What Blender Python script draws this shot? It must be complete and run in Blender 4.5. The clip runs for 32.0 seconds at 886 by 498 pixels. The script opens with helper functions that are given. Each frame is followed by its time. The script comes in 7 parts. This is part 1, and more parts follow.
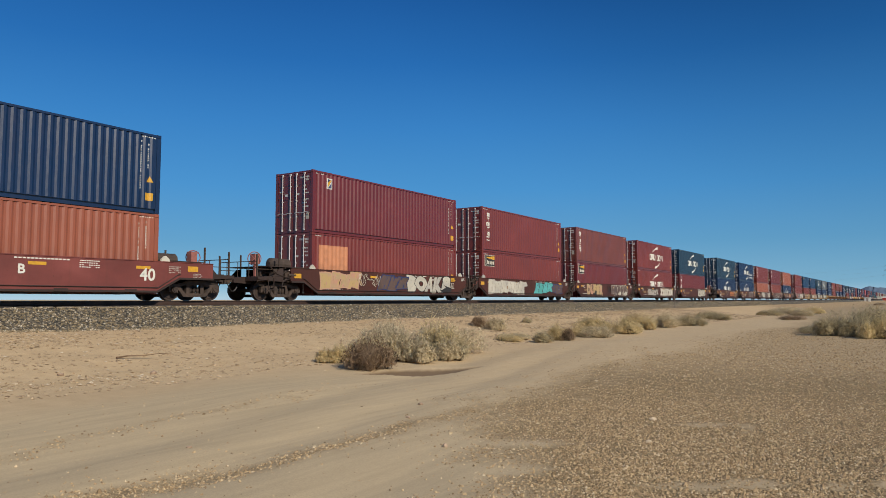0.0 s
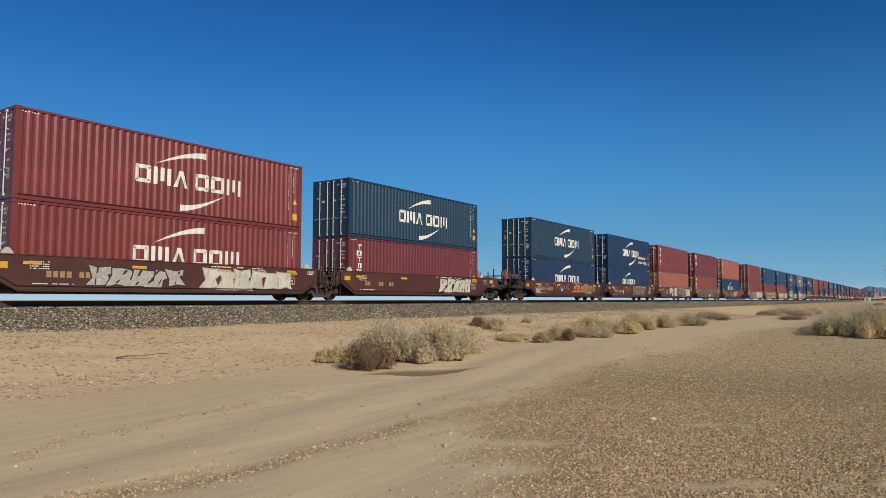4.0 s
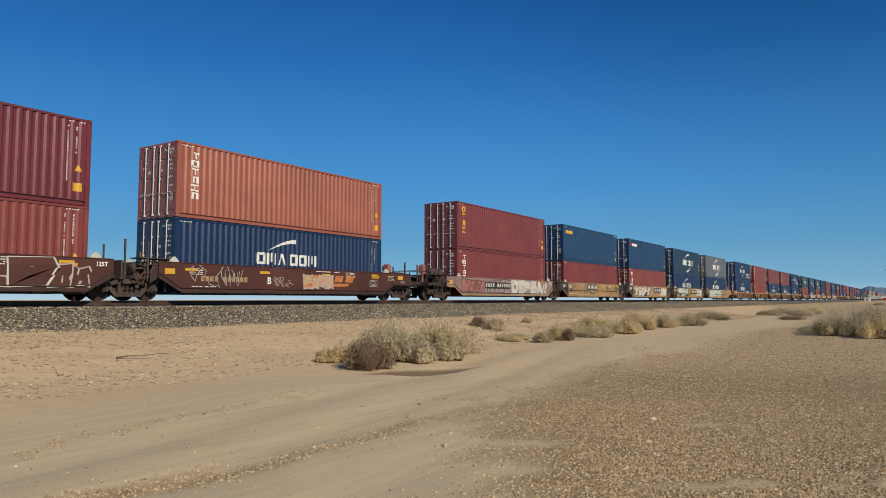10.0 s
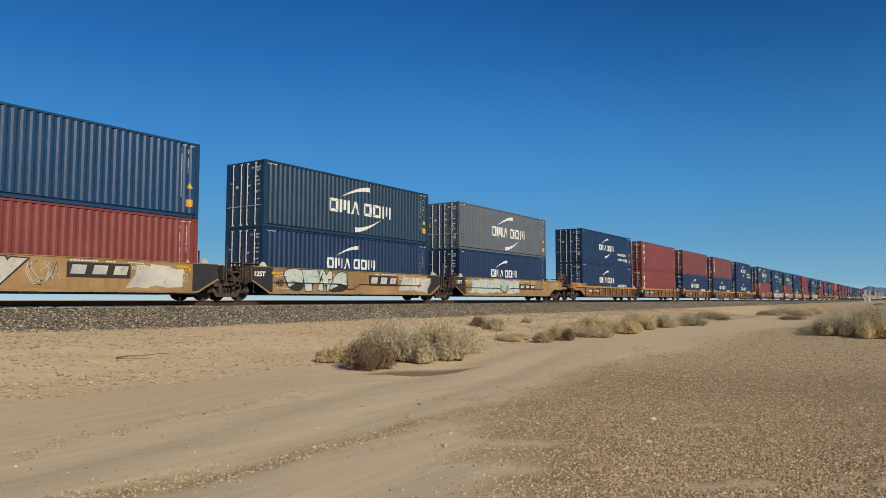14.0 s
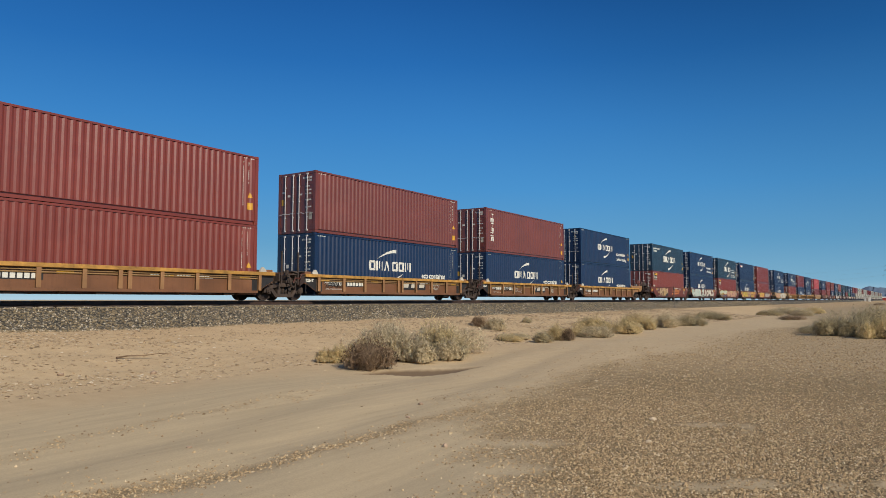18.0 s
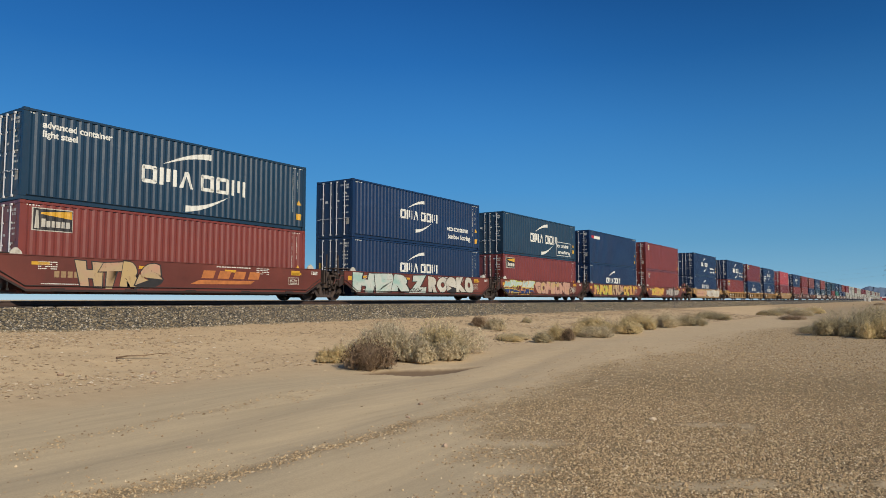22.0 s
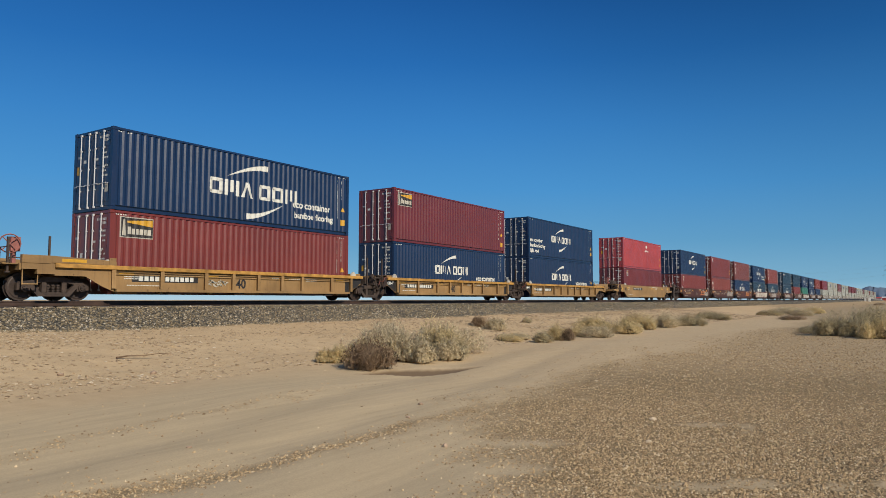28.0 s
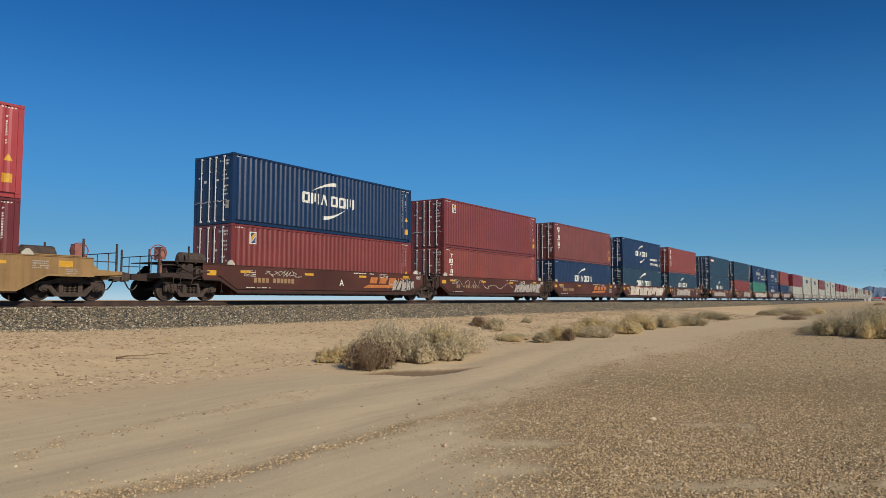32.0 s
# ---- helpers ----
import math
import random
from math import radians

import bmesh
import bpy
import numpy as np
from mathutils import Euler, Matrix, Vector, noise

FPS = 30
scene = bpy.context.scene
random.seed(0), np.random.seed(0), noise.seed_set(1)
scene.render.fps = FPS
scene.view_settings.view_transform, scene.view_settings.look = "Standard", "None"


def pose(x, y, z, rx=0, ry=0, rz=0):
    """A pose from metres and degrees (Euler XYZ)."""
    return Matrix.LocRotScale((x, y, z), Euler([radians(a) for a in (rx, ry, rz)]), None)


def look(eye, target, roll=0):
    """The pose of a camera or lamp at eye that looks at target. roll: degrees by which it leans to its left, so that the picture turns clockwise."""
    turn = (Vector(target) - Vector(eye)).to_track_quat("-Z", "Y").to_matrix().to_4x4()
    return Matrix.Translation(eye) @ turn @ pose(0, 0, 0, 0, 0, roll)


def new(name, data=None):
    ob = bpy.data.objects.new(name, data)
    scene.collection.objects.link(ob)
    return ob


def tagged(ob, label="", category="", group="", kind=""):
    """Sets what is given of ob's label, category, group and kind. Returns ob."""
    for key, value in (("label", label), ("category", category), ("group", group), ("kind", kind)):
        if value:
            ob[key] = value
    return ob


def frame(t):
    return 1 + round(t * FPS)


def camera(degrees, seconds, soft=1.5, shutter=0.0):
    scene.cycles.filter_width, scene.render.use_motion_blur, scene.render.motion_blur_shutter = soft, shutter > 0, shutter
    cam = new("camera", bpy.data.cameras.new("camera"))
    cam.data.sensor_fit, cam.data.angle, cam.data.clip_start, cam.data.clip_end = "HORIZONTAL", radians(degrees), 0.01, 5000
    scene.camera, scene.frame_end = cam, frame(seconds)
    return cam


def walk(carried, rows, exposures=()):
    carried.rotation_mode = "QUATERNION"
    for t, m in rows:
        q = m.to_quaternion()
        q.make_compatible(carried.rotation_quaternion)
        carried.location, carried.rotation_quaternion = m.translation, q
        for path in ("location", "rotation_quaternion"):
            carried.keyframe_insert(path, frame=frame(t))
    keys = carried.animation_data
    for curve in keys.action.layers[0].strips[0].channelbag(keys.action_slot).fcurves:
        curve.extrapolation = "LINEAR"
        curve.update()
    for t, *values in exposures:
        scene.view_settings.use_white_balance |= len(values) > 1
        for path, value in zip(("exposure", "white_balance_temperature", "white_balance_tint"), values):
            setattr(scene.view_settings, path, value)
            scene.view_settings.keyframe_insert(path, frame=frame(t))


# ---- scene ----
EYE = 1.60                      # the eye over the flat ground
RAIL = 1.56                     # top of rail
YC = 23.86                      # centre line of the track
AIM = (math.cos(radians(33.763)) * math.cos(radians(4.1575)), math.sin(radians(33.763)) * math.cos(radians(4.1575)), math.sin(radians(4.1575)))
cam = camera(64.94, 32.0, soft=0.5)
STAND = look((0, 0, EYE), (AIM[0], AIM[1], EYE + AIM[2]))
walk(cam, [(0.0, STAND), (32.0, STAND)], exposures=[(0.0, 0.0), (32.0, 0.0)])

# ---- world and sun ----
SUN_AZ = radians(-108)           # behind the camera and to its right
SUN_EL = radians(33)
world = bpy.data.worlds.new("world")
scene.world = world
world.use_nodes = True
wn = world.node_tree.nodes
sky = wn.new("ShaderNodeTexSky")
sky.sky_type = "NISHITA"
sky.sun_disc = False
sky.sun_elevation = SUN_EL
sky.sun_rotation = math.pi / 2 - SUN_AZ
sky.altitude = 900
sky.air_density = 1.0
sky.dust_density = 0.0
sky.ozone_density = 3.0
deep = wn.new("ShaderNodeMix")           # the clear desert sky is a deeper blue than the model's
deep.data_type, deep.blend_type = "RGBA", "MULTIPLY"
deep.inputs[0].default_value = 1.0
deep.inputs[7].default_value = (0.60, 0.86, 1.08, 1)
world.node_tree.links.new(sky.outputs[0], deep.inputs[6])
rich = wn.new("ShaderNodeHueSaturation")
rich.inputs["Saturation"].default_value = 1.08
world.node_tree.links.new(deep.outputs[2], rich.inputs["Color"])
# clear dry air: the blue depends on the height over the horizon far more than on the side
up = wn.new("ShaderNodeTexCoord")
axes = wn.new("ShaderNodeSeparateXYZ")
world.node_tree.links.new(up.outputs["Generated"], axes.inputs[0])
blue = wn.new("ShaderNodeValToRGB")
# the last stop, overhead and out of view, is brightened to add fill light
stops = [(0.0, (0.43, 0.61, 0.74)), (0.022, (0.2, 0.42, 0.6)), (0.08, (0.118, 0.34, 0.575)), (0.156, (0.068, 0.29, 0.615)), (0.242, (0.04, 0.222, 0.56)), (0.326, (0.019, 0.15, 0.455)), (0.42, (0.01, 0.096, 0.34)), (1.0, (0.11, 0.22, 0.42))]
while len(blue.color_ramp.elements) < len(stops):
    blue.color_ramp.elements.new(0.5)
for el, (at, c) in zip(blue.color_ramp.elements, stops):
    el.position, el.color = at, (*c, 1)
world.node_tree.links.new(axes.outputs["Z"], blue.inputs[0])
lift = wn.new("ShaderNodeVectorMath")
lift.operation = "SCALE"
lift.inputs["Scale"].default_value = 12.5
world.node_tree.links.new(blue.outputs[0], lift.inputs[0])
air = wn.new("ShaderNodeMix")
air.data_type = "RGBA"
air.inputs[0].default_value = 0.9
world.node_tree.links.new(rich.outputs[0], air.inputs[6])
world.node_tree.links.new(lift.outputs[0], air.inputs[7])
# the sky colour is darkened around one direction, the upper right of the view
view_corner = wn.new("ShaderNodeVectorMath")
view_corner.operation = "DOT_PRODUCT"
view_corner.inputs[1].default_value = (math.cos(radians(-10)) * math.cos(radians(42)), math.sin(radians(-10)) * math.cos(radians(42)), math.sin(radians(42)))
world.node_tree.links.new(up.outputs["Generated"], view_corner.inputs[0])
corner_dim = wn.new("ShaderNodeValToRGB")
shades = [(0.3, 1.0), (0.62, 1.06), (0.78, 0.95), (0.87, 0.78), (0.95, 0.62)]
while len(corner_dim.color_ramp.elements) < len(shades):
    corner_dim.color_ramp.elements.new(0.5)
for el, (at, v) in zip(corner_dim.color_ramp.elements, shades):
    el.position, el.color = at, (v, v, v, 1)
corner_dim.color_ramp.interpolation = "B_SPLINE"
world.node_tree.links.new(view_corner.outputs["Value"], corner_dim.inputs[0])
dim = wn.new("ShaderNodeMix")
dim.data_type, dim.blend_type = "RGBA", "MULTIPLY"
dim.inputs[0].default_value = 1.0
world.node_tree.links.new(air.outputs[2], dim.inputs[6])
world.node_tree.links.new(corner_dim.outputs[0], dim.inputs[7])
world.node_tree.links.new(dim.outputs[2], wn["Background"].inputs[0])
wn["Background"].inputs[1].default_value = 0.08
sun = new("sun", bpy.data.lights.new("sun", "SUN"))
sun.data.energy, sun.data.angle, sun.data.color = 5.0, radians(0.53), (1.0, 0.92, 0.78)
sun.matrix_world = look((0, 0, 60), (-math.cos(SUN_AZ) * math.cos(SUN_EL), -math.sin(SUN_AZ) * math.cos(SUN_EL), 60 - math.sin(SUN_EL)))


# ---- materials ----
def material(name):
    m = bpy.data.materials.new(name)
    m.use_nodes = True
    t = m.node_tree
    return m, t, t.nodes["Principled BSDF"]


def node(t, kind, **inputs):
    n = t.nodes.new("ShaderNode" + kind)
    for k, v in inputs.items():
        n.inputs[k.replace("_", " ")].default_value = v
    return n


def ramp(t, fac, stops):
    r = t.nodes.new("ShaderNodeValToRGB")
    e = r.color_ramp.elements
    while len(e) < len(stops):
        e.new(0.5)
    for s, (at, c) in zip(e, stops):
        s.position, s.color = at, (*c, 1) if len(c) == 3 else c
    t.links.new(fac, r.inputs[0])
    return r.outputs[0]


def mix(t, fac, a, b, mode="MIX"):
    n = t.nodes.new("ShaderNodeMix")
    n.data_type, n.blend_type = "RGBA", mode
    for sock, v in ((n.inputs[0], fac), (n.inputs[6], a), (n.inputs[7], b)):
        if isinstance(v, bpy.types.NodeSocket):
            t.links.new(v, sock)
        elif isinstance(v, tuple):
            sock.default_value = (*v, 1)
        else:
            sock.default_value = v
    return n.outputs[2]


def noise_fac(t, scale, detail=4.0, stretch=(1, 1, 1), rough=0.55, by_object=True):
    co = t.nodes.new("ShaderNodeTexCoord")
    mp = t.nodes.new("ShaderNodeMapping")
    mp.inputs["Scale"].default_value = stretch
    t.links.new(co.outputs["Object"], mp.inputs[0])
    n = node(t, "TexNoise", Scale=scale, Detail=detail, Roughness=rough)
    if by_object:
        oi = t.nodes.new("ShaderNodeObjectInfo")
        n.noise_dimensions = "4D"
        mul = t.nodes.new("ShaderNodeMath")
        mul.operation = "MULTIPLY"
        mul.inputs[1].default_value = 40.0
        t.links.new(oi.outputs["Random"], mul.inputs[0])
        t.links.new(mul.outputs[0], n.inputs["W"])
    t.links.new(mp.outputs[0], n.inputs["Vector"])
    return n.outputs[0]


def bump(t, bsdf, fac, strength, distance):
    b = node(t, "Bump", Strength=strength, Distance=distance)
    t.links.new(fac, b.inputs["Height"])
    t.links.new(b.outputs[0], bsdf.inputs["Normal"])


def tint(c, k):
    return tuple(min(1.0, v * k) for v in c)


def paint(name, c, rust=0.5, rough=0.55, fade=0.3, gloss=0.4):
    """Weathered coach paint: sun-faded patches, streaks of dirt and rust that run down."""
    m, t, b = material(name)
    big = noise_fac(t, 0.5, 5, (1, 1, 1.6))
    col = ramp(t, big, [(0.3, tint(c, 1 - fade * 0.55)), (0.55, c), (0.75, tuple(min(1, v * (1 + fade * 0.5) + 0.01 * fade) for v in c))])
    streak = noise_fac(t, 2.2, 6, (3.5, 1, 0.22), 0.65)
    col = mix(t, ramp(t, streak, [(0.5, (0, 0, 0)), (0.8, (0.4 * rust,) * 3)]), col, (0.06, 0.026, 0.013))
    fine = noise_fac(t, 9, 5, (1.5, 1, 0.7), 0.7)
    col = mix(t, ramp(t, fine, [(0.64, (0, 0, 0)), (0.72, (rust,) * 3)]), col, (0.05, 0.02, 0.01))
    scuff = noise_fac(t, 3.2, 8, (0.5, 1, 5.0), 0.75)
    col = mix(t, ramp(t, scuff, [(0.66, (0, 0, 0)), (0.74, (0.35 * rust,) * 3)]), col, tuple(min(1, 0.6 * v + 0.12) for v in c))
    scratch = noise_fac(t, 7, 4, (5, 1, 0.5), 0.8)
    col = mix(t, ramp(t, scratch, [(0.69, (0, 0, 0)), (0.74, (0.5 * rust,) * 3)]), col, tuple(min(1, 0.5 * v + 0.1) for v in c))
    dust = noise_fac(t, 1.3, 3)
    col = mix(t, ramp(t, dust, [(0.4, (0, 0, 0)), (0.85, (0.06, 0.06, 0.06))]), col, tuple(0.6 * v + 0.06 for v in c))
    t.links.new(col, b.inputs["Base Color"])
    rr = ramp(t, fine, [(0.3, (rough - 0.06,) * 3), (0.8, (rough + 0.07,) * 3)])
    b.inputs["Specular IOR Level"].default_value = gloss
    t.links.new(rr, b.inputs["Roughness"])
    bump(t, b, fine, 0.25, 0.004)
    return m


def plain(name, c, rough=0.6, metal=0.0, vary=0.25, scale=6.0):
    m, t, b = material(name)
    f = noise_fac(t, scale, 5)
    t.links.new(ramp(t, f, [(0.3, tint(c, 1 - vary)), (0.7, tint(c, 1 + vary))]), b.inputs["Base Color"])
    b.inputs["Roughness"].default_value, b.inputs["Metallic"].default_value = rough, metal
    bump(t, b, f, 0.2, 0.003)
    return m


RED, MAROON, BRICK = (0.142, 0.019, 0.011), (0.115, 0.0125, 0.011), (0.162, 0.028, 0.0145)
ORANGE, NAVY, STEEL = (0.25, 0.07, 0.032), (0.001, 0.0135, 0.05), (0.006, 0.025, 0.046)
COLOURS = {"blue": (0.004, 0.03, 0.078), "red": RED, "maroon": MAROON, "brick": BRICK, "orange": ORANGE, "navy": NAVY, "steel": STEEL, "rust": (0.135, 0.03, 0.018),
           "grey": (0.084, 0.091, 0.098), "pink": (0.3, 0.036, 0.034), "green": (0.021, 0.126, 0.084), "pale": (0.36, 0.35, 0.29), "scarlet": (0.175, 0.0105, 0.0105)}
PAINT = {k: paint(k + "_container_paint", c, 0.35 if k in ("navy", "pale") else 0.5, 0.37, 0.3, 0.75) for k, c in COLOURS.items()}
CARS = {"worn": (0.25, 0.13, 0.055), "mauve": (0.23, 0.145, 0.125), "brown": (0.06, 0.0168, 0.0104), "dullred": (0.144, 0.034, 0.028), "ochre": (0.27, 0.16, 0.062), "rusty": (0.15, 0.064, 0.028),
        "rustred": (0.116, 0.026, 0.0168), "tan": (0.264, 0.16, 0.064), "grime": (0.028, 0.016, 0.012), "ash": (0.22, 0.204, 0.176)}
CARPAINT = {k: paint(k + "_wagon_paint", c, 1.2 if k in ("ochre", "rusty", "tan") else 0.8, 0.65, 0.6) for k, c in CARS.items()}
M_WHITE = plain("white_marking_paint", (0.54, 0.53, 0.47), 0.6, 0, 0.08, 9)
M_FAINT = plain("worn_white_stencil_paint", (0.3, 0.264, 0.228), 0.7, 0, 0.3, 12)
M_YELLOW = plain("yellow_sticker", (0.48, 0.252, 0.018), 0.5, 0, 0.15, 9)
M_YRAIL = plain("yellow_rail_paint", (0.34, 0.175, 0.035), 0.6, 0, 0.5, 3)
M_DULLGOLD = plain("dull_gold_stencil_paint", (0.24, 0.15, 0.072), 0.7, 0, 0.25, 9)
M_BLACK = plain("black_paint", (0.0168, 0.015, 0.0144), 0.6, 0, 0.3, 6)
M_STEEL = plain("dirty_cast_steel", (0.045, 0.029, 0.021), 0.8, 0.0, 0.45, 5)
M_TREAD = plain("wheel_steel", (0.04, 0.026, 0.02), 0.65, 0.2, 0.4, 5)
M_ROD = plain("galvanised_rod", (0.47, 0.46, 0.45), 0.5, 0.0, 0.05, 9)
M_REDMARK = plain("red_marking", (0.33, 0.018, 0.024), 0.6)
M_ORANGEMARK = plain("orange_stencil", (0.36, 0.12, 0.03), 0.6)
M_BLUEMARK = plain("blue_sticker", (0.009, 0.024, 0.096), 0.5)


def spray(name, a, b_, c):
    """Sprayed paint: one hue runs into another, thin where the can was quick, with the dirt of the road on it."""
    m, t, b = material(name)
    col = ramp(t, noise_fac(t, 0.9, 2, (1, 1, 1.6)), [(0.36, a), (0.5, b_), (0.64, c)])
    thin = noise_fac(t, 5, 6, (1, 1, 0.6), 0.7)
    col = mix(t, ramp(t, thin, [(0.56, (0, 0, 0)), (0.74, (0.65, 0.65, 0.65))]), col, (0.09, 0.04, 0.028))
    t.links.new(col, b.inputs["Base Color"])
    b.inputs["Roughness"].default_value = 0.7
    return m


M_TEAL = spray("teal_spray_paint", (0.06, 0.27, 0.25), (0.08, 0.33, 0.32), (0.06, 0.24, 0.26))
M_CREAM = spray("cream_spray_paint", (0.46, 0.43, 0.36), (0.4, 0.37, 0.3), (0.33, 0.31, 0.27))
M_TAN = spray("tan_spray_paint", (0.36, 0.25, 0.11), (0.33, 0.23, 0.13), (0.38, 0.2, 0.13))
M_AMBER = spray("amber_spray_paint", (0.3, 0.33, 0.05), (0.46, 0.29, 0.045), (0.42, 0.19, 0.08))
M_SALMON = spray("salmon_spray_paint", (0.36, 0.2, 0.14), (0.4, 0.22, 0.15), (0.36, 0.25, 0.1))
M_MINT = spray("mint_spray_paint", (0.33, 0.4, 0.34), (0.4, 0.41, 0.36), (0.24, 0.36, 0.31))
M_MAUVE = spray("mauve_spray_paint", (0.26, 0.17, 0.17), (0.2, 0.16, 0.16), (0.28, 0.2, 0.15))
M_SOOT = spray("dark_brown_spray_paint", (0.06, 0.038, 0.03), (0.09, 0.055, 0.045), (0.07, 0.05, 0.05))
M_PATCH = plain("orange_primer_patch", (0.396, 0.162, 0.078), 0.65, 0, 0.2, 3)
M_RUSTRED = plain("faded_red_oxide", (0.252, 0.09, 0.072), 0.7)

# ---- mesh helpers ----
def box(bm, x0, x1, y0, y1, z0, z1):
    v = [bm.verts.new((x, y, z)) for x in (x0, x1) for y in (y0, y1) for z in (z0, z1)]
    for f in ((0, 1, 3, 2), (4, 6, 7, 5), (0, 4, 5, 1), (2, 3, 7, 6), (0, 2, 6, 4), (1, 5, 7, 3)):
        bm.faces.new([v[i] for i in f])
    return v


def prism(bm, pts, y0, y1):
    """A plate with the outline pts, in x and z, between y0 and y1."""
    a = [bm.verts.new((x, y0, z)) for x, z in pts]
    b = [bm.verts.new((x, y1, z)) for x, z in pts]
    n = len(pts)
    bm.faces.new(a)
    bm.faces.new(b[::-1])
    for i in range(n):
        j = (i + 1) % n
        bm.faces.new((a[j], a[i], b[i], b[j]))


def tube(bm, p, q, r, n=8, r2=None):
    p, q = Vector(p), Vector(q)
    r2 = r if r2 is None else r2
    m = (q - p).to_track_quat("Z", "Y").to_matrix()
    ring = []
    for c, rad in ((p, r), (q, r2)):
        ring.append([bm.verts.new(c + m @ Vector((rad * math.cos(6.28318 * i / n), rad * math.sin(6.28318 * i / n), 0))) for i in range(n)])
    for i in range(n):
        j = (i + 1) % n
        bm.faces.new((ring[0][i], ring[0][j], ring[1][j], ring[1][i]))
    bm.faces.new(ring[0][::-1])
    bm.faces.new(ring[1])


def sweep(bm, pts, r, n=6):
    """One bent tube along pts."""
    pts = [Vector(p) for p in pts]
    loops = []
    for i, p in enumerate(pts):
        d = (pts[min(i + 1, len(pts) - 1)] - pts[max(i - 1, 0)]).normalized()
        u = d.cross(Vector((0, 0, 1)) if abs(d.z) < 0.9 else Vector((0, 1, 0))).normalized()
        v = u.cross(d)
        loops.append([bm.verts.new(p + (u * math.cos(6.28318 * k / n) + v * math.sin(6.28318 * k / n)) * r) for k in range(n)])
    for a, b in zip(loops, loops[1:]):
        for k in range(n):
            bm.faces.new((a[k], a[(k + 1) % n], b[(k + 1) % n], b[k]))
    bm.faces.new(loops[0][::-1])
    bm.faces.new(loops[-1])


def ring(bm, c, axis, r, thick, n=16):
    """A round hoop of thin tube."""
    m = Vector(axis).to_track_quat("Z", "Y").to_matrix()
    c = Vector(c)
    loops = []
    for i in range(n):
        d = m @ Vector((math.cos(6.28318 * i / n), math.sin(6.28318 * i / n), 0))
        up = m @ Vector((0, 0, 1))
        loops.append([bm.verts.new(c + d * (r + thick * math.cos(1.5708 * k)) + up * (thick * math.sin(1.5708 * k))) for k in range(4)])
    for i in range(n):
        a, b = loops[i], loops[(i + 1) % n]
        for k in range(4):
            bm.faces.new((a[k], a[(k + 1) % 4], b[(k + 1) % 4], b[k]))


def mesh_of(name, bm, mat, smooth=False):
    bmesh.ops.recalc_face_normals(bm, faces=bm.faces)
    me = bpy.data.meshes.new(name)
    bm.to_mesh(me)
    bm.free()
    me.materials.append(mat)
    if smooth:
        me.shade_smooth()
    return me


def part(name, data, mat, parent, label="", at=None):
    me = data if isinstance(data, bpy.types.Mesh) else mesh_of(name, data, mat)
    ob = new(name, me)
    ob.parent = parent
    if at is not None:
        ob.matrix_basis = at
    if label:
        ob["label"] = label
    return ob


KEPT = {}


def kept(key, make):
    """One mesh for all alike parts."""
    if key not in KEPT:
        KEPT[key] = make()
    return KEPT[key]


def bevel(bm, w):
    bmesh.ops.bevel(bm, geom=bm.edges[:], offset=w, segments=1, affect="EDGES", profile=0.5)


# ---- terrain ----
def lattice(seed):
    return np.random.RandomState(seed).rand(256, 256)


LATS = [lattice(i) for i in range(8)]


def vnoise(x, y, k=0):
    """Smooth value noise from 0 to 1."""
    x, y = np.asarray(x, float), np.asarray(y, float)
    xi, yi = np.floor(x).astype(int), np.floor(y).astype(int)
    fx, fy = x - xi, y - yi
    fx, fy = fx * fx * (3 - 2 * fx), fy * fy * (3 - 2 * fy)
    g = LATS[k]
    a, b = g[xi % 256, yi % 256], g[(xi + 1) % 256, yi % 256]
    c, d = g[xi % 256, (yi + 1) % 256], g[(xi + 1) % 256, (yi + 1) % 256]
    return (a * (1 - fx) + b * fx) * (1 - fy) + (c * (1 - fx) + d * fx) * fy


def sstep(a, b, x):
    t = np.clip((x - a) / (b - a), 0, 1)
    return t * t * (3 - 2 * t)


def hollow(x, y):
    """The shallow washed-out hollow beside the dirt road."""
    u, v = (x - 13.3) * 0.937 + (y - 9.4) * -0.35, (x - 13.3) * 0.35 + (y - 9.4) * 0.937
    w = 0.46 * (1 - np.clip(np.abs(u) / 1.9, 0, 1) ** 2) + 0.05 * (vnoise(u * 3, v * 3, 2) - 0.5)
    return sstep(0.0, 0.10, w - np.abs(v))


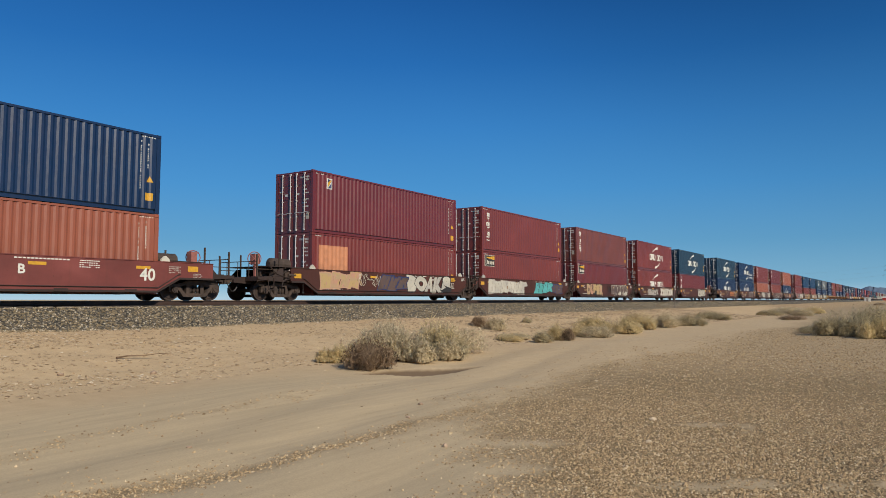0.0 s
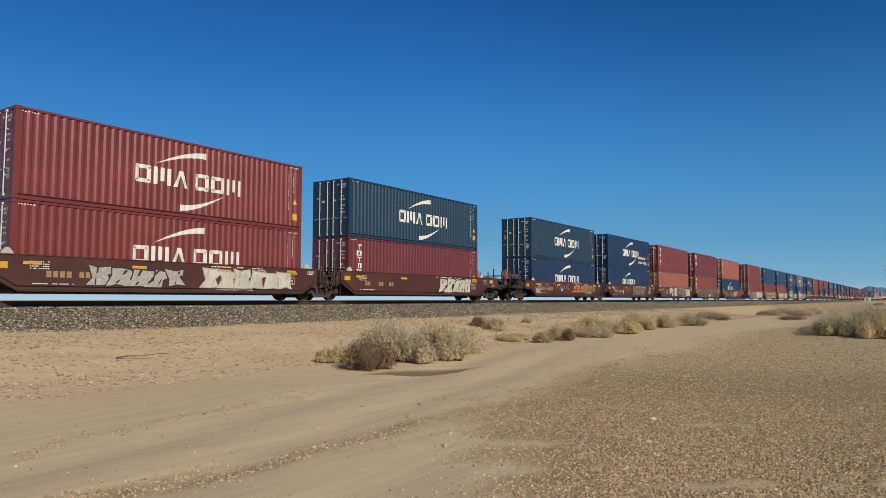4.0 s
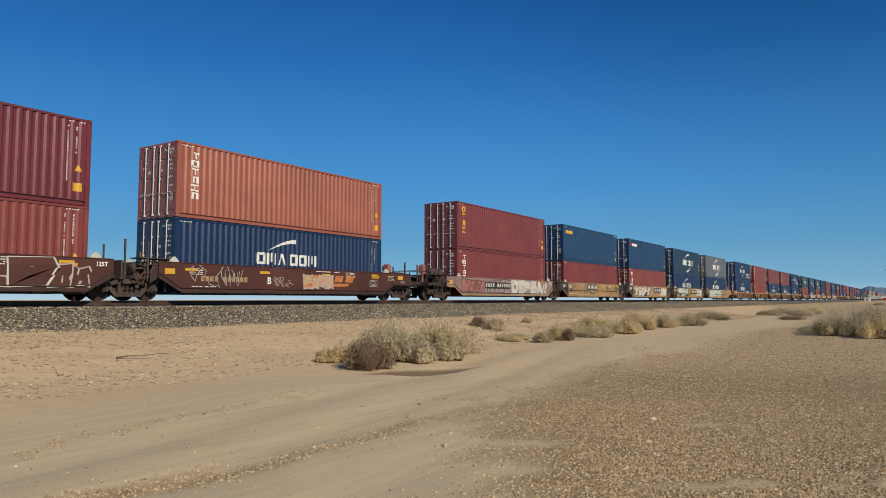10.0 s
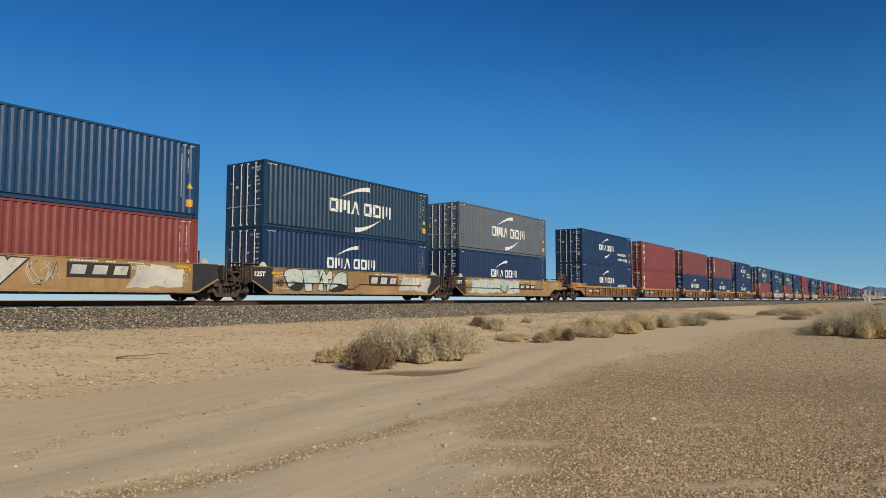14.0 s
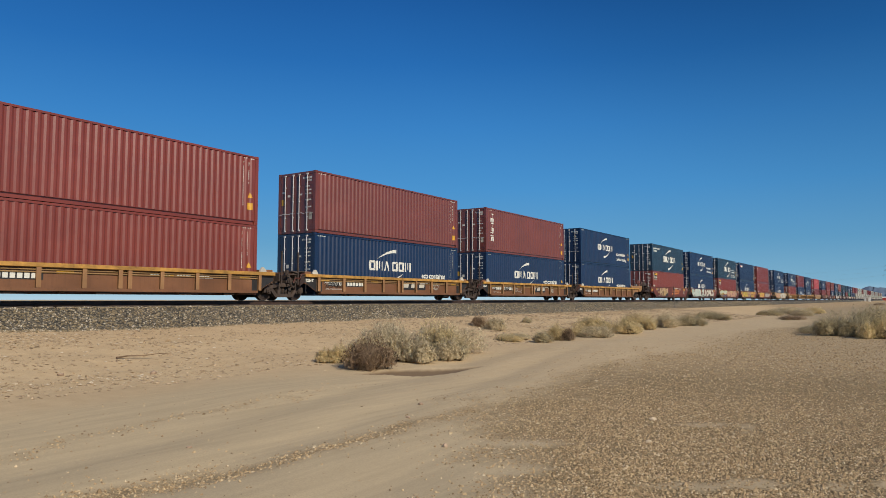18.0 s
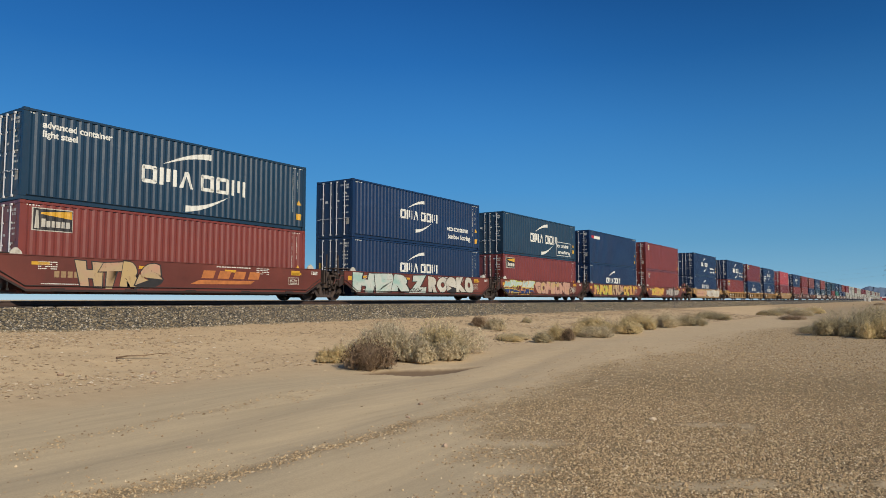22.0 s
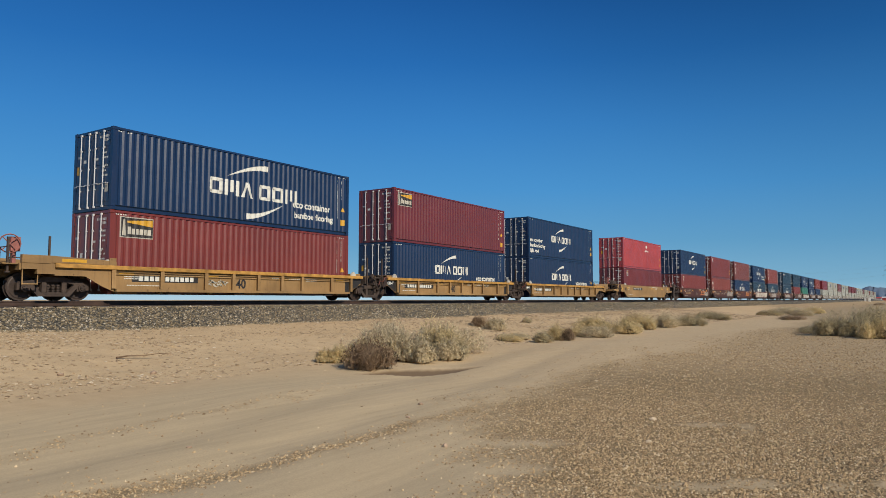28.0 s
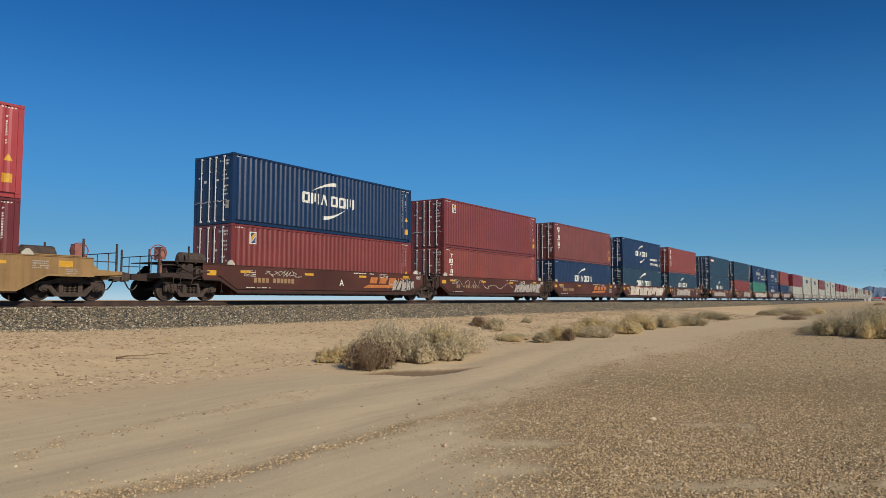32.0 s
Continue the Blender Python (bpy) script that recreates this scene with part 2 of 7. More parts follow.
def gravel(x, y):
    """How stony the ground is: 0 on the swept dirt road, 1 on the gravel flat. All of it is drawn out along the road."""
    u, v = x * 0.98 + y * 0.2, y * 0.98 - x * 0.2
    edge = np.interp(x, (2, 3.5, 5, 7, 9.5, 14, 20, 30, 60), (1.0, 1.4, 1.9, 3.0, 4.25, 3.9, 2.9, 1.2, -5.0))
    n = (vnoise(u * 0.3, v * 1.1, 1) - 0.5) * 0.9 + (vnoise(u * 1.3, v * 3.1, 2) - 0.5) * 0.5
    g = 1 - sstep(-2.4, 1.1, v - edge + n * 1.5)
    bare = sstep(0.6, 0.85, 0.75 * vnoise(x * 1.4 + y * 0.8 + 7, (0.87 * y - 0.5 * x) * 0.65, 3) + 0.25 * vnoise(u * 2.1, v * 5.0, 5)) * 0.75 * (1 - sstep(9, 13, x))
    g = g * (1 - bare)
    strip = np.exp(-((v - (4.7 - 0.25 * (x - 4)) - 0.5 * n) / 0.3) ** 2) * 0.5 * (1 - sstep(9, 11, x))
    thin = np.exp(-((v - 6.9 - 0.8 * n) / 0.22) ** 2) * 0.25 * (1 - sstep(8, 12, x))
    g = np.maximum(np.maximum(g, strip), thin)
    slope = sstep(12.0, 14.0, y + n * 1.5) * (0.22 + 0.33 * sstep(0.35, 0.75, vnoise(x * 0.5, y * 0.9, 4)) + 0.35 * sstep(14, 24, x) * sstep(0.2, 0.6, vnoise(x * 0.3, y * 0.7, 5)))
    return np.clip(np.maximum(g, 0.6 * slope * (1 - sstep(60, 120, x) * 0.3)), 0, 1)


def height(x, y):
    x, y = np.asarray(x, float), np.asarray(y, float)
    z = 0.68 * sstep(11.8, 21.2, y)
    z = np.where(y > 27.5, 0.68 * (1 - sstep(27.5, 34, y)), z)
    near = 1 - sstep(60, 160, np.abs(x) + np.abs(y))
    z = z + near * (0.10 * (vnoise(x * 0.23, y * 0.23, 5) - 0.5) + (0.03 + 0.05 * sstep(12, 15, y)) * (vnoise(x * 0.9, y * 0.9, 6) - 0.5) + (0.009 + 0.02 * sstep(12, 15, y)) * (vnoise(x * 3.1, y * 3.1, 7) - 0.5))
    v = y * 0.98 - x * 0.2
    z = z - near * (0.05 * np.exp(-((v - 4.7) / 0.45) ** 2) + 0.05 * np.exp(-((v - 6.3) / 0.5) ** 2) + 0.04 * np.exp(-((v - 2.9) / 0.5) ** 2) * sstep(8, 5, x)) * (1 - sstep(14, 30, x))
    z = z - 0.045 * hollow(x, y)
    return z


def ground_material():
    m, t, b = material("desert_sand_and_gravel")
    at = t.nodes.new("ShaderNodeAttribute")
    at.attribute_name = "stony"
    big = noise_fac(t, 0.35, 4, by_object=False)
    mid = noise_fac(t, 3.0, 6, by_object=False)
    fine = noise_fac(t, 60, 4, rough=0.7, by_object=False)
    sand = ramp(t, big, [(0.3, (0.441, 0.315, 0.179)), (0.7, (0.518, 0.381, 0.225))])
    sand = mix(t, 0.5, sand, ramp(t, mid, [(0.3, (0.397, 0.281, 0.157)), (0.7, (0.54, 0.397, 0.237))]))
    # the packed silt of the road is greyer than the blown sand, and drawn out by wheels
    tracks = t.nodes.new("ShaderNodeTexNoise")
    tracks.inputs["Scale"].default_value, tracks.inputs["Detail"].default_value = 2.2, 6.0
    place, co = t.nodes.new("ShaderNodeMapping"), t.nodes.new("ShaderNodeTexCoord")
    place.inputs["Rotation"].default_value = (0, 0, radians(-12))
    place.inputs["Scale"].default_value = (0.22, 3.0, 1)
    t.links.new(co.outputs["Object"], place.inputs[0])
    t.links.new(place.outputs[0], tracks.inputs["Vector"])
    silt = ramp(t, tracks.outputs[0], [(0.3, (0.397, 0.307, 0.186)), (0.5, (0.445, 0.343, 0.21)), (0.7, (0.493, 0.378, 0.228))])
    crust = t.nodes.new("ShaderNodeAttribute")
    crust.attribute_name = "crust"
    sand = mix(t, crust.outputs["Fac"], sand, silt)
    grain = noise_fac(t, 48, 6, rough=0.75, by_object=False)
    specks = noise_fac(t, 130, 3, rough=0.6, by_object=False)
    # the dark end of the stone tone stands in for shaded gaps under pebbles
    stone = ramp(t, grain, [(0.38, (0.0511, 0.0319, 0.0154)), (0.48, (0.178, 0.118, 0.0588)), (0.56, (0.268, 0.185, 0.0958)), (0.66, (0.351, 0.281, 0.185))])
    stone = mix(t, 0.3, stone, ramp(t, specks, [(0.38, (0.0446, 0.0319, 0.0192)), (0.5, (0.166, 0.122, 0.0703)), (0.66, (0.351, 0.281, 0.185))]))
    cells = node(t, "TexVoronoi", Scale=52.0)
    t.links.new(co.outputs["Object"], cells.inputs["Vector"])
    chip = ramp(t, cells.outputs["Color"], [(0.05, (0.178, 0.115, 0.0518)), (0.35, (0.311, 0.218, 0.104)), (0.7, (0.429, 0.315, 0.159)), (0.95, (0.562, 0.459, 0.289))])
    # each chip's rim is multiplied dark: painted shade between the stones
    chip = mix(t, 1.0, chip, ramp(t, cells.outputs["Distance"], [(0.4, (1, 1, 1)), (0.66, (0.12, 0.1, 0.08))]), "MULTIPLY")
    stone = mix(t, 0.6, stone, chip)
    f = t.nodes.new("ShaderNodeMath")
    f.operation = "MULTIPLY_ADD"
    t.links.new(mid, f.inputs[0])
    f.inputs[1].default_value = 0.6
    t.links.new(at.outputs["Fac"], f.inputs[2])
    mask = ramp(t, f.outputs[0], [(0.45, (0, 0, 0)), (0.95, (0.95, 0.95, 0.95))])
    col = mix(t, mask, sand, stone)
    dark_patch = t.nodes.new("ShaderNodeAttribute")
    dark_patch.attribute_name = "dark_patch"
    # inside the hollow the ground is mixed to one dark brown
    col = mix(t, dark_patch.outputs["Fac"], col, (0.15, 0.098, 0.056))
    col = mix(t, ramp(t, fine, [(0.35, (0.3, 0.3, 0.3)), (0.6, (0, 0, 0))]), col, (0.2, 0.14, 0.09))
    t.links.new(col, b.inputs["Base Color"])
    b.inputs["Roughness"].default_value = 0.95
    b.inputs["Specular IOR Level"].default_value = 0.1
    h = mix(t, mask, fine, grain)
    bump(t, b, h, 0.5, 0.008)
    return m


def spread(lo, hi, near_lo, near_hi, step, grow=1.16):
    """Grid lines: even between near_lo and near_hi, ever wider outside."""
    mid = list(np.arange(near_lo, near_hi + 1e-6, step))
    up, s = [], step
    x = mid[-1]
    while x < hi:
        s *= grow
        x += s
        up.append(x)
    down, s, x = [], step, mid[0]
    while x > lo:
        s *= grow
        x -= s
        down.append(x)
    return np.array(down[::-1] + mid + up)


def sheet(name, gx, gy, mat, fz, attrs=()):
    X, Y = np.meshgrid(gx, gy, indexing="ij")
    Z = fz(X, Y)
    nx, ny = len(gx), len(gy)
    i = np.arange(nx * ny).reshape(nx, ny)
    quads = np.stack([i[:-1, :-1], i[1:, :-1], i[1:, 1:], i[:-1, 1:]], -1).reshape(-1, 4)
    me = bpy.data.meshes.new(name)
    me.from_pydata(np.stack([X, Y, Z], -1).reshape(-1, 3), [], quads.tolist())
    for key, fn in attrs:
        a = me.attributes.new(key, "FLOAT", "POINT")
        a.data.foreach_set("value", fn(X, Y).ravel().astype(np.float32))
    me.shade_smooth()
    me.materials.append(mat)
    return new(name, me)


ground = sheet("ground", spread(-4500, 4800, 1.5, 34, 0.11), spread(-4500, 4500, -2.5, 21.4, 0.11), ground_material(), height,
               (("stony", lambda x, y: gravel(x, y) * (1 - 0.6 * sstep(8, 21, np.hypot(x, y)))), ("dark_patch", lambda x, y: hollow(x, y) * 0.95), ("crust", lambda x, y: (1 - sstep(9.5, 11.8, y + 1.2 * (vnoise(x * 0.5, y * 0.8, 2) - 0.5))) * (1 - 0.5 * sstep(9, 16, x)) * 0.9)))
tagged(ground, "pale tan desert sand and gravel flat beside the railway", "ground", kind="structure")


def ico(seed):
    bm = bmesh.new()
    bmesh.ops.create_icosphere(bm, subdivisions=1, radius=1.0)
    r = random.Random(seed)
    for v in bm.verts:
        v.co *= r.uniform(0.72, 1.2)
    V = np.array([v.co[:] for v in bm.verts])
    F = np.array([[v.index for v in f.verts] for f in bm.faces])
    bm.free()
    return V, F


def octa(seed):
    r = np.random.RandomState(seed)
    V = np.array([[1, 0, 0], [-1, 0, 0], [0, 1, 0], [0, -1, 0], [0, 0, 1], [0, 0, -1.0]]) * r.uniform(0.75, 1.25, (6, 1)) + r.uniform(-0.25, 0.25, (6, 3))
    F = np.array([[0, 2, 4], [2, 1, 4], [1, 3, 4], [3, 0, 4], [2, 0, 5], [1, 2, 5], [3, 1, 5], [0, 3, 5]])
    return V, F


def strew(name, P, size, shapes, mat, flat=(0.35, 0.75), seed=3):
    """Many stones in one mesh, at the places P."""
    r = np.random.RandomState(seed)
    vs, fs, base = [], [], 0
    pick = r.randint(0, len(shapes), len(P))
    for k, (V, F) in enumerate(shapes):
        I = np.where(pick == k)[0]
        n = len(I)
        if not n:
            continue
        a = r.uniform(0, 6.283, n)
        sc = size[I, None] * np.stack([np.ones(n), r.uniform(0.6, 1, n), r.uniform(*flat, n)], -1)
        W = V[None] * sc[:, None, :]
        c, s = np.cos(a)[:, None], np.sin(a)[:, None]
        W = np.stack([W[..., 0] * c - W[..., 1] * s, W[..., 0] * s + W[..., 1] * c, W[..., 2]], -1) + P[I][:, None, :]
        vs.append(W.reshape(-1, 3))
        fs.append((F[None] + (np.arange(n) * len(V))[:, None, None] + base).reshape(-1, 3))
        base += n * len(V)
    me = bpy.data.meshes.new(name)
    me.from_pydata(np.concatenate(vs), [], np.concatenate(fs).tolist())
    me.materials.append(mat)
    return new(name, me)


def stone_material(name, stops, rough=0.9):
    m, t, b = material(name)
    g = t.nodes.new("ShaderNodeNewGeometry")
    col = ramp(t, g.outputs["Random Per Island"], stops)
    f = noise_fac(t, 25, 4, by_object=False)
    col = mix(t, 0.25, col, ramp(t, f, [(0.3, (0.3, 0.2, 0.1)), (0.75, (0.75, 0.58, 0.36))]))
    t.links.new(col, b.inputs["Base Color"])
    b.inputs["Roughness"].default_value = rough
    b.inputs["Specular IOR Level"].default_value = 0.15
    return m


M_PEBBLE = stone_material("desert_pebble", [(0.0, (0.055, 0.033, 0.017)), (0.3, (0.17, 0.105, 0.053)), (0.55, (0.3, 0.2, 0.106)), (0.85, (0.38, 0.275, 0.15)), (1.0, (0.48, 0.39, 0.27))])
M_BALLAST = stone_material("ballast_stone", [(0.0, (0.0392, 0.0329, 0.0226)), (0.4, (0.0986, 0.0832, 0.0565)), (0.72, (0.162, 0.138, 0.0933)), (0.86, (0.246, 0.211, 0.157)), (1.0, (0.451, 0.427, 0.369))])
OCT = [octa(i) for i in range(8)]

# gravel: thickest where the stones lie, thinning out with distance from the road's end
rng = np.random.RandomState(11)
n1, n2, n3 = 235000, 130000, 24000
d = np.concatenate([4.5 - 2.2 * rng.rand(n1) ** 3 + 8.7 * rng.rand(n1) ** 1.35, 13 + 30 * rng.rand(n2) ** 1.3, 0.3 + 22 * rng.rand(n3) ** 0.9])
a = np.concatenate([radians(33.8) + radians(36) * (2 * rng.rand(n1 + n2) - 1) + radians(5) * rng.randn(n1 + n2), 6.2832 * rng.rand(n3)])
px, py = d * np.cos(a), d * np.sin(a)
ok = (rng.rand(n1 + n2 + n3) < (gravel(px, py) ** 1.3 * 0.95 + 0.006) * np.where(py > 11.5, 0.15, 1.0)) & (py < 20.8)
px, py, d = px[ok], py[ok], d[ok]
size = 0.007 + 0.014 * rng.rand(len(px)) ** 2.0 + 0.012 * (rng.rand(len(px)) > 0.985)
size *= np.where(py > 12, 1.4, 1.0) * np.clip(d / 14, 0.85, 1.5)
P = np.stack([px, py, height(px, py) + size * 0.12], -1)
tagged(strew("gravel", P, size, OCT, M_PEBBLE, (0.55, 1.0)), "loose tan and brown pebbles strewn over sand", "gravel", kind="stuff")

# loose stones on the slope below the track
n = 75000
sx, sy = 1.5 + 75 * rng.rand(n) ** 1.7, 11.8 + 8.8 * rng.rand(n)
ok = rng.rand(n) < sstep(0.45, 0.72, 0.6 * vnoise(sx * 0.45, sy * 0.9, 4) + 0.4 * vnoise(sx * 1.6, sy * 2.2, 6)) * 0.75 + 0.25
sx, sy = sx[ok], sy[ok]
size = (0.013 + 0.045 * rng.rand(len(sx)) ** 3.5) * np.clip(sx / 22, 1.0, 1.8)
P = np.stack([sx, sy, height(sx, sy) + size * 0.15], -1)
tagged(strew("slope_stones", P, size, OCT, stone_material("slope_stone", [(0.0, (0.13, 0.09, 0.06)), (0.3, (0.25, 0.18, 0.115)), (0.8, (0.33, 0.25, 0.165)), (1.0, (0.46, 0.39, 0.3))]), (0.28, 0.55), 7), "tan and reddish stones strewn over the sandy slope", "stones", kind="stuff")

# ---- ballast and track ----
def ballast_z(x, y):
    s = np.abs(y - YC)
    z = RAIL - 0.24 - np.clip((s - 1.72) / 1.45, 0, 1.06) * (RAIL - 0.24 - 0.64)
    return z + 0.03 * (vnoise(x * 4, y * 4, 1) - 0.5) + 0.02 * (vnoise(x * 11, y * 11, 2) - 0.5)


def ballast_material():
    m, t, b = material("grey_track_ballast")
    vor = node(t, "TexVoronoi", Scale=17.0)
    co = t.nodes.new("ShaderNodeTexCoord")
    t.links.new(co.outputs["Object"], vor.inputs["Vector"])
    col = ramp(t, vor.outputs["Color"], [(0.1, (0.0375, 0.0315, 0.0225)), (0.5, (0.105, 0.0885, 0.0622)), (0.8, (0.173, 0.146, 0.105)), (0.96, (0.465, 0.427, 0.352))])
    # shade in the gaps between stones is painted into the colour
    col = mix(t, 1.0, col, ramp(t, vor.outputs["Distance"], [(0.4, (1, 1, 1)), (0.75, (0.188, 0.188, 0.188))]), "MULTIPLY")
    dust = noise_fac(t, 0.8, 5, by_object=False)
    col = mix(t, ramp(t, dust, [(0.45, (0, 0, 0)), (0.8, (0.225, 0.225, 0.225))]), col, (0.18, 0.135, 0.0863))
    t.links.new(col, b.inputs["Base Color"])
    b.inputs["Roughness"].default_value = 0.95
    bump(t, b, vor.outputs["Distance"], 1.0, 0.04)
    return m


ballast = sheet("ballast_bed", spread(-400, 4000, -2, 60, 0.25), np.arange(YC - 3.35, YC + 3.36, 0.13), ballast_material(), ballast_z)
tagged(ballast, "grey crushed-stone ballast bed under the railway track", "ballast", kind="structure")
n = 36000
bx = -3 + 143 * rng.rand(n) ** 1.6
by = YC - 0.9 - 2.6 * rng.rand(n) ** 0.85
size = 0.022 + 0.026 * rng.rand(n)
P = np.stack([bx, by, np.maximum(ballast_z(bx, by), height(bx, by)) + size * 0.25], -1)
tagged(strew("ballast_stones", P, size, OCT, M_BALLAST, (0.6, 1.0), 5), "loose grey ballast stones on the track shoulder", "ballast", kind="stuff")

M_RAIL = plain("rusty_rail_steel", (0.06, 0.035, 0.025), 0.6, 0.4, 0.4, 3)
M_RAILTOP = plain("polished_rail_head", (0.45, 0.43, 0.42), 0.25, 0.9, 0.1, 3)
M_TIE = plain("weathered_tie", (0.09, 0.075, 0.065), 0.9, 0, 0.35, 8)
for name, side in (("rail_near", -1), ("rail_far", 1)):
    y = YC + side * 0.7525
    bm = bmesh.new()
    sec = [(-0.07, 0), (0.07, 0), (0.07, 0.012), (0.012, 0.03), (0.012, 0.125), (0.036, 0.14), (0.036, 0.165), (-0.036, 0.165), (-0.036, 0.14), (-0.012, 0.125), (-0.012, 0.03), (-0.07, 0.012)]
    va = [bm.verts.new((-300, y + u, RAIL - 0.172 + w)) for u, w in sec]
    vb = [bm.verts.new((3000, y + u, RAIL - 0.172 + w)) for u, w in sec]
    for i in range(len(sec)):
        j = (i + 1) % len(sec)
        bm.faces.new((va[i], va[j], vb[j], vb[i]))
    rail = tagged(new(name, mesh_of(name, bm, M_RAIL)), "rusty steel rail with a bright worn head", "rail", "rails of the track", "structure")
    bm = bmesh.new()
    box(bm, -300, 3000, y - 0.034, y + 0.034, RAIL - 0.0065, RAIL)
    part("rail_head", bm, M_RAILTOP, rail, "bright worn running surface")
bm = bmesh.new()
box(bm, -0.115, 0.115, -1.3, 1.3, -0.2, 0)
bevel(bm, 0.012)
tie_mesh = mesh_of("tie", bm, M_TIE)
track_ties = tagged(new("railway_ties"), "weathered ties in the ballast under the rails", "railway ties", kind="structure")
for i in range(150):
    part("tie", tie_mesh, None, track_ties, at=pose(-2 + i * 0.61, YC, RAIL - 0.175))
bm = bmesh.new()
for i in range(150, 900):
    box(bm, -2 + i * 0.61 - 0.115, -2 + i * 0.61 + 0.115, YC - 1.3, YC + 1.3, RAIL - 0.36, RAIL - 0.176)
tagged(part("far_ties", bm, M_TIE, track_ties), kind="stuff")

# ---- containers ----
L, W, H = 12.19, 2.44, 2.896
PERIOD, DEPTH = 0.2785, 0.036
X_A, X_B = 0.17, 12.19 - 0.17


def corr_points():
    """Break points of the corrugated side: x and how far it lies in."""
    pts, x = [(X_A, 0.0)], X_A + 0.05
    while x + PERIOD < X_B:
        pts += [(x, 0.0), (x + 0.068, DEPTH), (x + 0.138, DEPTH), (x + 0.206, 0.0)]
        x += PERIOD
    return pts + [(X_B, 0.0)]


CORR = corr_points()
CX, CD = np.array([c[0] for c in CORR]), np.array([c[1] for c in CORR])


def side_mesh(colour):
    bm = bmesh.new()
    lo = [bm.verts.new((x, -W / 2 + 0.012 + d, 0.173)) for x, d in CORR]
    hi = [bm.verts.new((x, -W / 2 + 0.012 + d, H - 0.09)) for x, d in CORR]
    for i in range(len(CORR) - 1):
        bm.faces.new((lo[i], lo[i + 1], hi[i + 1], hi[i]))
    return mesh_of("side_panel", bm, PAINT[colour])


def frame_mesh(colour):
    bm = bmesh.new()
    w = W / 2
    for x0, x1 in ((0.0, 0.165), (L - 0.165, L)):
        for s in (-1, 1):
            y0, y1 = sorted((s * w, s * (w - 0.15)))
            box(bm, x0, x1, y0, y1, 0.118, H - 0.118)
    for s in (-1, 1):
        y0, y1 = sorted((s * (w - 0.004), s * (w - 0.07)))
        inner, outer = s * (w - 0.075), s * (w - 0.004)
        box(bm, 0.178, L - 0.178, min(inner, inner + s * 0.012), max(inner, inner + s * 0.012), 0.012, 0.158)
        box(bm, 0.178, L - 0.178, min(inner, outer), max(inner, outer), 0.158, 0.172)
        box(bm, 0.178, L - 0.178, min(inner, outer), max(inner, outer), 0.0, 0.012)
        box(bm, 0.178, L - 0.178, y0, y1, H - 0.085, H - 0.01)
    for x0, x1 in ((0.01, 0.12), (L - 0.12, L - 0.01)):
        box(bm, x0, x1, -w + 0.165, w - 0.165, 0.0, 0.13)
        box(bm, x0, x1, -w + 0.165, w - 0.165, H - 0.12, H - 0.012)
    return mesh_of("frame", bm, PAINT[colour])


def roof_mesh(colour):
    bm = bmesh.new()
    n = 21
    for i in range(n):
        x = 0.2 + i * (L - 0.4) / n
        box(bm, x, x + (L - 0.4) / n * 0.62, -W / 2 + 0.08, W / 2 - 0.08, H - 0.045, H - 0.02)
    box(bm, 0.13, L - 0.13, -W / 2 + 0.075, W / 2 - 0.075, H - 0.07, H - 0.045)
    return mesh_of("roof", bm, PAINT[colour])


def door_mesh(colour):
    bm = bmesh.new()
    box(bm, 0.02, 0.06, 0.012, W / 2 - 0.16, 0.145, H - 0.135)
    for z in (0.3, 0.95, 1.6, 2.25):
        box(bm, 0.008, 0.02, 0.08, W / 2 - 0.2, z, z + 0.38)
    for z in (0.35, 1.0, 1.75, 2.5):
        box(bm, -0.004, 0.02, W / 2 - 0.24, W / 2 - 0.155, z - 0.06, z + 0.06)
    return mesh_of("door", bm, PAINT[colour])


def rod_mesh():
    bm = bmesh.new()
    tube(bm, (-0.035, 0, 0.11), (-0.035, 0, H - 0.1), 0.02, 8)
    for z in (0.13, H - 0.13):
        box(bm, -0.055, 0.0, -0.04, 0.04, z - 0.035, z + 0.035)
    for z in (0.75, 1.5, 2.2):
        box(bm, -0.045, 0.005, -0.035, 0.035, z - 0.022, z + 0.022)
    box(bm, -0.055, -0.035, -0.02, 0.2, 0.93, 0.955)
    box(bm, -0.055, -0.035, 0.2, 0.36, 0.9, 0.925)
    box(bm, -0.05, -0.03, -0.12, -0.02, 0.915, 0.94)
    return mesh_of("locking_rod", bm, M_ROD)


def casting_mesh(colour):
    bm = bmesh.new()
    box(bm, 0, 0.178, 0, 0.162, 0, 0.118)
    bevel(bm, 0.012)
    tube(bm, (0.09, -0.002, 0.06), (0.09, 0.01, 0.06), 0.032, 8)
    return mesh_of("corner_casting", bm, PAINT[colour])


def floor_mesh():
    bm = bmesh.new()
    box(bm, 0.13, L - 0.13, -W / 2 + 0.075, W / 2 - 0.075, 0.13, 0.17)
    for i in range(20):
        box(bm, 0.5 + i * 0.59, 0.56 + i * 0.59, -W / 2 + 0.075, W / 2 - 0.075, 0.02, 0.128)
    return mesh_of("floor", bm, M_BLACK)


def poly(bm, pts):
    bm.faces.new([bm.verts.new((x, 0, z)) for x, z in pts])


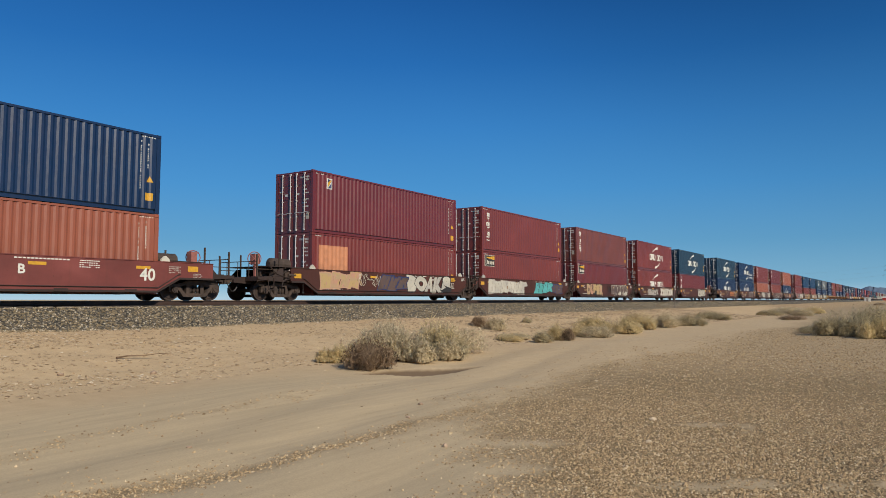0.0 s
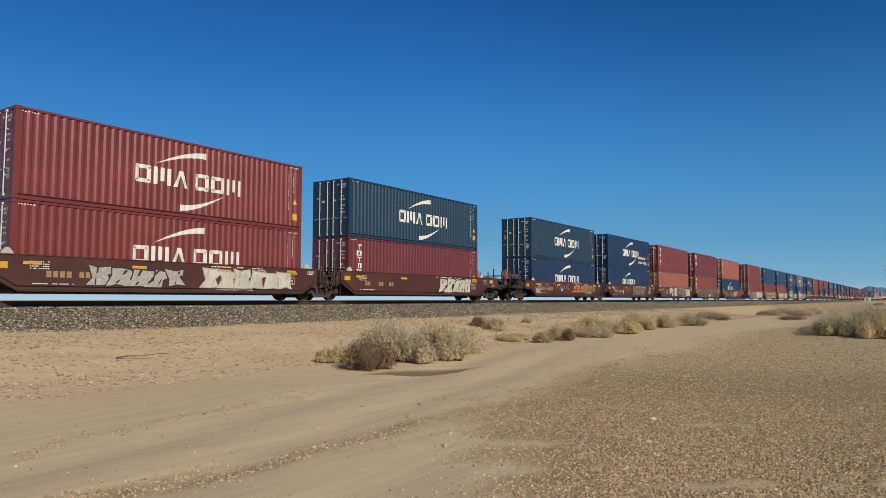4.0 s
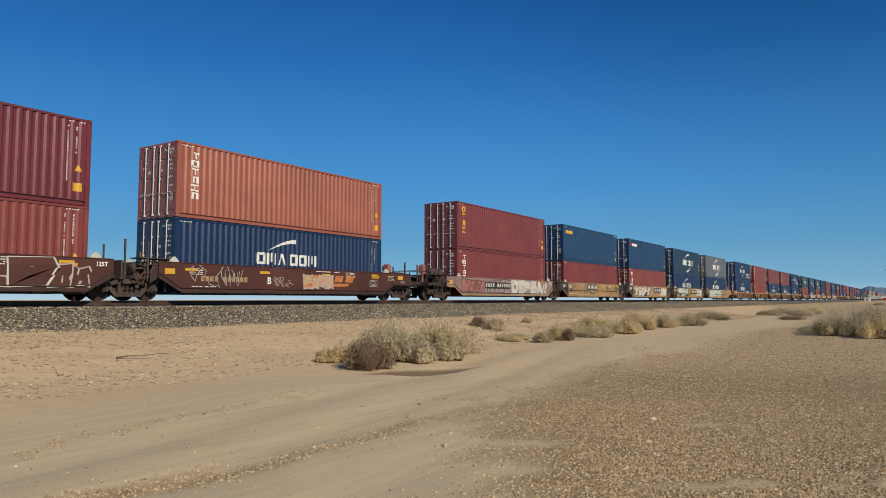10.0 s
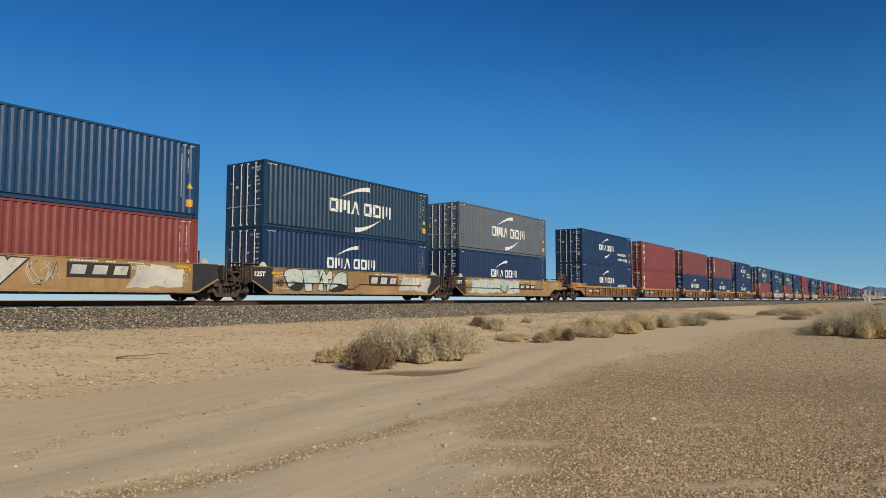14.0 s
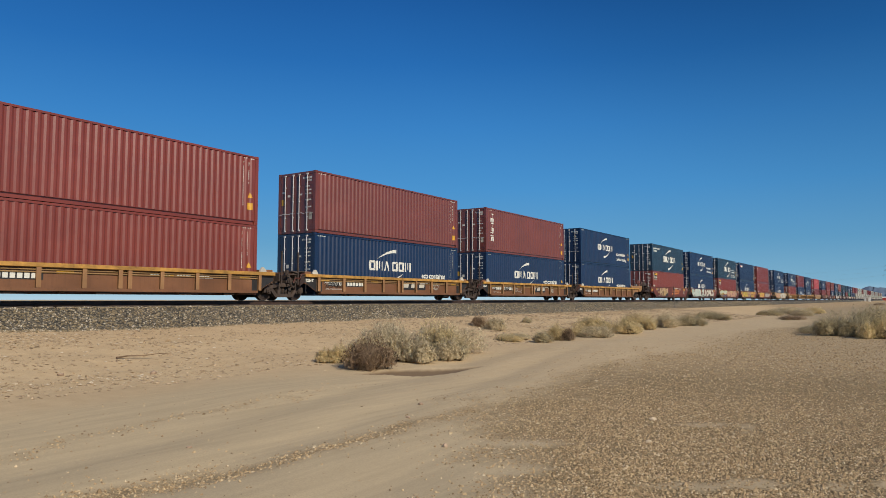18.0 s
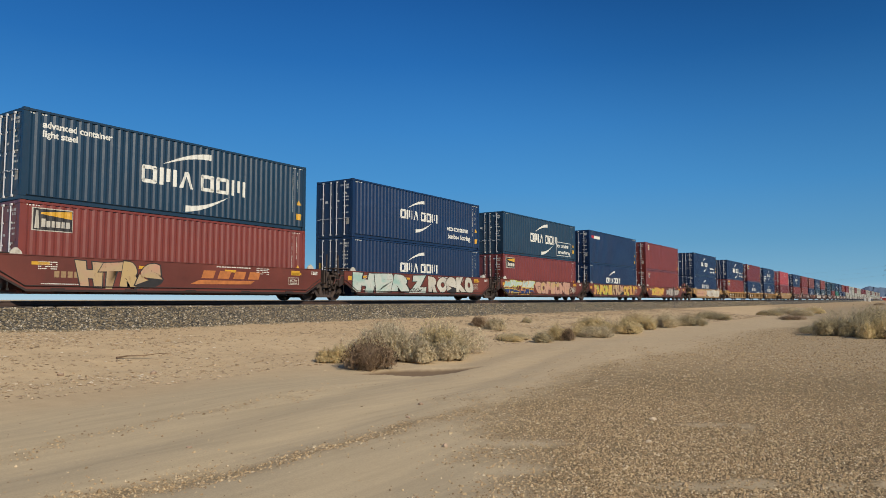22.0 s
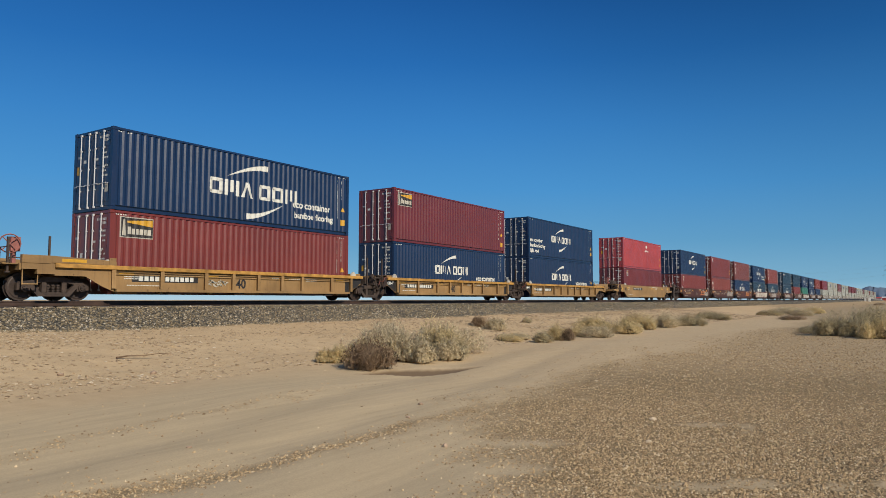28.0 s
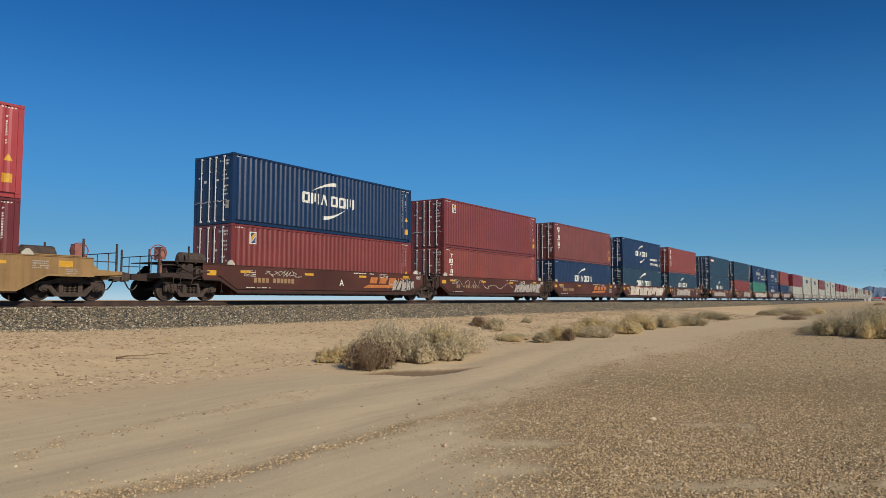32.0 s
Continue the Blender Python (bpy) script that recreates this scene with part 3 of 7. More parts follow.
def crescent(x0, x1, za, zb, rise, thick, flip=False):
    """A swoosh that starts as a point and ends blunt, like a rising crescent."""
    up, lo = [], []
    for i in range(13):
        u = i / 12
        x = x0 + (x1 - x0) * u
        z = za + (zb - za) * u + rise * math.sin(u * 1.9)
        w = thick * u ** 0.8 if not flip else thick * (1 - u) ** 0.8
        up.append((x, z + w / 2))
        lo.append((x, z - w / 2))
    return up + lo[::-1]


def drape(bm, x_off=0.0):
    """Lay flat marks onto the corrugated side: cut at each fold and push the points into the folds."""
    bmesh.ops.triangulate(bm, faces=bm.faces)
    xs = [v.co.x for v in bm.verts]
    for c in CX:
        if min(xs) < c < max(xs):
            bmesh.ops.bisect_plane(bm, geom=bm.verts[:] + bm.edges[:] + bm.faces[:], plane_co=(c, 0, 0), plane_no=(1, 0, 0))
    for v in bm.verts:
        v.co.y = -W / 2 + 0.012 + float(np.interp(v.co.x, CX, CD)) - 0.004
    for f in bm.faces:
        if f.normal.y > 0:
            f.normal_flip()
    return bm


def flat_mesh(name, bm, mat):
    me = bpy.data.meshes.new(name)
    for f in bm.faces:
        f.normal_update()
        if f.normal.y > 0:
            f.normal_flip()
    bm.to_mesh(me)
    bm.free()
    if mat:
        me.materials.append(mat)
    return me


def rounded(x0, x1, z0, z1, r):
    pts = []
    for cx, cz, a0 in ((x1 - r, z1 - r, 0), (x0 + r, z1 - r, 90), (x0 + r, z0 + r, 180), (x1 - r, z0 + r, 270)):
        for k in range(4):
            a = radians(a0 + k * 30)
            pts.append((cx + r * math.cos(a), cz + r * math.sin(a)))
    return pts


def liner_mark(x=4.05, z=1.1, wide_=4.68, h=0.64):
    """The shipping line's mark as plain shapes: six blocks between two crescents."""
    bm = bmesh.new()
    q = wide_ / 4.3
    w, gap = 0.56 * q, 0.12 * q
    cx = x
    for i in range(6):
        if i == 3:
            cx += 0.18 * q
        wide = w * (1.15 if i in (1, 5) else 1.0)
        if i in (0, 3, 4):                       # hollow block
            st = 0.145 * h / 0.64
            poly(bm, rounded(cx, cx + st, z + 0.06, z + h - 0.06, 0.03))
            poly(bm, rounded(cx + 0.01, cx + wide, z + h - st * 0.95, z + h, 0.06))
            poly(bm, rounded(cx + 0.01, cx + wide, z, z + st * 0.95, 0.06))
            poly(bm, rounded(cx + wide - st, cx + wide, z + 0.06, z + h - 0.06, 0.03))
        elif i == 2:                             # wedge with a notch
            poly(bm, [(cx, z), (cx + wide * 0.24, z), (cx + wide * 0.6, z + h), (cx + wide * 0.38, z + h)])
            poly(bm, [(cx + wide * 0.76, z), (cx + wide, z), (cx + wide * 0.62, z + h), (cx + wide * 0.5, z + h * 0.72)])
        else:                                    # three uprights
            st = 0.14 * h / 0.64
            for u in (cx, cx + wide - st):
                poly(bm, rounded(u, u + st, z, z + h, 0.02))
            poly(bm, rounded(cx + wide / 2 - st / 2, cx + wide / 2 + st / 2, z + h * 0.22, z + h, 0.02))
        cx += wide + gap
    k = h / 0.64
    poly(bm, crescent(x + wide_ * 0.17, x + wide_ * 0.64, z + h + 0.12 * k, z + h + 0.38 * k, 0.36 * k, 0.24 * k))
    poly(bm, crescent(x + wide_ * 0.83, x + wide_ * 0.40, z - 0.1 * k, z - 0.42 * k, -0.36 * k, 0.24 * k))
    return flat_mesh("line_mark", drape(bm), M_WHITE)


def font_bm(words, size, x, z, upright=False, squeeze=1.0, fat=0.0):
    """Words in the built-in font as a flat mesh in x and z."""
    bm = bmesh.new()
    rows = list(words) if upright else [words]
    for k, w in enumerate(rows):
        cu = bpy.data.curves.new("words", "FONT")
        cu.body, cu.size, cu.resolution_u, cu.offset = w, size, 3, fat
        if upright:
            cu.align_x = "CENTER"
        ob = bpy.data.objects.new("words", cu)
        me = bpy.data.meshes.new_from_object(ob)
        n0 = len(bm.verts)
        bm.from_mesh(me)
        bm.verts.ensure_lookup_table()
        for v in bm.verts[n0:]:
            v.co = Vector((x + v.co.x * squeeze, 0, z + v.co.y - k * size * 0.86))
        bpy.data.meshes.remove(me)
        bpy.data.objects.remove(ob)
        bpy.data.curves.remove(cu)
    return bm


def bars(bm, x0, x1, z, h, n, seed, gap=0.25):
    """A line of unreadable writing as short bars."""
    r = random.Random(seed)
    w = (x1 - x0) / n
    for i in range(n):
        if r.random() < 0.12:
            continue
        poly(bm, [(x0 + i * w, z), (x0 + (i + 1 - gap) * w, z), (x0 + (i + 1 - gap) * w, z + h), (x0 + i * w, z + h)])


def column(bm, x, z1, z0, w, n, seed):
    r = random.Random(seed)
    h = (z1 - z0) / n
    for i in range(n):
        if r.random() < 0.15:
            continue
        k = r.uniform(0.75, 1.0)
        poly(bm, [(x, z1 - i * h), (x + w * k, z1 - i * h), (x + w * k, z1 - (i + 0.3) * h), (x, z1 - (i + 0.3) * h)])
        poly(bm, [(x, z1 - (i + 0.34) * h), (x + w * (0.3, 0.9, 0.55)[r.randrange(3)], z1 - (i + 0.34) * h), (x + w * 0.4, z1 - (i + 0.76) * h), (x, z1 - (i + 0.76) * h)])


def note_line(k, boxed):
    if boxed:
        bm = font_bm("eco container", 0.40, 8.72, 0.98, squeeze=0.98, fat=0.011) if k == 0 else font_bm("bamboo flooring", 0.36, 8.82, 0.5, squeeze=0.95, fat=0.010)
    else:
        bm = font_bm("eco container", 0.44, 8.48, 1.0, squeeze=0.98, fat=0.012) if k == 0 else font_bm("bamboo flooring", 0.39, 8.6, 0.54, squeeze=0.95, fat=0.011)
    return flat_mesh("note", drape(bm), M_WHITE)


def note_frame():
    bm = bmesh.new()
    for x0, x1, z0, z1 in ((8.55, 11.36, 1.36, 1.40), (8.55, 11.36, 0.32, 0.36), (8.55, 8.59, 0.36, 1.36), (11.32, 11.36, 0.36, 1.36)):
        poly(bm, [(x0, z0), (x1, z0), (x1, z1), (x0, z1)])
    return flat_mesh("note_frame", drape(bm), M_WHITE)


def end_codes(seed):
    """Columns of small codes near the far end of the side."""
    bm = bmesh.new()
    column(bm, 11.4, 2.6, 1.05 if seed % 2 else 0.75, 0.065, 22, seed)
    column(bm, 11.68, 2.6, 1.6, 0.075, 12, seed + 1)
    bars(bm, 11.45, 12.0, 2.74, 0.035, 6, seed, 0.45)
    bars(bm, 0.2, 0.75, 2.74, 0.035, 6, seed, 0.45)
    return flat_mesh("codes", drape(bm), M_WHITE)


def stickers(seed):
    bm = bmesh.new()
    z = (0.45, 0.62, 0.42)[seed % 3]
    poly(bm, [(11.62, z), (11.92, z), (11.92, z + 0.28), (11.62, z + 0.28)])
    return flat_mesh("warning_sticker", drape(bm), M_YELLOW)


def triangle():
    bm = bmesh.new()
    poly(bm, [(11.66, 1.12), (11.92, 1.12), (11.79, 1.34)])
    return flat_mesh("warning_triangle", drape(bm), M_YELLOW)


def upright_mark(name, mat, n, top, h, w=0.34, x=0.64, seed=0):
    """A leasing company's mark as a column of plain rounded blocks."""
    bm = bmesh.new()
    for i in range(n):
        z = top - i * h
        k = 0.06 * ((i + seed) % 3)
        u0, u1, st, low = x + k * 0.6, x + w, 0.26 * w, z - h * 0.82
        c0 = (u0 + u1 - st) / 2
        poly(bm, rounded(u0, u1, z - h * 0.2, z, 0.02))
        if (i + seed) % 2:
            poly(bm, [(c0, low), (c0 + st, low), (c0 + st, z - h * 0.2), (c0, z - h * 0.2)])
        else:
            for a in (u0, u1 - st):
                poly(bm, [(a, low), (a + st, low), (a + st, z - h * 0.2), (a, z - h * 0.2)])
        if (i + seed) % 3 == 0:
            poly(bm, rounded(u0, u1, low - 0.01, low + h * 0.16, 0.02))
    return flat_mesh(name, drape(bm), mat)


def leaf(pts):
    bm = bmesh.new()
    poly(bm, pts)
    return bm


def door_plate(y0, y1, z0, z1, mat):
    bm = bmesh.new()
    bm.faces.new([bm.verts.new((0.0035, u, w)) for u, w in ((y0, z0), (y0, z1), (y1, z1), (y1, z0))])
    return mesh_of("door_sticker", bm, mat)


def plaque(x0, x1, z0, z1, mat):
    bm = bmesh.new()
    poly(bm, [(x0, z0), (x1, z0), (x1, z1), (x0, z1)])
    return flat_mesh("plaque", drape(bm), mat)


def raise_mesh(me, dy):
    for v in me.vertices:
        v.co.y += dy
    return me


def door_codes(seed):
    """Weights and codes on the two doors, as bars; they face the door end."""
    r = random.Random(seed)
    bm = bmesh.new()

    def bar(y0, y1, z0, z1):
        bm.faces.new([bm.verts.new((0.004, y, z)) for y, z in ((y0, z0), (y0, z1), (y1, z1), (y1, z0))])
    for z, w in ((2.55, 0.5), (2.42, 0.22)):
        n = int(w / 0.07)
        for i in range(n):
            bar(-0.98 + i * 0.085, -0.98 + i * 0.085 + 0.055, z, z + 0.085)
    for k in range(6):
        z = 2.15 - k * 0.17 - (0.12 if k > 2 else 0)
        for i in range(4):
            if r.random() < 0.8:
                bar(-0.95 + i * 0.1, -0.95 + i * 0.1 + 0.075, z, z + 0.06)
    bar(0.72, 0.95, 1.95, 2.03)
    bar(0.45, 0.62, 1.28, 1.45) if seed % 2 else bar(0.42, 0.6, 1.75, 1.86)
    bar(-0.35, -0.2, 1.78, 1.86)
    return mesh_of("door_codes", bm, M_WHITE)


def side_note(k):
    line = ("eco container", "bamboo flooring", "light steel")[k]
    return flat_mesh("note", drape(font_bm(line, 0.37, 0.32, 1.14 - 0.39 * k, squeeze=0.98, fat=0.012)), M_WHITE)


WORDS = {"blue": "worn mid-blue", "navy": "navy-blue", "steel": "faded steel-blue", "red": "oxide-red", "maroon": "maroon", "brick": "brick-red", "orange": "faded orange-red",
         "rust": "rusty brown-red", "grey": "weathered grey", "pink": "sun-bleached pink", "green": "light green", "pale": "off-white", "scarlet": "bright red"}
STYLE_WORDS = {"line": "large white line mark", "line_note": "white line mark and note", "line_box": "boxed white mark", "line_lead": "white line mark and writing", "small": "white line mark",
               "small_note": "white line mark and note", "small_notes": "white mark and writing", "upright": "upright white blocks", "plaque": "yellow-topped plaque",
               "badge": "square badge", "seal": "red and white mark", "seal_gold": "gold block mark", "none": "white codes", "sun": "pale round mark",
               "patch": "square orange patch", "upright_low": "upright white blocks", "upright_gold": "upright yellow blocks"}


def container(colour, style, where, seed):
    """A forty-foot steel box, origin at its door end's bottom centre; the door end faces -x."""
    c = tagged(new("shipping_container"), "%s container with %s, %s" % (WORDS[colour], STYLE_WORDS[style], where), "shipping container", "containers on the train")
    side = kept(("side", colour), lambda: side_mesh(colour))
    part("side_panel", side, None, c)
    part("side_panel", side, None, c, at=pose(L, 0, 0, 0, 0, 180))
    part("frame", kept(("frame", colour), lambda: frame_mesh(colour)), None, c)
    part("roof", kept(("roof", colour), lambda: roof_mesh(colour)), None, c)
    part("floor", kept("floor", floor_mesh), None, c)
    dm, rod = kept(("door", colour), lambda: door_mesh(colour)), kept("rod", rod_mesh)
    cast = kept(("cast", colour), lambda: casting_mesh(colour))
    for k in (0, 1):
        d = part("door", dm, None, c, at=pose(0, 0, 0) if k else Matrix.Diagonal((1, -1, 1, 1)))
        for y in (0.2, 0.72):
            part("locking_rod", rod, None, d, at=pose(0, y, 0))
    part("end_wall", kept(("end", colour), lambda: end_wall_mesh(colour)), None, c)
    for x in (-0.006, L - 0.172):
        for y in (-W / 2 - 0.004, W / 2 + 0.004 - 0.162):
            for z in (-0.004, H - 0.114):
                part("corner_casting", cast, None, c, at=pose(x, y, z))
    tagged(part("door_stencil", kept(("dcodes", seed % 4), lambda: door_codes(seed % 4)), None, c, "white stencilled codes"), kind="stuff")
    tagged(part("code_column", kept(("codes", seed % 4), lambda: end_codes(seed % 4)), None, c, "white stencilled codes"), kind="stuff")
    if seed % 3 == 0:
        part("door_sticker", kept("dstick", lambda: door_plate(0.82, 1.0, 1.36, 1.66, M_YELLOW)), None, c, "yellow door sticker")
    if seed % 3 != 1:
        part("door_sticker", kept("dstick2", lambda: door_plate(-1.0, -0.8, 0.62, 0.9, M_CREAM)), None, c, "pale door sticker")
    if seed % 4 != 1:
        part("warning_sticker", kept(("sticker", seed % 3), lambda: stickers(seed % 3)), None, c, "yellow square sticker")
        part("warning_triangle", kept("tri", triangle), None, c, "yellow warning triangle")
    if style in ("line", "line_note", "line_box", "line_lead"):
        part("line_mark", kept("line", liner_mark), None, c, "white blocks between two crescents")
    if style in ("small", "small_note", "small_notes"):
        part("line_mark", kept("line_small", lambda: liner_mark(3.95, 1.3, 3.5, 0.5)), None, c, "white blocks between two crescents")
    if style == "small_notes":
        for k in range(3):
            part("note", kept(("side_note", k), lambda: side_note(k)), None, c, "white lettering")
    if style in ("line_note", "small_note", "line_box"):
        part("note", kept(("note", 0, style == "line_box"), lambda: note_line(0, style == "line_box")), None, c, "white lettering: eco container")
        part("note", kept(("note", 1, style == "line_box"), lambda: note_line(1, style == "line_box")), None, c, "white lettering: bamboo flooring")
    if style == "line_lead":
        for k, words in enumerate(("advanced container", "light steel")):
            part("note", kept(("lead", k), lambda: flat_mesh("note", drape(font_bm(words, 0.3, 0.6, 2.36 - 0.3 * k, squeeze=0.98, fat=0.009)), M_WHITE)), None, c, "white lettering: " + words)
    if style == "line_box":
        part("note_frame", kept("note_box", note_frame), None, c, "thin white frame")
    if style == "upright":
        tagged(part("lessor_mark", kept(("up", seed % 3), lambda: upright_mark("lessor_mark", M_WHITE, 6, 2.55, 0.31, seed=seed)), None, c, "column of white blocks"), kind="stuff")
    if style == "upright_gold":
        tagged(part("lessor_mark", kept("upg", lambda: upright_mark("lessor_mark", M_YELLOW, 4, 2.62, 0.42, 0.36, 0.6)), None, c, "column of yellow blocks"), kind="stuff")
    if style == "upright_low":
        tagged(part("lessor_mark", kept(("upl", seed % 3), lambda: upright_mark("lessor_mark", M_WHITE, 3, 2.6, 0.46, 0.45, 0.58, seed=seed)), None, c, "column of large white blocks"), kind="stuff")
    if style == "plaque":
        def shape(points):
            b = bmesh.new()
            for pts in points:
                poly(b, [(x - 0.25, z) for x, z in pts])
            return flat_mesh("plaque", drape(b), None)

        def rect(x0, x1, z0, z1):
            return [(x0, z0), (x1, z0), (x1, z1), (x0, z1)]
        blocks = [rect(0.92 + i * 0.155, 1.04 + i * 0.155, 2.1, 2.3 if i else 2.36) for i in range(6)]
        for nm, key, pts, mt, up in (("plaque", "plq", [rect(0.63, 1.92, 1.97, 2.7)], M_CREAM, 0.0), ("plaque_field", "plq1", [rect(0.66, 1.89, 2.0, 2.67)], M_BLACK, -0.002),
                                     ("plaque_beam", "plq2", [[(0.9, 2.5), (1.87, 2.4), (1.87, 2.65), (0.9, 2.56)]], M_YELLOW, -0.004), ("plaque_tower", "plq4", [[(0.7, 2.04), (0.86, 2.04), (0.82, 2.62), (0.74, 2.62)]], M_CREAM, -0.004),
                                     ("plaque_line", "plq3", blocks, M_CREAM, -0.004)):
            def make():
                me = shape(pts)
                me.materials.clear()
                me.materials.append(mt)
                return raise_mesh(me, up)
            tagged(part(nm, kept(key, make), None, c), kind="stuff" if nm == "plaque_line" else "")
    if style == "badge":
        part("badge", kept("bdg", lambda: plaque(0.95, 1.3, 2.12, 2.62, M_WHITE)), None, c, "white-edged badge")
        part("badge_field", kept("bdg2", lambda: raise_mesh(plaque(0.99, 1.26, 2.16, 2.58, M_BLUEMARK), -0.002)), None, c, "dark field")
        part("badge_wedge", kept("bdg3", lambda: raise_mesh(flat_mesh("badge_wedge", drape(leaf([(1.0, 2.2), (1.12, 2.3), (1.25, 2.5), (1.25, 2.57), (1.0, 2.42)])), M_YELLOW), -0.004)), None, c, "yellow wedge")
        part("badge_stroke", kept("bdg4", lambda: raise_mesh(flat_mesh("badge_stroke", drape(leaf([(1.0, 2.17), (1.14, 2.24), (1.25, 2.42), (1.25, 2.47), (1.12, 2.29), (1.0, 2.21)])), M_WHITE), -0.005)), None, c, "white stroke")
    if style in ("seal", "seal_gold"):
        m2 = M_YELLOW if style == "seal_gold" else M_WHITE

        def row(x0, x1, nn):
            b = bmesh.new()
            for i in range(nn):
                w = (x1 - x0) / nn
                poly(b, rounded(x0 + i * w, x0 + (i + 0.82) * w, 2.2, 2.46, 0.06))
            return drape(b)
        if style == "seal":
            part("seal", kept("seal_a", lambda: flat_mesh("seal", row(0.55, 1.1, 2), M_REDMARK)), None, c, "red blocks")
        part("seal_word", kept(("seal_b", style), lambda: flat_mesh("seal_word", row(1.14 if style == "seal" else 0.6, 2.5 if style == "seal" else 1.95, 5), m2)), None, c, "pale blocks")
    if style == "sun":
        def disc():
            b = bmesh.new()
            poly(b, [(7.2 + 0.17 * math.cos(radians(30 * i)), 2.35 + 0.2 * math.sin(radians(30 * i))) for i in range(12)])
            for i in range(7):
                poly(b, rounded(6.72 + i * 0.15, 6.83 + i * 0.15, 1.82, 2.0, 0.03))
            return flat_mesh("round_mark", drape(b), M_WHITE)
        part("round_mark", kept("disc", disc), None, c, "pale round mark over a row of blocks")
    if style == "patch":
        part("patch", kept("patch", lambda: plaque(0.45, 2.45, 0.75, 2.35, M_PATCH)), None, c, "orange unfaded square")
    return c


def end_wall_mesh(colour):
    bm = bmesh.new()
    box(bm, L - 0.08, L - 0.03, -W / 2 + 0.15, W / 2 - 0.15, 0.13, H - 0.12)
    for i in range(7):
        box(bm, L - 0.03, L - 0.012, -1.0 + i * 0.29, -0.86 + i * 0.29, 0.16, H - 0.15)
    return mesh_of("end_wall", bm, PAINT[colour])


LONG = 16.15


def long_container(colour, where):
    c = tagged(new("shipping_container"), "%s smooth-sided long container, %s" % (WORDS[colour], where), "shipping container", "containers on the train")

    def shell():
        bm = bmesh.new()
        for s in (-1, 1):
            y0, y1 = sorted((s * 1.28, s * 1.25))
            box(bm, 0.1, LONG - 0.1, y0, y1, 0.12, H - 0.08)
        return mesh_of("body", bm, PAINT[colour])

    def posts():
        bm = bmesh.new()
        for x in np.linspace(0.4, LONG - 0.4, 27):
            box(bm, x - 0.03, x + 0.03, -1.292, -1.28, 0.14, H - 0.1)
        return mesh_of("side_posts", bm, PAINT[colour])

    def edge():
        bm = bmesh.new()
        for s in (-1, 1):
            y0, y1 = sorted((s * 1.3, s * 1.2))
            box(bm, 0, LONG, y0, y1, 0, 0.12)
            box(bm, 0, LONG, y0, y1, H - 0.08, H)
            for x in (0, 2.0, LONG - 2.2, LONG - 0.1):
                box(bm, x, x + 0.1, y0, y1, 0.12, H - 0.08)
        return mesh_of("frame", bm, PAINT[colour])

    def lid():
        bm = bmesh.new()
        box(bm, 0.02, LONG - 0.02, -1.2, 1.2, H - 0.05, H - 0.02)
        return mesh_of("roof", bm, PAINT[colour])

    def gate():
        bm = bmesh.new()
        box(bm, 0.01, 0.06, 0.01, 1.2, 0.1, H - 0.08)
        for y in (0.25, 0.7):
            tube(bm, (-0.02, y, 0.1), (-0.02, y, H - 0.1), 0.02, 6)
        return mesh_of("door", bm, PAINT[colour])
    for nm, fn in (("body", shell), ("side_posts", posts), ("frame", edge), ("roof", lid)):
        tagged(part(nm, kept((nm, "long", colour), fn), None, c), kind="stuff" if nm == "side_posts" else "")
    if colour == "pale" and where == "stacked on top":
        def mark():
            bm = bmesh.new()
            for i, w in enumerate((0.9, 0.7, 0.9, 0.6)):
                poly(bm, rounded(6.0 + i * 1.1, 6.0 + i * 1.1 + w, 1.2, 2.1, 0.1))
            for v in bm.verts:
                v.co.y = -1.2945
            return flat_mesh("line_mark", bm, M_BLUEMARK)
        tagged(part("line_mark", kept("long_mark", mark), None, c, "row of dark blue blocks"), kind="stuff")
    g = kept(("gate", colour), gate)
    part("door", g, None, c)
    part("door", g, None, c, at=Matrix.Diagonal((1, -1, 1, 1)))
    return c


# ---- well cars ----
WHEEL_R = 0.44
WHEELS = []          # wheelset, its thing's place along the train, its own place on the thing


def sill_mesh(kind, colour, length, ends):
    """The side of the well, from the front bolster to the rear one. ends: reach beyond the load, front and rear."""
    bm = bmesh.new()
    a, b = -ends[0], length + ends[1]
    top = 1.40 if kind == "smooth" else 1.10
    low = [(a, 0.8), (-0.75, 0.8), (0.15, 0.31), (length - 0.15, 0.31), (length + 0.75, 0.8), (b, 0.8)]
    out = low + [(b, top), (a, top)]
    y = -1.45 if kind == "smooth" else -1.36
    prism(bm, out, y, y + 0.03)
    if kind == "smooth":
        box(bm, a, b, -1.47, -1.42, 1.398, 1.425)
    else:
        box(bm, 0.15, length - 0.15, -1.50, -1.358, 0.31, 0.41)
    return mesh_of("side_sill", bm, CARPAINT[colour])


def chord_mesh(length, ends, colour):
    """The flange along the lower edge, with jacking pads."""
    bm = bmesh.new()
    low = [(-ends[0], 0.8), (-0.75, 0.8), (0.15, 0.31), (length - 0.15, 0.31), (length + 0.75, 0.8), (length + ends[1], 0.8)]
    prism(bm, [(x, z - 0.02) for x, z in low] + [(x, z + 0.05) for x, z in low[::-1]], -1.51, -1.448)
    for x in (1.1, 3.6, 6.0, 8.6, length - 1.2):
        box(bm, x - 0.22, x + 0.22, -1.522, -1.508, 0.3, 0.4)
    return mesh_of("bottom_chord", bm, CARPAINT[colour])


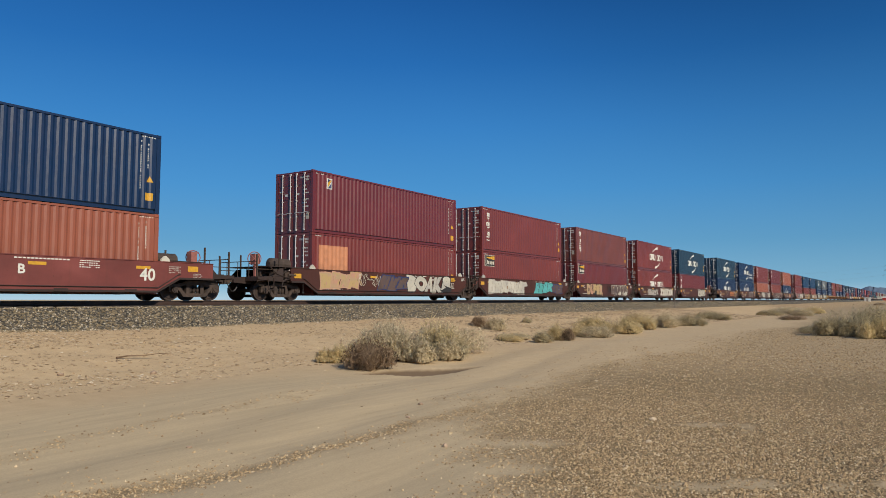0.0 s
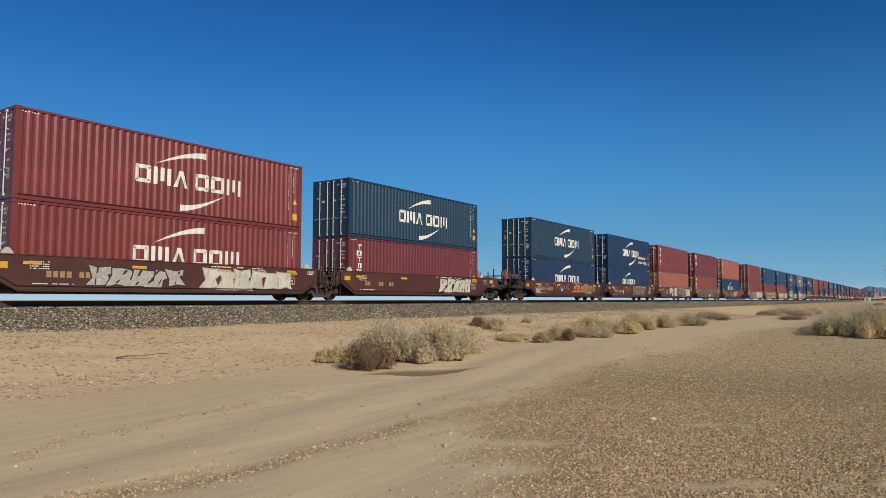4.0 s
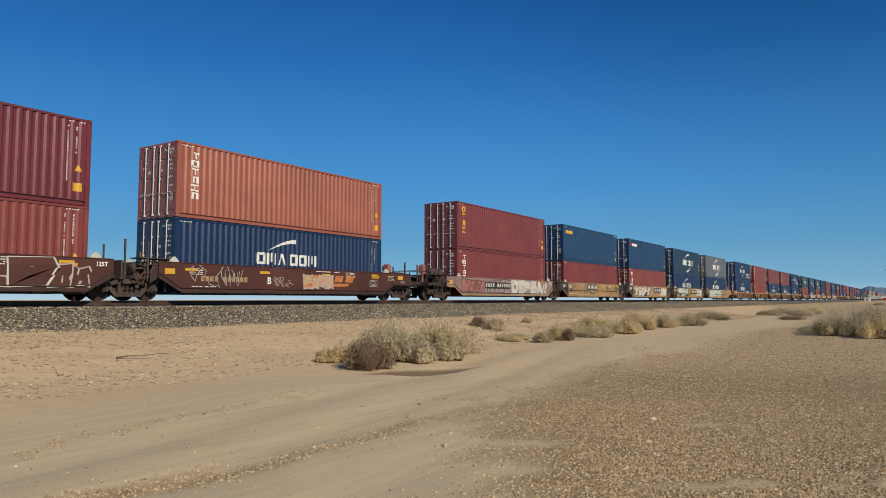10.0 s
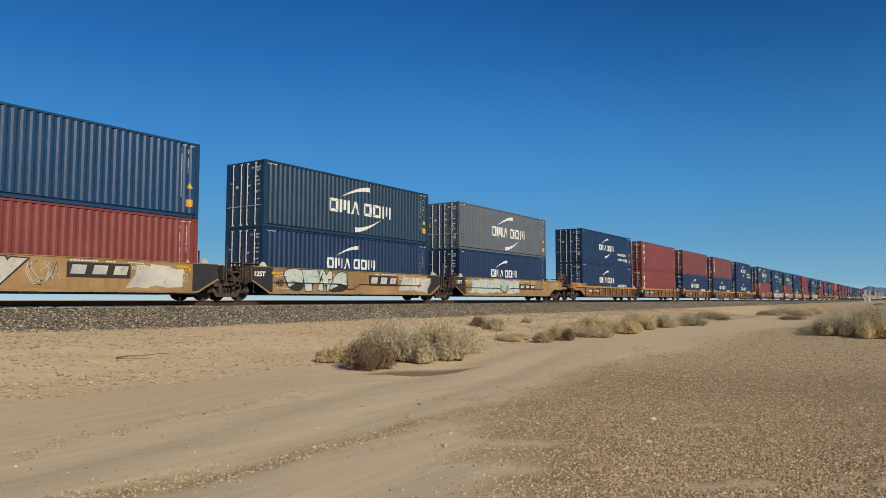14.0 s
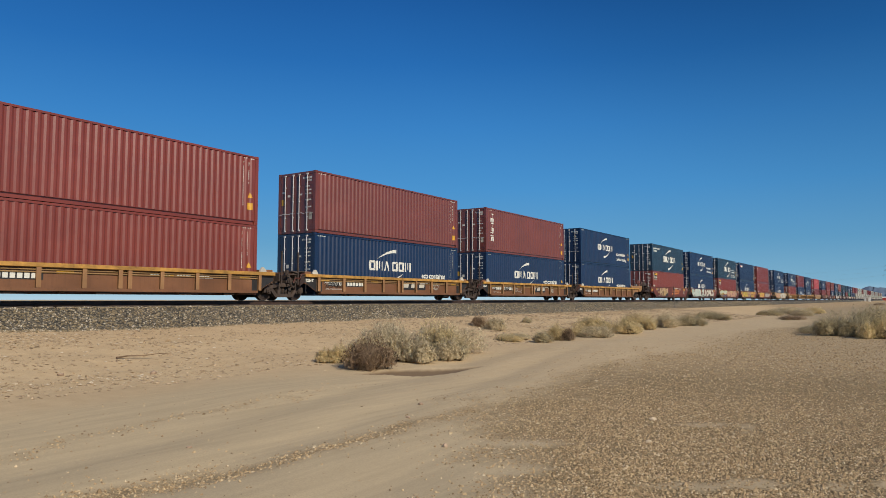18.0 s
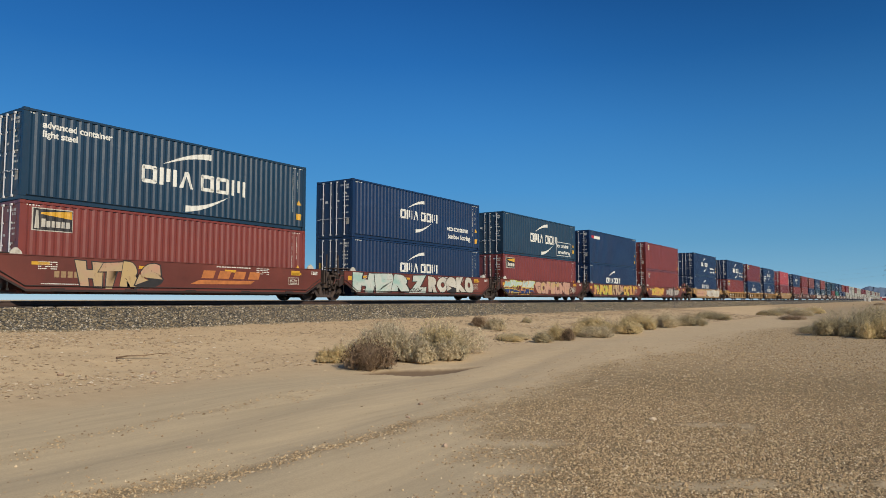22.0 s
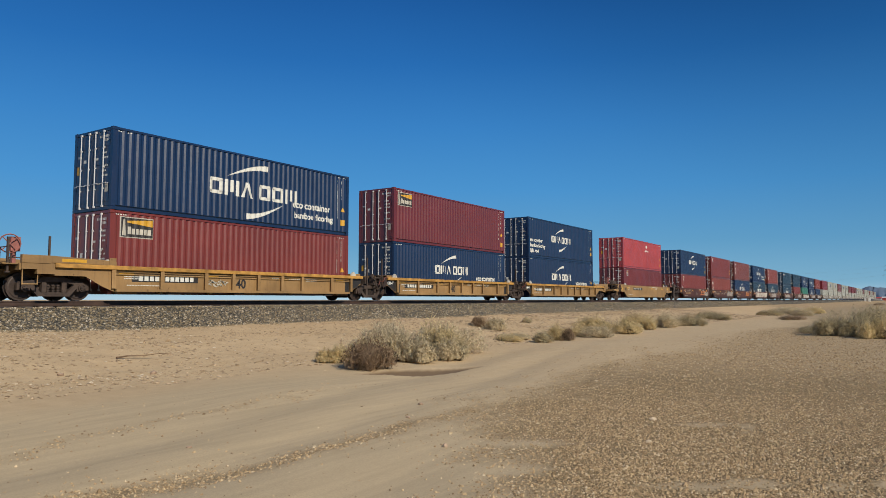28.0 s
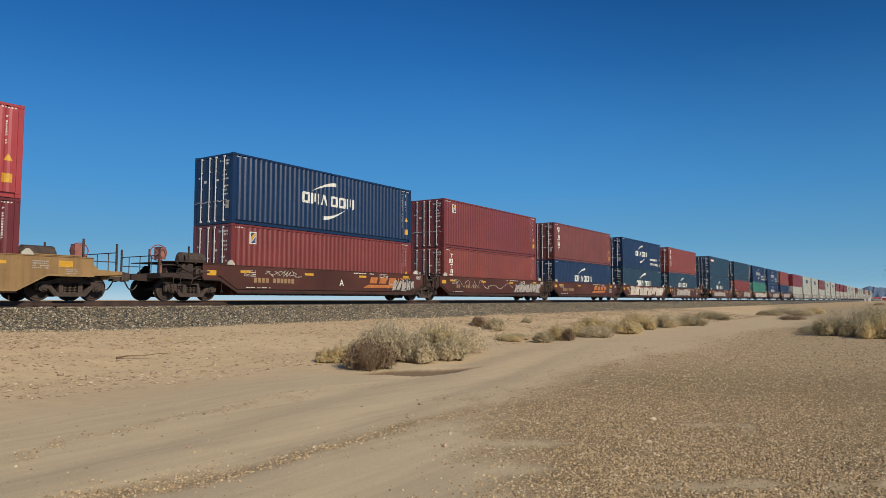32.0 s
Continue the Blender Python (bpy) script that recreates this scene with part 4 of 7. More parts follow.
def brake_pipe_mesh(length):
    bm = bmesh.new()
    sweep(bm, [(-0.8, -1.475, 0.97), (-0.7, -1.475, 0.96), (0.12, -1.475, 0.47), (length - 0.12, -1.475, 0.47), (length + 0.7, -1.475, 0.96), (length + 0.8, -1.475, 0.97)], 0.016, 6)
    return mesh_of("brake_pipe", bm, CARPAINT["grime"])


def rib_mesh(colour):
    bm = bmesh.new()
    prism(bm, [(-0.05, 0.41), (0.05, 0.41), (0.04, 1.05), (-0.04, 1.05)], -1.485, -1.36)
    box(bm, -0.075, 0.075, -1.495, -1.483, 0.42, 1.045)
    return mesh_of("rib", bm, CARPAINT[colour])


def plate_of(mat, x0, x1, z0, z1, y):
    bm = bmesh.new()
    poly(bm, [(x0, z0), (x1, z0), (x1, z1), (x0, z1)])
    for v in bm.verts:
        v.co.y = y
    return flat_mesh("sign", bm, mat)


def side_frame_mesh():
    """An open cast frame: top chord, bottom chord, two columns and a pedestal over each axle box."""
    bm = bmesh.new()
    prism(bm, [(-1.1, 0.5), (-1.05, 0.6), (-0.6, 0.66), (-0.35, 0.76), (0.35, 0.76), (0.6, 0.66), (1.05, 0.6), (1.1, 0.5), (0.6, 0.53), (0.35, 0.6), (-0.35, 0.6), (-0.6, 0.53)], -1.09, -0.93)
    prism(bm, [(-0.84, 0.53), (-0.66, 0.53), (-0.42, 0.27), (0.42, 0.27), (0.66, 0.53), (0.84, 0.53), (0.5, 0.14), (-0.5, 0.14)], -1.085, -0.935)
    for u in (-0.39, 0.27):
        box(bm, u, u + 0.12, -1.095, -0.95, 0.26, 0.62)
    for u in (-1, 1):
        prism(bm, [(u * 1.13, 0.34), (u * 1.13, 0.56), (u * 1.02, 0.56), (u * 1.05, 0.34)], -1.08, -0.94)
        prism(bm, [(u * 0.75, 0.3), (u * 0.7, 0.56), (u * 0.8, 0.56), (u * 0.8, 0.3)], -1.08, -0.94)
    for s in (-1, 1):
        tube(bm, (s * 0.9, -1.13, 0.42), (s * 0.9, -0.92, 0.42), 0.13, 12)
        tube(bm, (s * 0.9, -1.17, 0.42), (s * 0.9, -1.13, 0.42), 0.09, 10)
    box(bm, -0.32, 0.32, -1.09, -1.06, 0.2, 0.26)
    box(bm, -0.30, -0.24, -1.085, -1.06, 0.26, 0.7)
    box(bm, 0.24, 0.30, -1.085, -1.06, 0.26, 0.7)
    return mesh_of("side_frame", bm, M_STEEL)


def spring_mesh():
    bm = bmesh.new()
    for k in range(3):
        x = -0.16 + 0.16 * k
        for j in range(5):
            tube(bm, (x, -1.0, 0.27 + j * 0.05), (x, -1.0, 0.295 + j * 0.05), 0.07, 8)
        tube(bm, (x, -1.0, 0.26), (x, -1.0, 0.52), 0.045, 6)
    return mesh_of("spring_group", bm, M_STEEL)


def wheelset_mesh():
    bm = bmesh.new()
    tube(bm, (0, -1.15, 0), (0, 1.15, 0), 0.075, 10)
    for s in (-1, 1):
        y = s * 0.755
        tube(bm, (0, y - 0.06, 0), (0, y + 0.06, 0), WHEEL_R - 0.004, 28)
        yi = y - s * 0.075
        tube(bm, (0, yi - 0.015, 0), (0, yi + 0.015, 0), WHEEL_R + 0.02, 28)
        tube(bm, (0, y + s * 0.06, 0), (0, y + s * 0.075, 0), WHEEL_R - 0.06, 24, WHEEL_R - 0.09)
        tube(bm, (0, y + s * 0.075, 0), (0, y + s * 0.11, 0), 0.15, 14)
        for k in range(3):
            a = radians(120 * k)
            tube(bm, (0.055 * math.cos(a), s * 1.15, 0.055 * math.sin(a)), (0.055 * math.cos(a), s * 1.19, 0.055 * math.sin(a)), 0.02, 6)
    return mesh_of("wheelset", bm, M_TREAD)


def bolster_mesh():
    bm = bmesh.new()
    box(bm, -0.2, 0.2, -0.93, 0.93, 0.42, 0.66)
    box(bm, -0.12, 0.12, -0.9, 0.9, 0.66, 0.72)
    tube(bm, (0, 0, 0.66), (0, 0, 0.8), 0.3, 14)
    for s in (-1, 1):
        box(bm, s * 0.42 - 0.05, s * 0.42 + 0.05, -0.9, 0.9, 0.36, 0.5)
    return mesh_of("truck", bm, M_STEEL)


def truck(car, x, place, spin):
    t = part("truck", kept("bolster", bolster_mesh), None, car, "dark cast-steel truck", at=pose(x, 0, 0))
    sf = kept("side_frame", side_frame_mesh)
    part("side_frame", sf, None, t)
    part("side_frame", sf, None, t, at=pose(0, 0, 0, 0, 0, 180))
    part("spring_group", kept("spring", spring_mesh), None, t)
    for dx in (-0.9, 0.9):
        w = part("wheelset", kept("wheelset", wheelset_mesh), None, t, at=pose(dx, 0, WHEEL_R))
        if spin:
            WHEELS.append((w, dx, place + x + dx))


def end_platform(car, kind, colour, s, length, seed):
    """The coupler end: deck, coupler, hand rails, brake gear. s: -1 at the front, 1 at the rear."""
    at = pose(0, 0, 0) if s < 0 else pose(length, 0, 0, 0, 0, 180)

    def deck():
        bm = bmesh.new()
        box(bm, -3.35, -0.6, -0.5, 0.5, 0.78, 1.0)
        box(bm, -3.3, -2.9, -1.35, 1.35, 0.82, 0.98)
        for y0 in (-1.4, 1.36):
            prism(bm, [(-3.3, 1.0), (-3.3, 0.88), (-1.9, 0.8), (-1.9, 1.38), (-2.1, 1.38), (-2.5, 1.0)], y0, y0 + 0.04)
        prism(bm, [(-3.9, 0.95), (-3.9, 0.75), (-1.5, 0.6), (-1.5, 1.0), (-2.6, 1.05)], -0.6, -0.5)
        for x in (-2.75, -2.45):
            tube(bm, (x, -1.42, 0.45), (x, -1.42, 0.95), 0.02, 6)
        tube(bm, (-2.75, -1.42, 0.47), (-2.45, -1.42, 0.47), 0.02, 6)
        box(bm, -2.9, -0.6, -1.3, -0.5, 1.0, 1.03)
        box(bm, -2.9, -0.6, 0.5, 1.3, 1.0, 1.03)
        box(bm, -2.7 if s < 0 else -1.85, -0.1, -1.4, 1.4, 1.44, 1.47)
        for x in (-2.6, -1.8, -1.0, -0.3) if s < 0 else (-1.8, -1.0, -0.3):
            box(bm, x, x + 0.05, -1.38, -1.33, 1.38, 1.44)
        return mesh_of("end_platform", bm, CARPAINT["grime" if colour != "ochre" else "ochre"])
    def low_deck():
        bm = bmesh.new()
        box(bm, -3.5, -0.6, -0.5, 0.5, 0.74, 1.0)
        for s2 in (-1, 1):
            y0, y1 = sorted((s2 * 1.45, s2 * 1.33))
            box(bm, -2.9, -1.9, y0, y1, 0.98, 1.17)
            box(bm, -2.45, -1.9, y0 - 0.02, y1 + 0.02, 0.84, 0.98)
            prism(bm, [(-1.9, 0.8), (-0.9, 0.8), (-0.35, 0.5), (0.1, 0.31), (0.1, 1.0), (-1.9, 1.0)], y0 + 0.05, y1 - 0.05)
        box(bm, -3.4, -0.3, -1.33, 1.33, 1.12, 1.15)
        for y0, y1 in ((-1.47, -1.33), (1.33, 1.47)):
            box(bm, -2.9, -2.05, y0, y1, 1.17, 1.42)
            prism(bm, [(-2.05, 1.2), (0.15, 1.2), (0.15, 1.3), (-0.3, 1.36), (-2.05, 1.42)], y0, y1)
            box(bm, -0.12, 0.12, y0 - 0.01, y0 + 0.01, 1.14, 1.44)
        box(bm, -2.95, -2.9, -1.4, 1.4, 0.95, 1.15)
        box(bm, -3.5, -3.4, -1.1, 1.1, 0.85, 1.05)
        tube(bm, (-2.85, -1.4, 0.5), (-2.85, -1.4, 1.0), 0.02, 6)
        tube(bm, (-2.4, -1.4, 0.5), (-2.4, -1.4, 1.0), 0.02, 6)
        tube(bm, (-2.85, -1.4, 0.52), (-2.4, -1.4, 0.52), 0.02, 6)
        return mesh_of("end_platform", bm, CARPAINT["worn" if colour == "rusty" else colour])
    if kind == "rib":
        p = part("end_platform", kept(("low_deck", colour), low_deck), None, car, at=at)
        part("yellow_patch", kept("ypatch", lambda: plate_of(M_YELLOW, -1.7, -0.9, 1.24, 1.34, -1.4745)), None, p, "yellow safety patch")
    else:
        p = part("end_platform", kept(("deck", colour, s), deck), None, car, at=at)

    def coupler():
        bm = bmesh.new()
        box(bm, -3.75, -3.3, -0.1, 0.1, 0.78, 0.96)
        prism(bm, [(-4.05, 0.7), (-3.75, 0.7), (-3.75, 1.02), (-4.05, 1.02)], -0.2, 0.12)
        tube(bm, (-4.0, -0.2, 0.68), (-4.0, -0.2, 1.04), 0.07, 8)
        return mesh_of("coupler", bm, M_STEEL)
    part("coupler", kept("coupler", coupler), None, p, "dark knuckle coupler")

    def hose():
        bm = bmesh.new()
        pts = [Vector((-3.4 - 0.08 * i, -0.35, 0.8 - 0.42 * math.sin(i * 0.38))) for i in range(9)]
        sweep(bm, pts, 0.025, 6)
        return mesh_of("brake_hose", bm, M_BLACK)
    part("brake_hose", kept("hose", hose), None, p, "black rubber hose")

    def post():
        bm = bmesh.new()
        box(bm, -0.028, 0.028, -0.028, 0.028, 0.9, 1.95)
        box(bm, -0.06, 0.06, -0.05, 0.05, 0.86, 0.9)
        return mesh_of("guide_post", bm, M_STEEL)
    for x, y in ((-3.2, -1.2), (-3.2, 1.2), (-2.0, -1.25), (-2.0, 1.25)):
        part("guide_post", kept("gpost", post), None, p, at=pose(x, y, 0 if x < -3 else 0.1))

    def rail_of(a, b):
        bm = bmesh.new()
        tube(bm, a, b, 0.018, 6)
        return mesh_of("handrail", bm, M_STEEL)
    for y in (-1.25, 1.25):
        part("handrail", kept(("side_rail", y), lambda: rail_of((-3.2, y, 1.32), (-2.0, y, 1.32))), None, p)
    part("handrail", kept("end_rail", lambda: rail_of((-3.2, -1.2, 1.65), (-3.2, 1.2, 1.65))), None, p)
    for y in (-0.7, 0.0, 0.7):
        part("handrail_post", kept(("end_post", y), lambda: rail_of((-3.2, y, 0.95), (-3.2, y, 1.64))), None, p)

    def tank():
        bm = bmesh.new()
        tube(bm, (-1.9, -0.55, 1.6), (-0.9, -0.55, 1.6), 0.27, 14)
        tube(bm, (-2.0, -0.55, 1.6), (-1.9, -0.55, 1.6), 0.12, 14, 0.27)
        tube(bm, (-0.9, -0.55, 1.6), (-0.8, -0.55, 1.6), 0.27, 14, 0.12)
        box(bm, -2.6, -2.1, -0.75, -0.35, 1.03, 1.5)
        box(bm, -1.7, -1.6, -0.7, -0.4, 1.03, 1.4)
        box(bm, -1.2, -1.1, -0.7, -0.4, 1.03, 1.4)
        tube(bm, (-2.5, -0.9, 1.2), (-1.0, -0.9, 1.2), 0.04, 6)
        return mesh_of("air_reservoir", bm, M_STEEL)
    if kind == "smooth":
        part("air_reservoir", kept("tank", tank), None, p, "dark air reservoir and valve gear")

    def brake_wheel():
        bm = bmesh.new()
        ring(bm, (-2.95, -0.75, 1.78), (0.4, 1, 0), 0.29, 0.02)
        for k in range(4):
            a = radians(45 + 90 * k)
            m = Vector((0.4, 1, 0)).to_track_quat("Z", "Y").to_matrix()
            tube(bm, (-2.95, -0.75, 1.78), Vector((-2.95, -0.75, 1.78)) + m @ Vector((0.27 * math.cos(a), 0.27 * math.sin(a), 0)), 0.015, 5)
        return mesh_of("brake_wheel", bm, M_RUSTRED)

    def brake_box():
        bm = bmesh.new()
        box(bm, -2.9, -2.62, -0.72, -0.42, 1.55, 2.0)
        box(bm, -2.8, -2.7, -0.62, -0.52, 1.0, 1.55)
        return mesh_of("brake_housing", bm, M_RUSTRED)
    def side_gear():
        bm = bmesh.new()
        box(bm, -2.35, -1.95, -1.34, -1.0, 0.98, 1.22)
        box(bm, -1.75, -1.5, -1.36, -1.05, 0.9, 1.3)
        box(bm, -1.3, -1.08, -1.36, -1.1, 0.86, 1.16)
        box(bm, -2.7, -1.05, -1.3, -1.24, 0.8, 0.88)
        tube(bm, (-2.2, -1.2, 1.22), (-2.2, -1.2, 1.4), 0.1, 10)
        tube(bm, (-1.62, -1.4, 1.1), (-1.2, -1.4, 1.1), 0.07, 10)
        return mesh_of("valve_gear", bm, M_STEEL)

    def side_pipes(k):
        bm = bmesh.new()
        sweep(bm, [[(-2.9, -1.38, 0.9), (-2.5, -1.38, 1.05), (-2.1, -1.4, 1.05), (-1.7, -1.4, 1.28), (-1.06, -1.4, 1.28)], [(-2.6, -1.41, 1.38), (-2.3, -1.41, 1.15), (-1.8, -1.41, 1.0), (-1.4, -1.41, 1.02), (-1.06, -1.41, 0.9)],
                   [(-2.0, -1.42, 0.6), (-1.9, -1.42, 0.85), (-1.5, -1.42, 0.95), (-1.1, -1.42, 1.16)]][k], 0.022, 6)
        return mesh_of("gear_pipe", bm, CARPAINT["grime"])

    def small_plate():
        return plate_of(M_FAINT, -2.3, -2.05, 1.03, 1.17, -1.343)
    if kind == "smooth" and s < 0:
        part("valve_gear", kept("sidegear", side_gear), None, p, "grimy valves and brackets")
        for k in range(3):
            part("gear_pipe", kept(("gpipe", k), lambda: side_pipes(k)), None, p)
        part("gear_plate", kept("gplate", small_plate), None, p, "small pale plate")

    def stirrup():
        bm = bmesh.new()
        sweep(bm, [(-3.0, -1.42, 1.0), (-3.0, -1.42, 0.46), (-2.62, -1.42, 0.46), (-2.62, -1.42, 1.0)], 0.02, 6)
        return mesh_of("stirrup_step", bm, M_STEEL)
    if kind == "smooth" and s > 0:
        part("stirrup_step", kept("stirrup", stirrup), None, p, "dark stirrup step")
    part("brake_wheel", kept("bwheel", brake_wheel), None, p, "thin red-brown hand-brake wheel")
    part("brake_housing", kept("bbox", brake_box), None, p, "red hand-brake gear box")


def joint_end(car, kind, s, length):
    """The end shared with the next unit: bulkhead, drawbar, walkway, guide posts and pipes."""
    at = pose(0, 0, 0) if s < 0 else pose(length, 0, 0, 0, 0, 180)
    top = 1.40 if kind == "smooth" else 1.15

    def end():
        bm = bmesh.new()
        box(bm, -1.62, -0.5, -0.4, 0.4, 0.72, 1.05)
        box(bm, -1.18, -1.12, -1.35, 1.35, 0.82, top)
        for y in (-1.3, -0.9, 0.9, 1.3):
            box(bm, -1.3, -1.18, y - 0.03, y + 0.03, 0.85, top - 0.05)
        for z in (0.95, 1.1, 1.25):
            tube(bm, (-1.32, -1.3, z), (-1.32, -0.85, z), 0.018, 5)
        tube(bm, (-1.55, -0.7, 0.95), (-1.2, -0.7, 1.3), 0.04, 6)
        tube(bm, (-1.6, -0.95, 0.85), (-1.25, -0.95, 1.0), 0.05, 6)
        return mesh_of("joint_end", bm, M_STEEL)
    j = part("joint_end", kept(("joint", kind), end), None, car, "dark end bulkhead with drawbar", at=at)

    def walk_plate():
        bm = bmesh.new()
        box(bm, -1.45, -0.1, -1.3, -0.7, top + 0.1, top + 0.14)
        for x in (-1.4, -0.9, -0.4):
            box(bm, x, x + 0.05, -1.25, -1.2, top - 0.1, top + 0.1)
        tube(bm, (-1.45, -1.34, top + 0.12), (-0.1, -1.34, top + 0.12), 0.022, 6)
        return mesh_of("walkway", bm, M_STEEL)
    part("walkway", kept(("walkp", kind), walk_plate), None, j, "dark grating walkway")

    def guide_post():
        bm = bmesh.new()
        box(bm, -1.25, -1.195, -1.43, -1.38, 0.7, 2.1)
        box(bm, -1.26, -1.185, -1.44, -1.37, 2.09, 2.13)
        return mesh_of("guide_post", bm, M_STEEL)
    part("guide_post", kept("jpost", guide_post), None, j, "tall dark guide post")
    part("guide_post", kept("jpost", guide_post), None, j, "tall dark guide post", at=pose(0, 2.81, 0))

    def arm():
        bm = bmesh.new()
        prism(bm, [(-1.5, 0.72), (-1.05, 0.72), (-0.9, 0.95), (-1.5, 0.95)], -1.12, -1.05)
        pts = [(-1.55, 0.9), (-1.4, 1.15), (-1.2, 1.25), (-1.15, 1.0)]
        for p, q in zip(pts, pts[1:]):
            tube(bm, (p[0], -1.2, p[1]), (q[0], -1.2, q[1]), 0.022, 5)
        return mesh_of("brake_lever", bm, M_STEEL)
    part("brake_lever", kept("jarm", arm), None, j)

    def ladder():
        bm = bmesh.new()
        for x in (-1.45, -1.2):
            tube(bm, (x, -1.44, 0.42), (x, -1.44, top + (0.3 if x < -1.3 else 0.05)), 0.02, 6)
        for k in range(4):
            z = 0.45 + 0.28 * k
            tube(bm, (-1.45, -1.44, z), (-1.2, -1.44, z), 0.016, 5)
        return mesh_of("ladder", bm, M_STEEL)
    if s > 0:
        part("ladder", kept(("jladder", kind), ladder), None, j, "brown steel side ladder")

    def gear():
        bm = bmesh.new()
        box(bm, -1.7, -1.3, -1.2, -0.8, 0.78, 0.9)
        box(bm, -1.62, -1.36, -1.16, -0.9, 0.9, 1.12)
        box(bm, -1.75, -1.25, -1.36, -1.28, 1.12, 1.17)
        tube(bm, (-1.75, -1.3, 0.66), (-1.2, -1.3, 0.84), 0.03, 6)
        tube(bm, (-1.7, -1.25, 1.02), (-1.2, -1.36, 1.3), 0.025, 6)
        tube(bm, (-1.55, -1.05, 1.12), (-1.55, -1.05, 1.34), 0.09, 8)
        tube(bm, (-1.68, -1.0, 1.24), (-1.42, -1.0, 1.24), 0.05, 8)
        hose = [(-1.72, 1.1), (-1.68, 0.8), (-1.55, 0.62), (-1.38, 0.62), (-1.3, 0.85)]
        for p, q in zip(hose, hose[1:]):
            tube(bm, (p[0], -1.4, p[1]), (q[0], -1.4, q[1]), 0.024, 6)
        return mesh_of("brake_gear", bm, CARPAINT["grime"] if s > 0 else M_STEEL)
    part("brake_gear", kept(("jgear", s > 0), gear), None, j, "grimy brake cylinder, levers and hose")

    def bracket():
        bm = bmesh.new()
        prism(bm, [(-1.12, 0.62), (-0.82, 0.8), (-0.82, top), (-1.0, top), (-1.06, top - 0.25), (-1.12, top - 0.3)], -1.42, -1.39)
        box(bm, -1.14, -0.8, -1.44, -1.37, top - 0.03, top + 0.02)
        return mesh_of("end_bracket", bm, CARPAINT["grime"])
    part("end_bracket", kept(("jbracket", kind), bracket), None, j, "grimy steel end bracket")

    def reservoir():
        bm = bmesh.new()
        z = top - 0.28
        tube(bm, (-1.5, -1.08, z), (-0.9, -1.08, z), 0.15, 12)
        tube(bm, (-1.56, -1.08, z), (-1.5, -1.08, z), 0.07, 12, 0.15)
        return mesh_of("air_reservoir", bm, M_STEEL)
    if s > 0:
        part("air_reservoir", kept(("jtank", kind), reservoir), None, j, "small dark air reservoir")

    def step_rail():
        bm = bmesh.new()
        sweep(bm, [(-1.52, -1.43, 0.78), (-1.4, -1.43, 0.98), (-1.12, -1.43, 0.98), (-1.0, -1.43, 1.18), (-0.84, -1.43, 1.18)], 0.02, 6)
        return mesh_of("stepped_pipe", bm, CARPAINT["rustred"])
    part("stepped_pipe", kept("jstep", step_rail), None, j, "stepped brown pipe")

    def cross_rod():
        bm = bmesh.new()
        sweep(bm, [(-1.6, -1.36, 1.3), (-1.3, -1.4, 1.22), (-1.05, -1.42, 1.3), (-0.84, -1.43, 1.28)], 0.018, 6)
        return mesh_of("brake_rod", bm, M_STEEL)
    part("brake_rod", kept("jrod", cross_rod), None, j)


def guide_mesh():
    """Pale box guide on the sill at the corner of the well."""
    bm = bmesh.new()
    prism(bm, [(-0.28, 1.42), (0.08, 1.42), (0.06, 1.5), (-0.07, 1.62), (-0.13, 1.62), (-0.26, 1.5)], -1.44, -1.36)
    return mesh_of("corner_guide", bm, M_CREAM)


def strip(bm, pts, w, y):
    """A brush stroke of the width w along pts, in x and z."""
    rows = []
    for i, (x, z) in enumerate(pts):
        p, q = pts[max(0, i - 1)], pts[min(len(pts) - 1, i + 1)]
        dx, dz = q[0] - p[0], q[1] - p[1]
        k = math.hypot(dx, dz) or 1.0
        ox, oz = -dz / k * w / 2, dx / k * w / 2
        rows.append([bm.verts.new((x + sg * ox, y, max(0.4, min(1.385, z + sg * oz)))) for sg in (1, -1)])
    for u, v in zip(rows, rows[1:]):
        bm.faces.new((u[0], u[1], v[1], v[0]))


def sprayed(car, name, bm, fill, edge):
    """One sprayed shape: its rim, its mass and its cuts, in two paints."""
    me = flat_mesh(name, bm, fill)
    me.materials.append(edge)
    part(name, me, None, car)


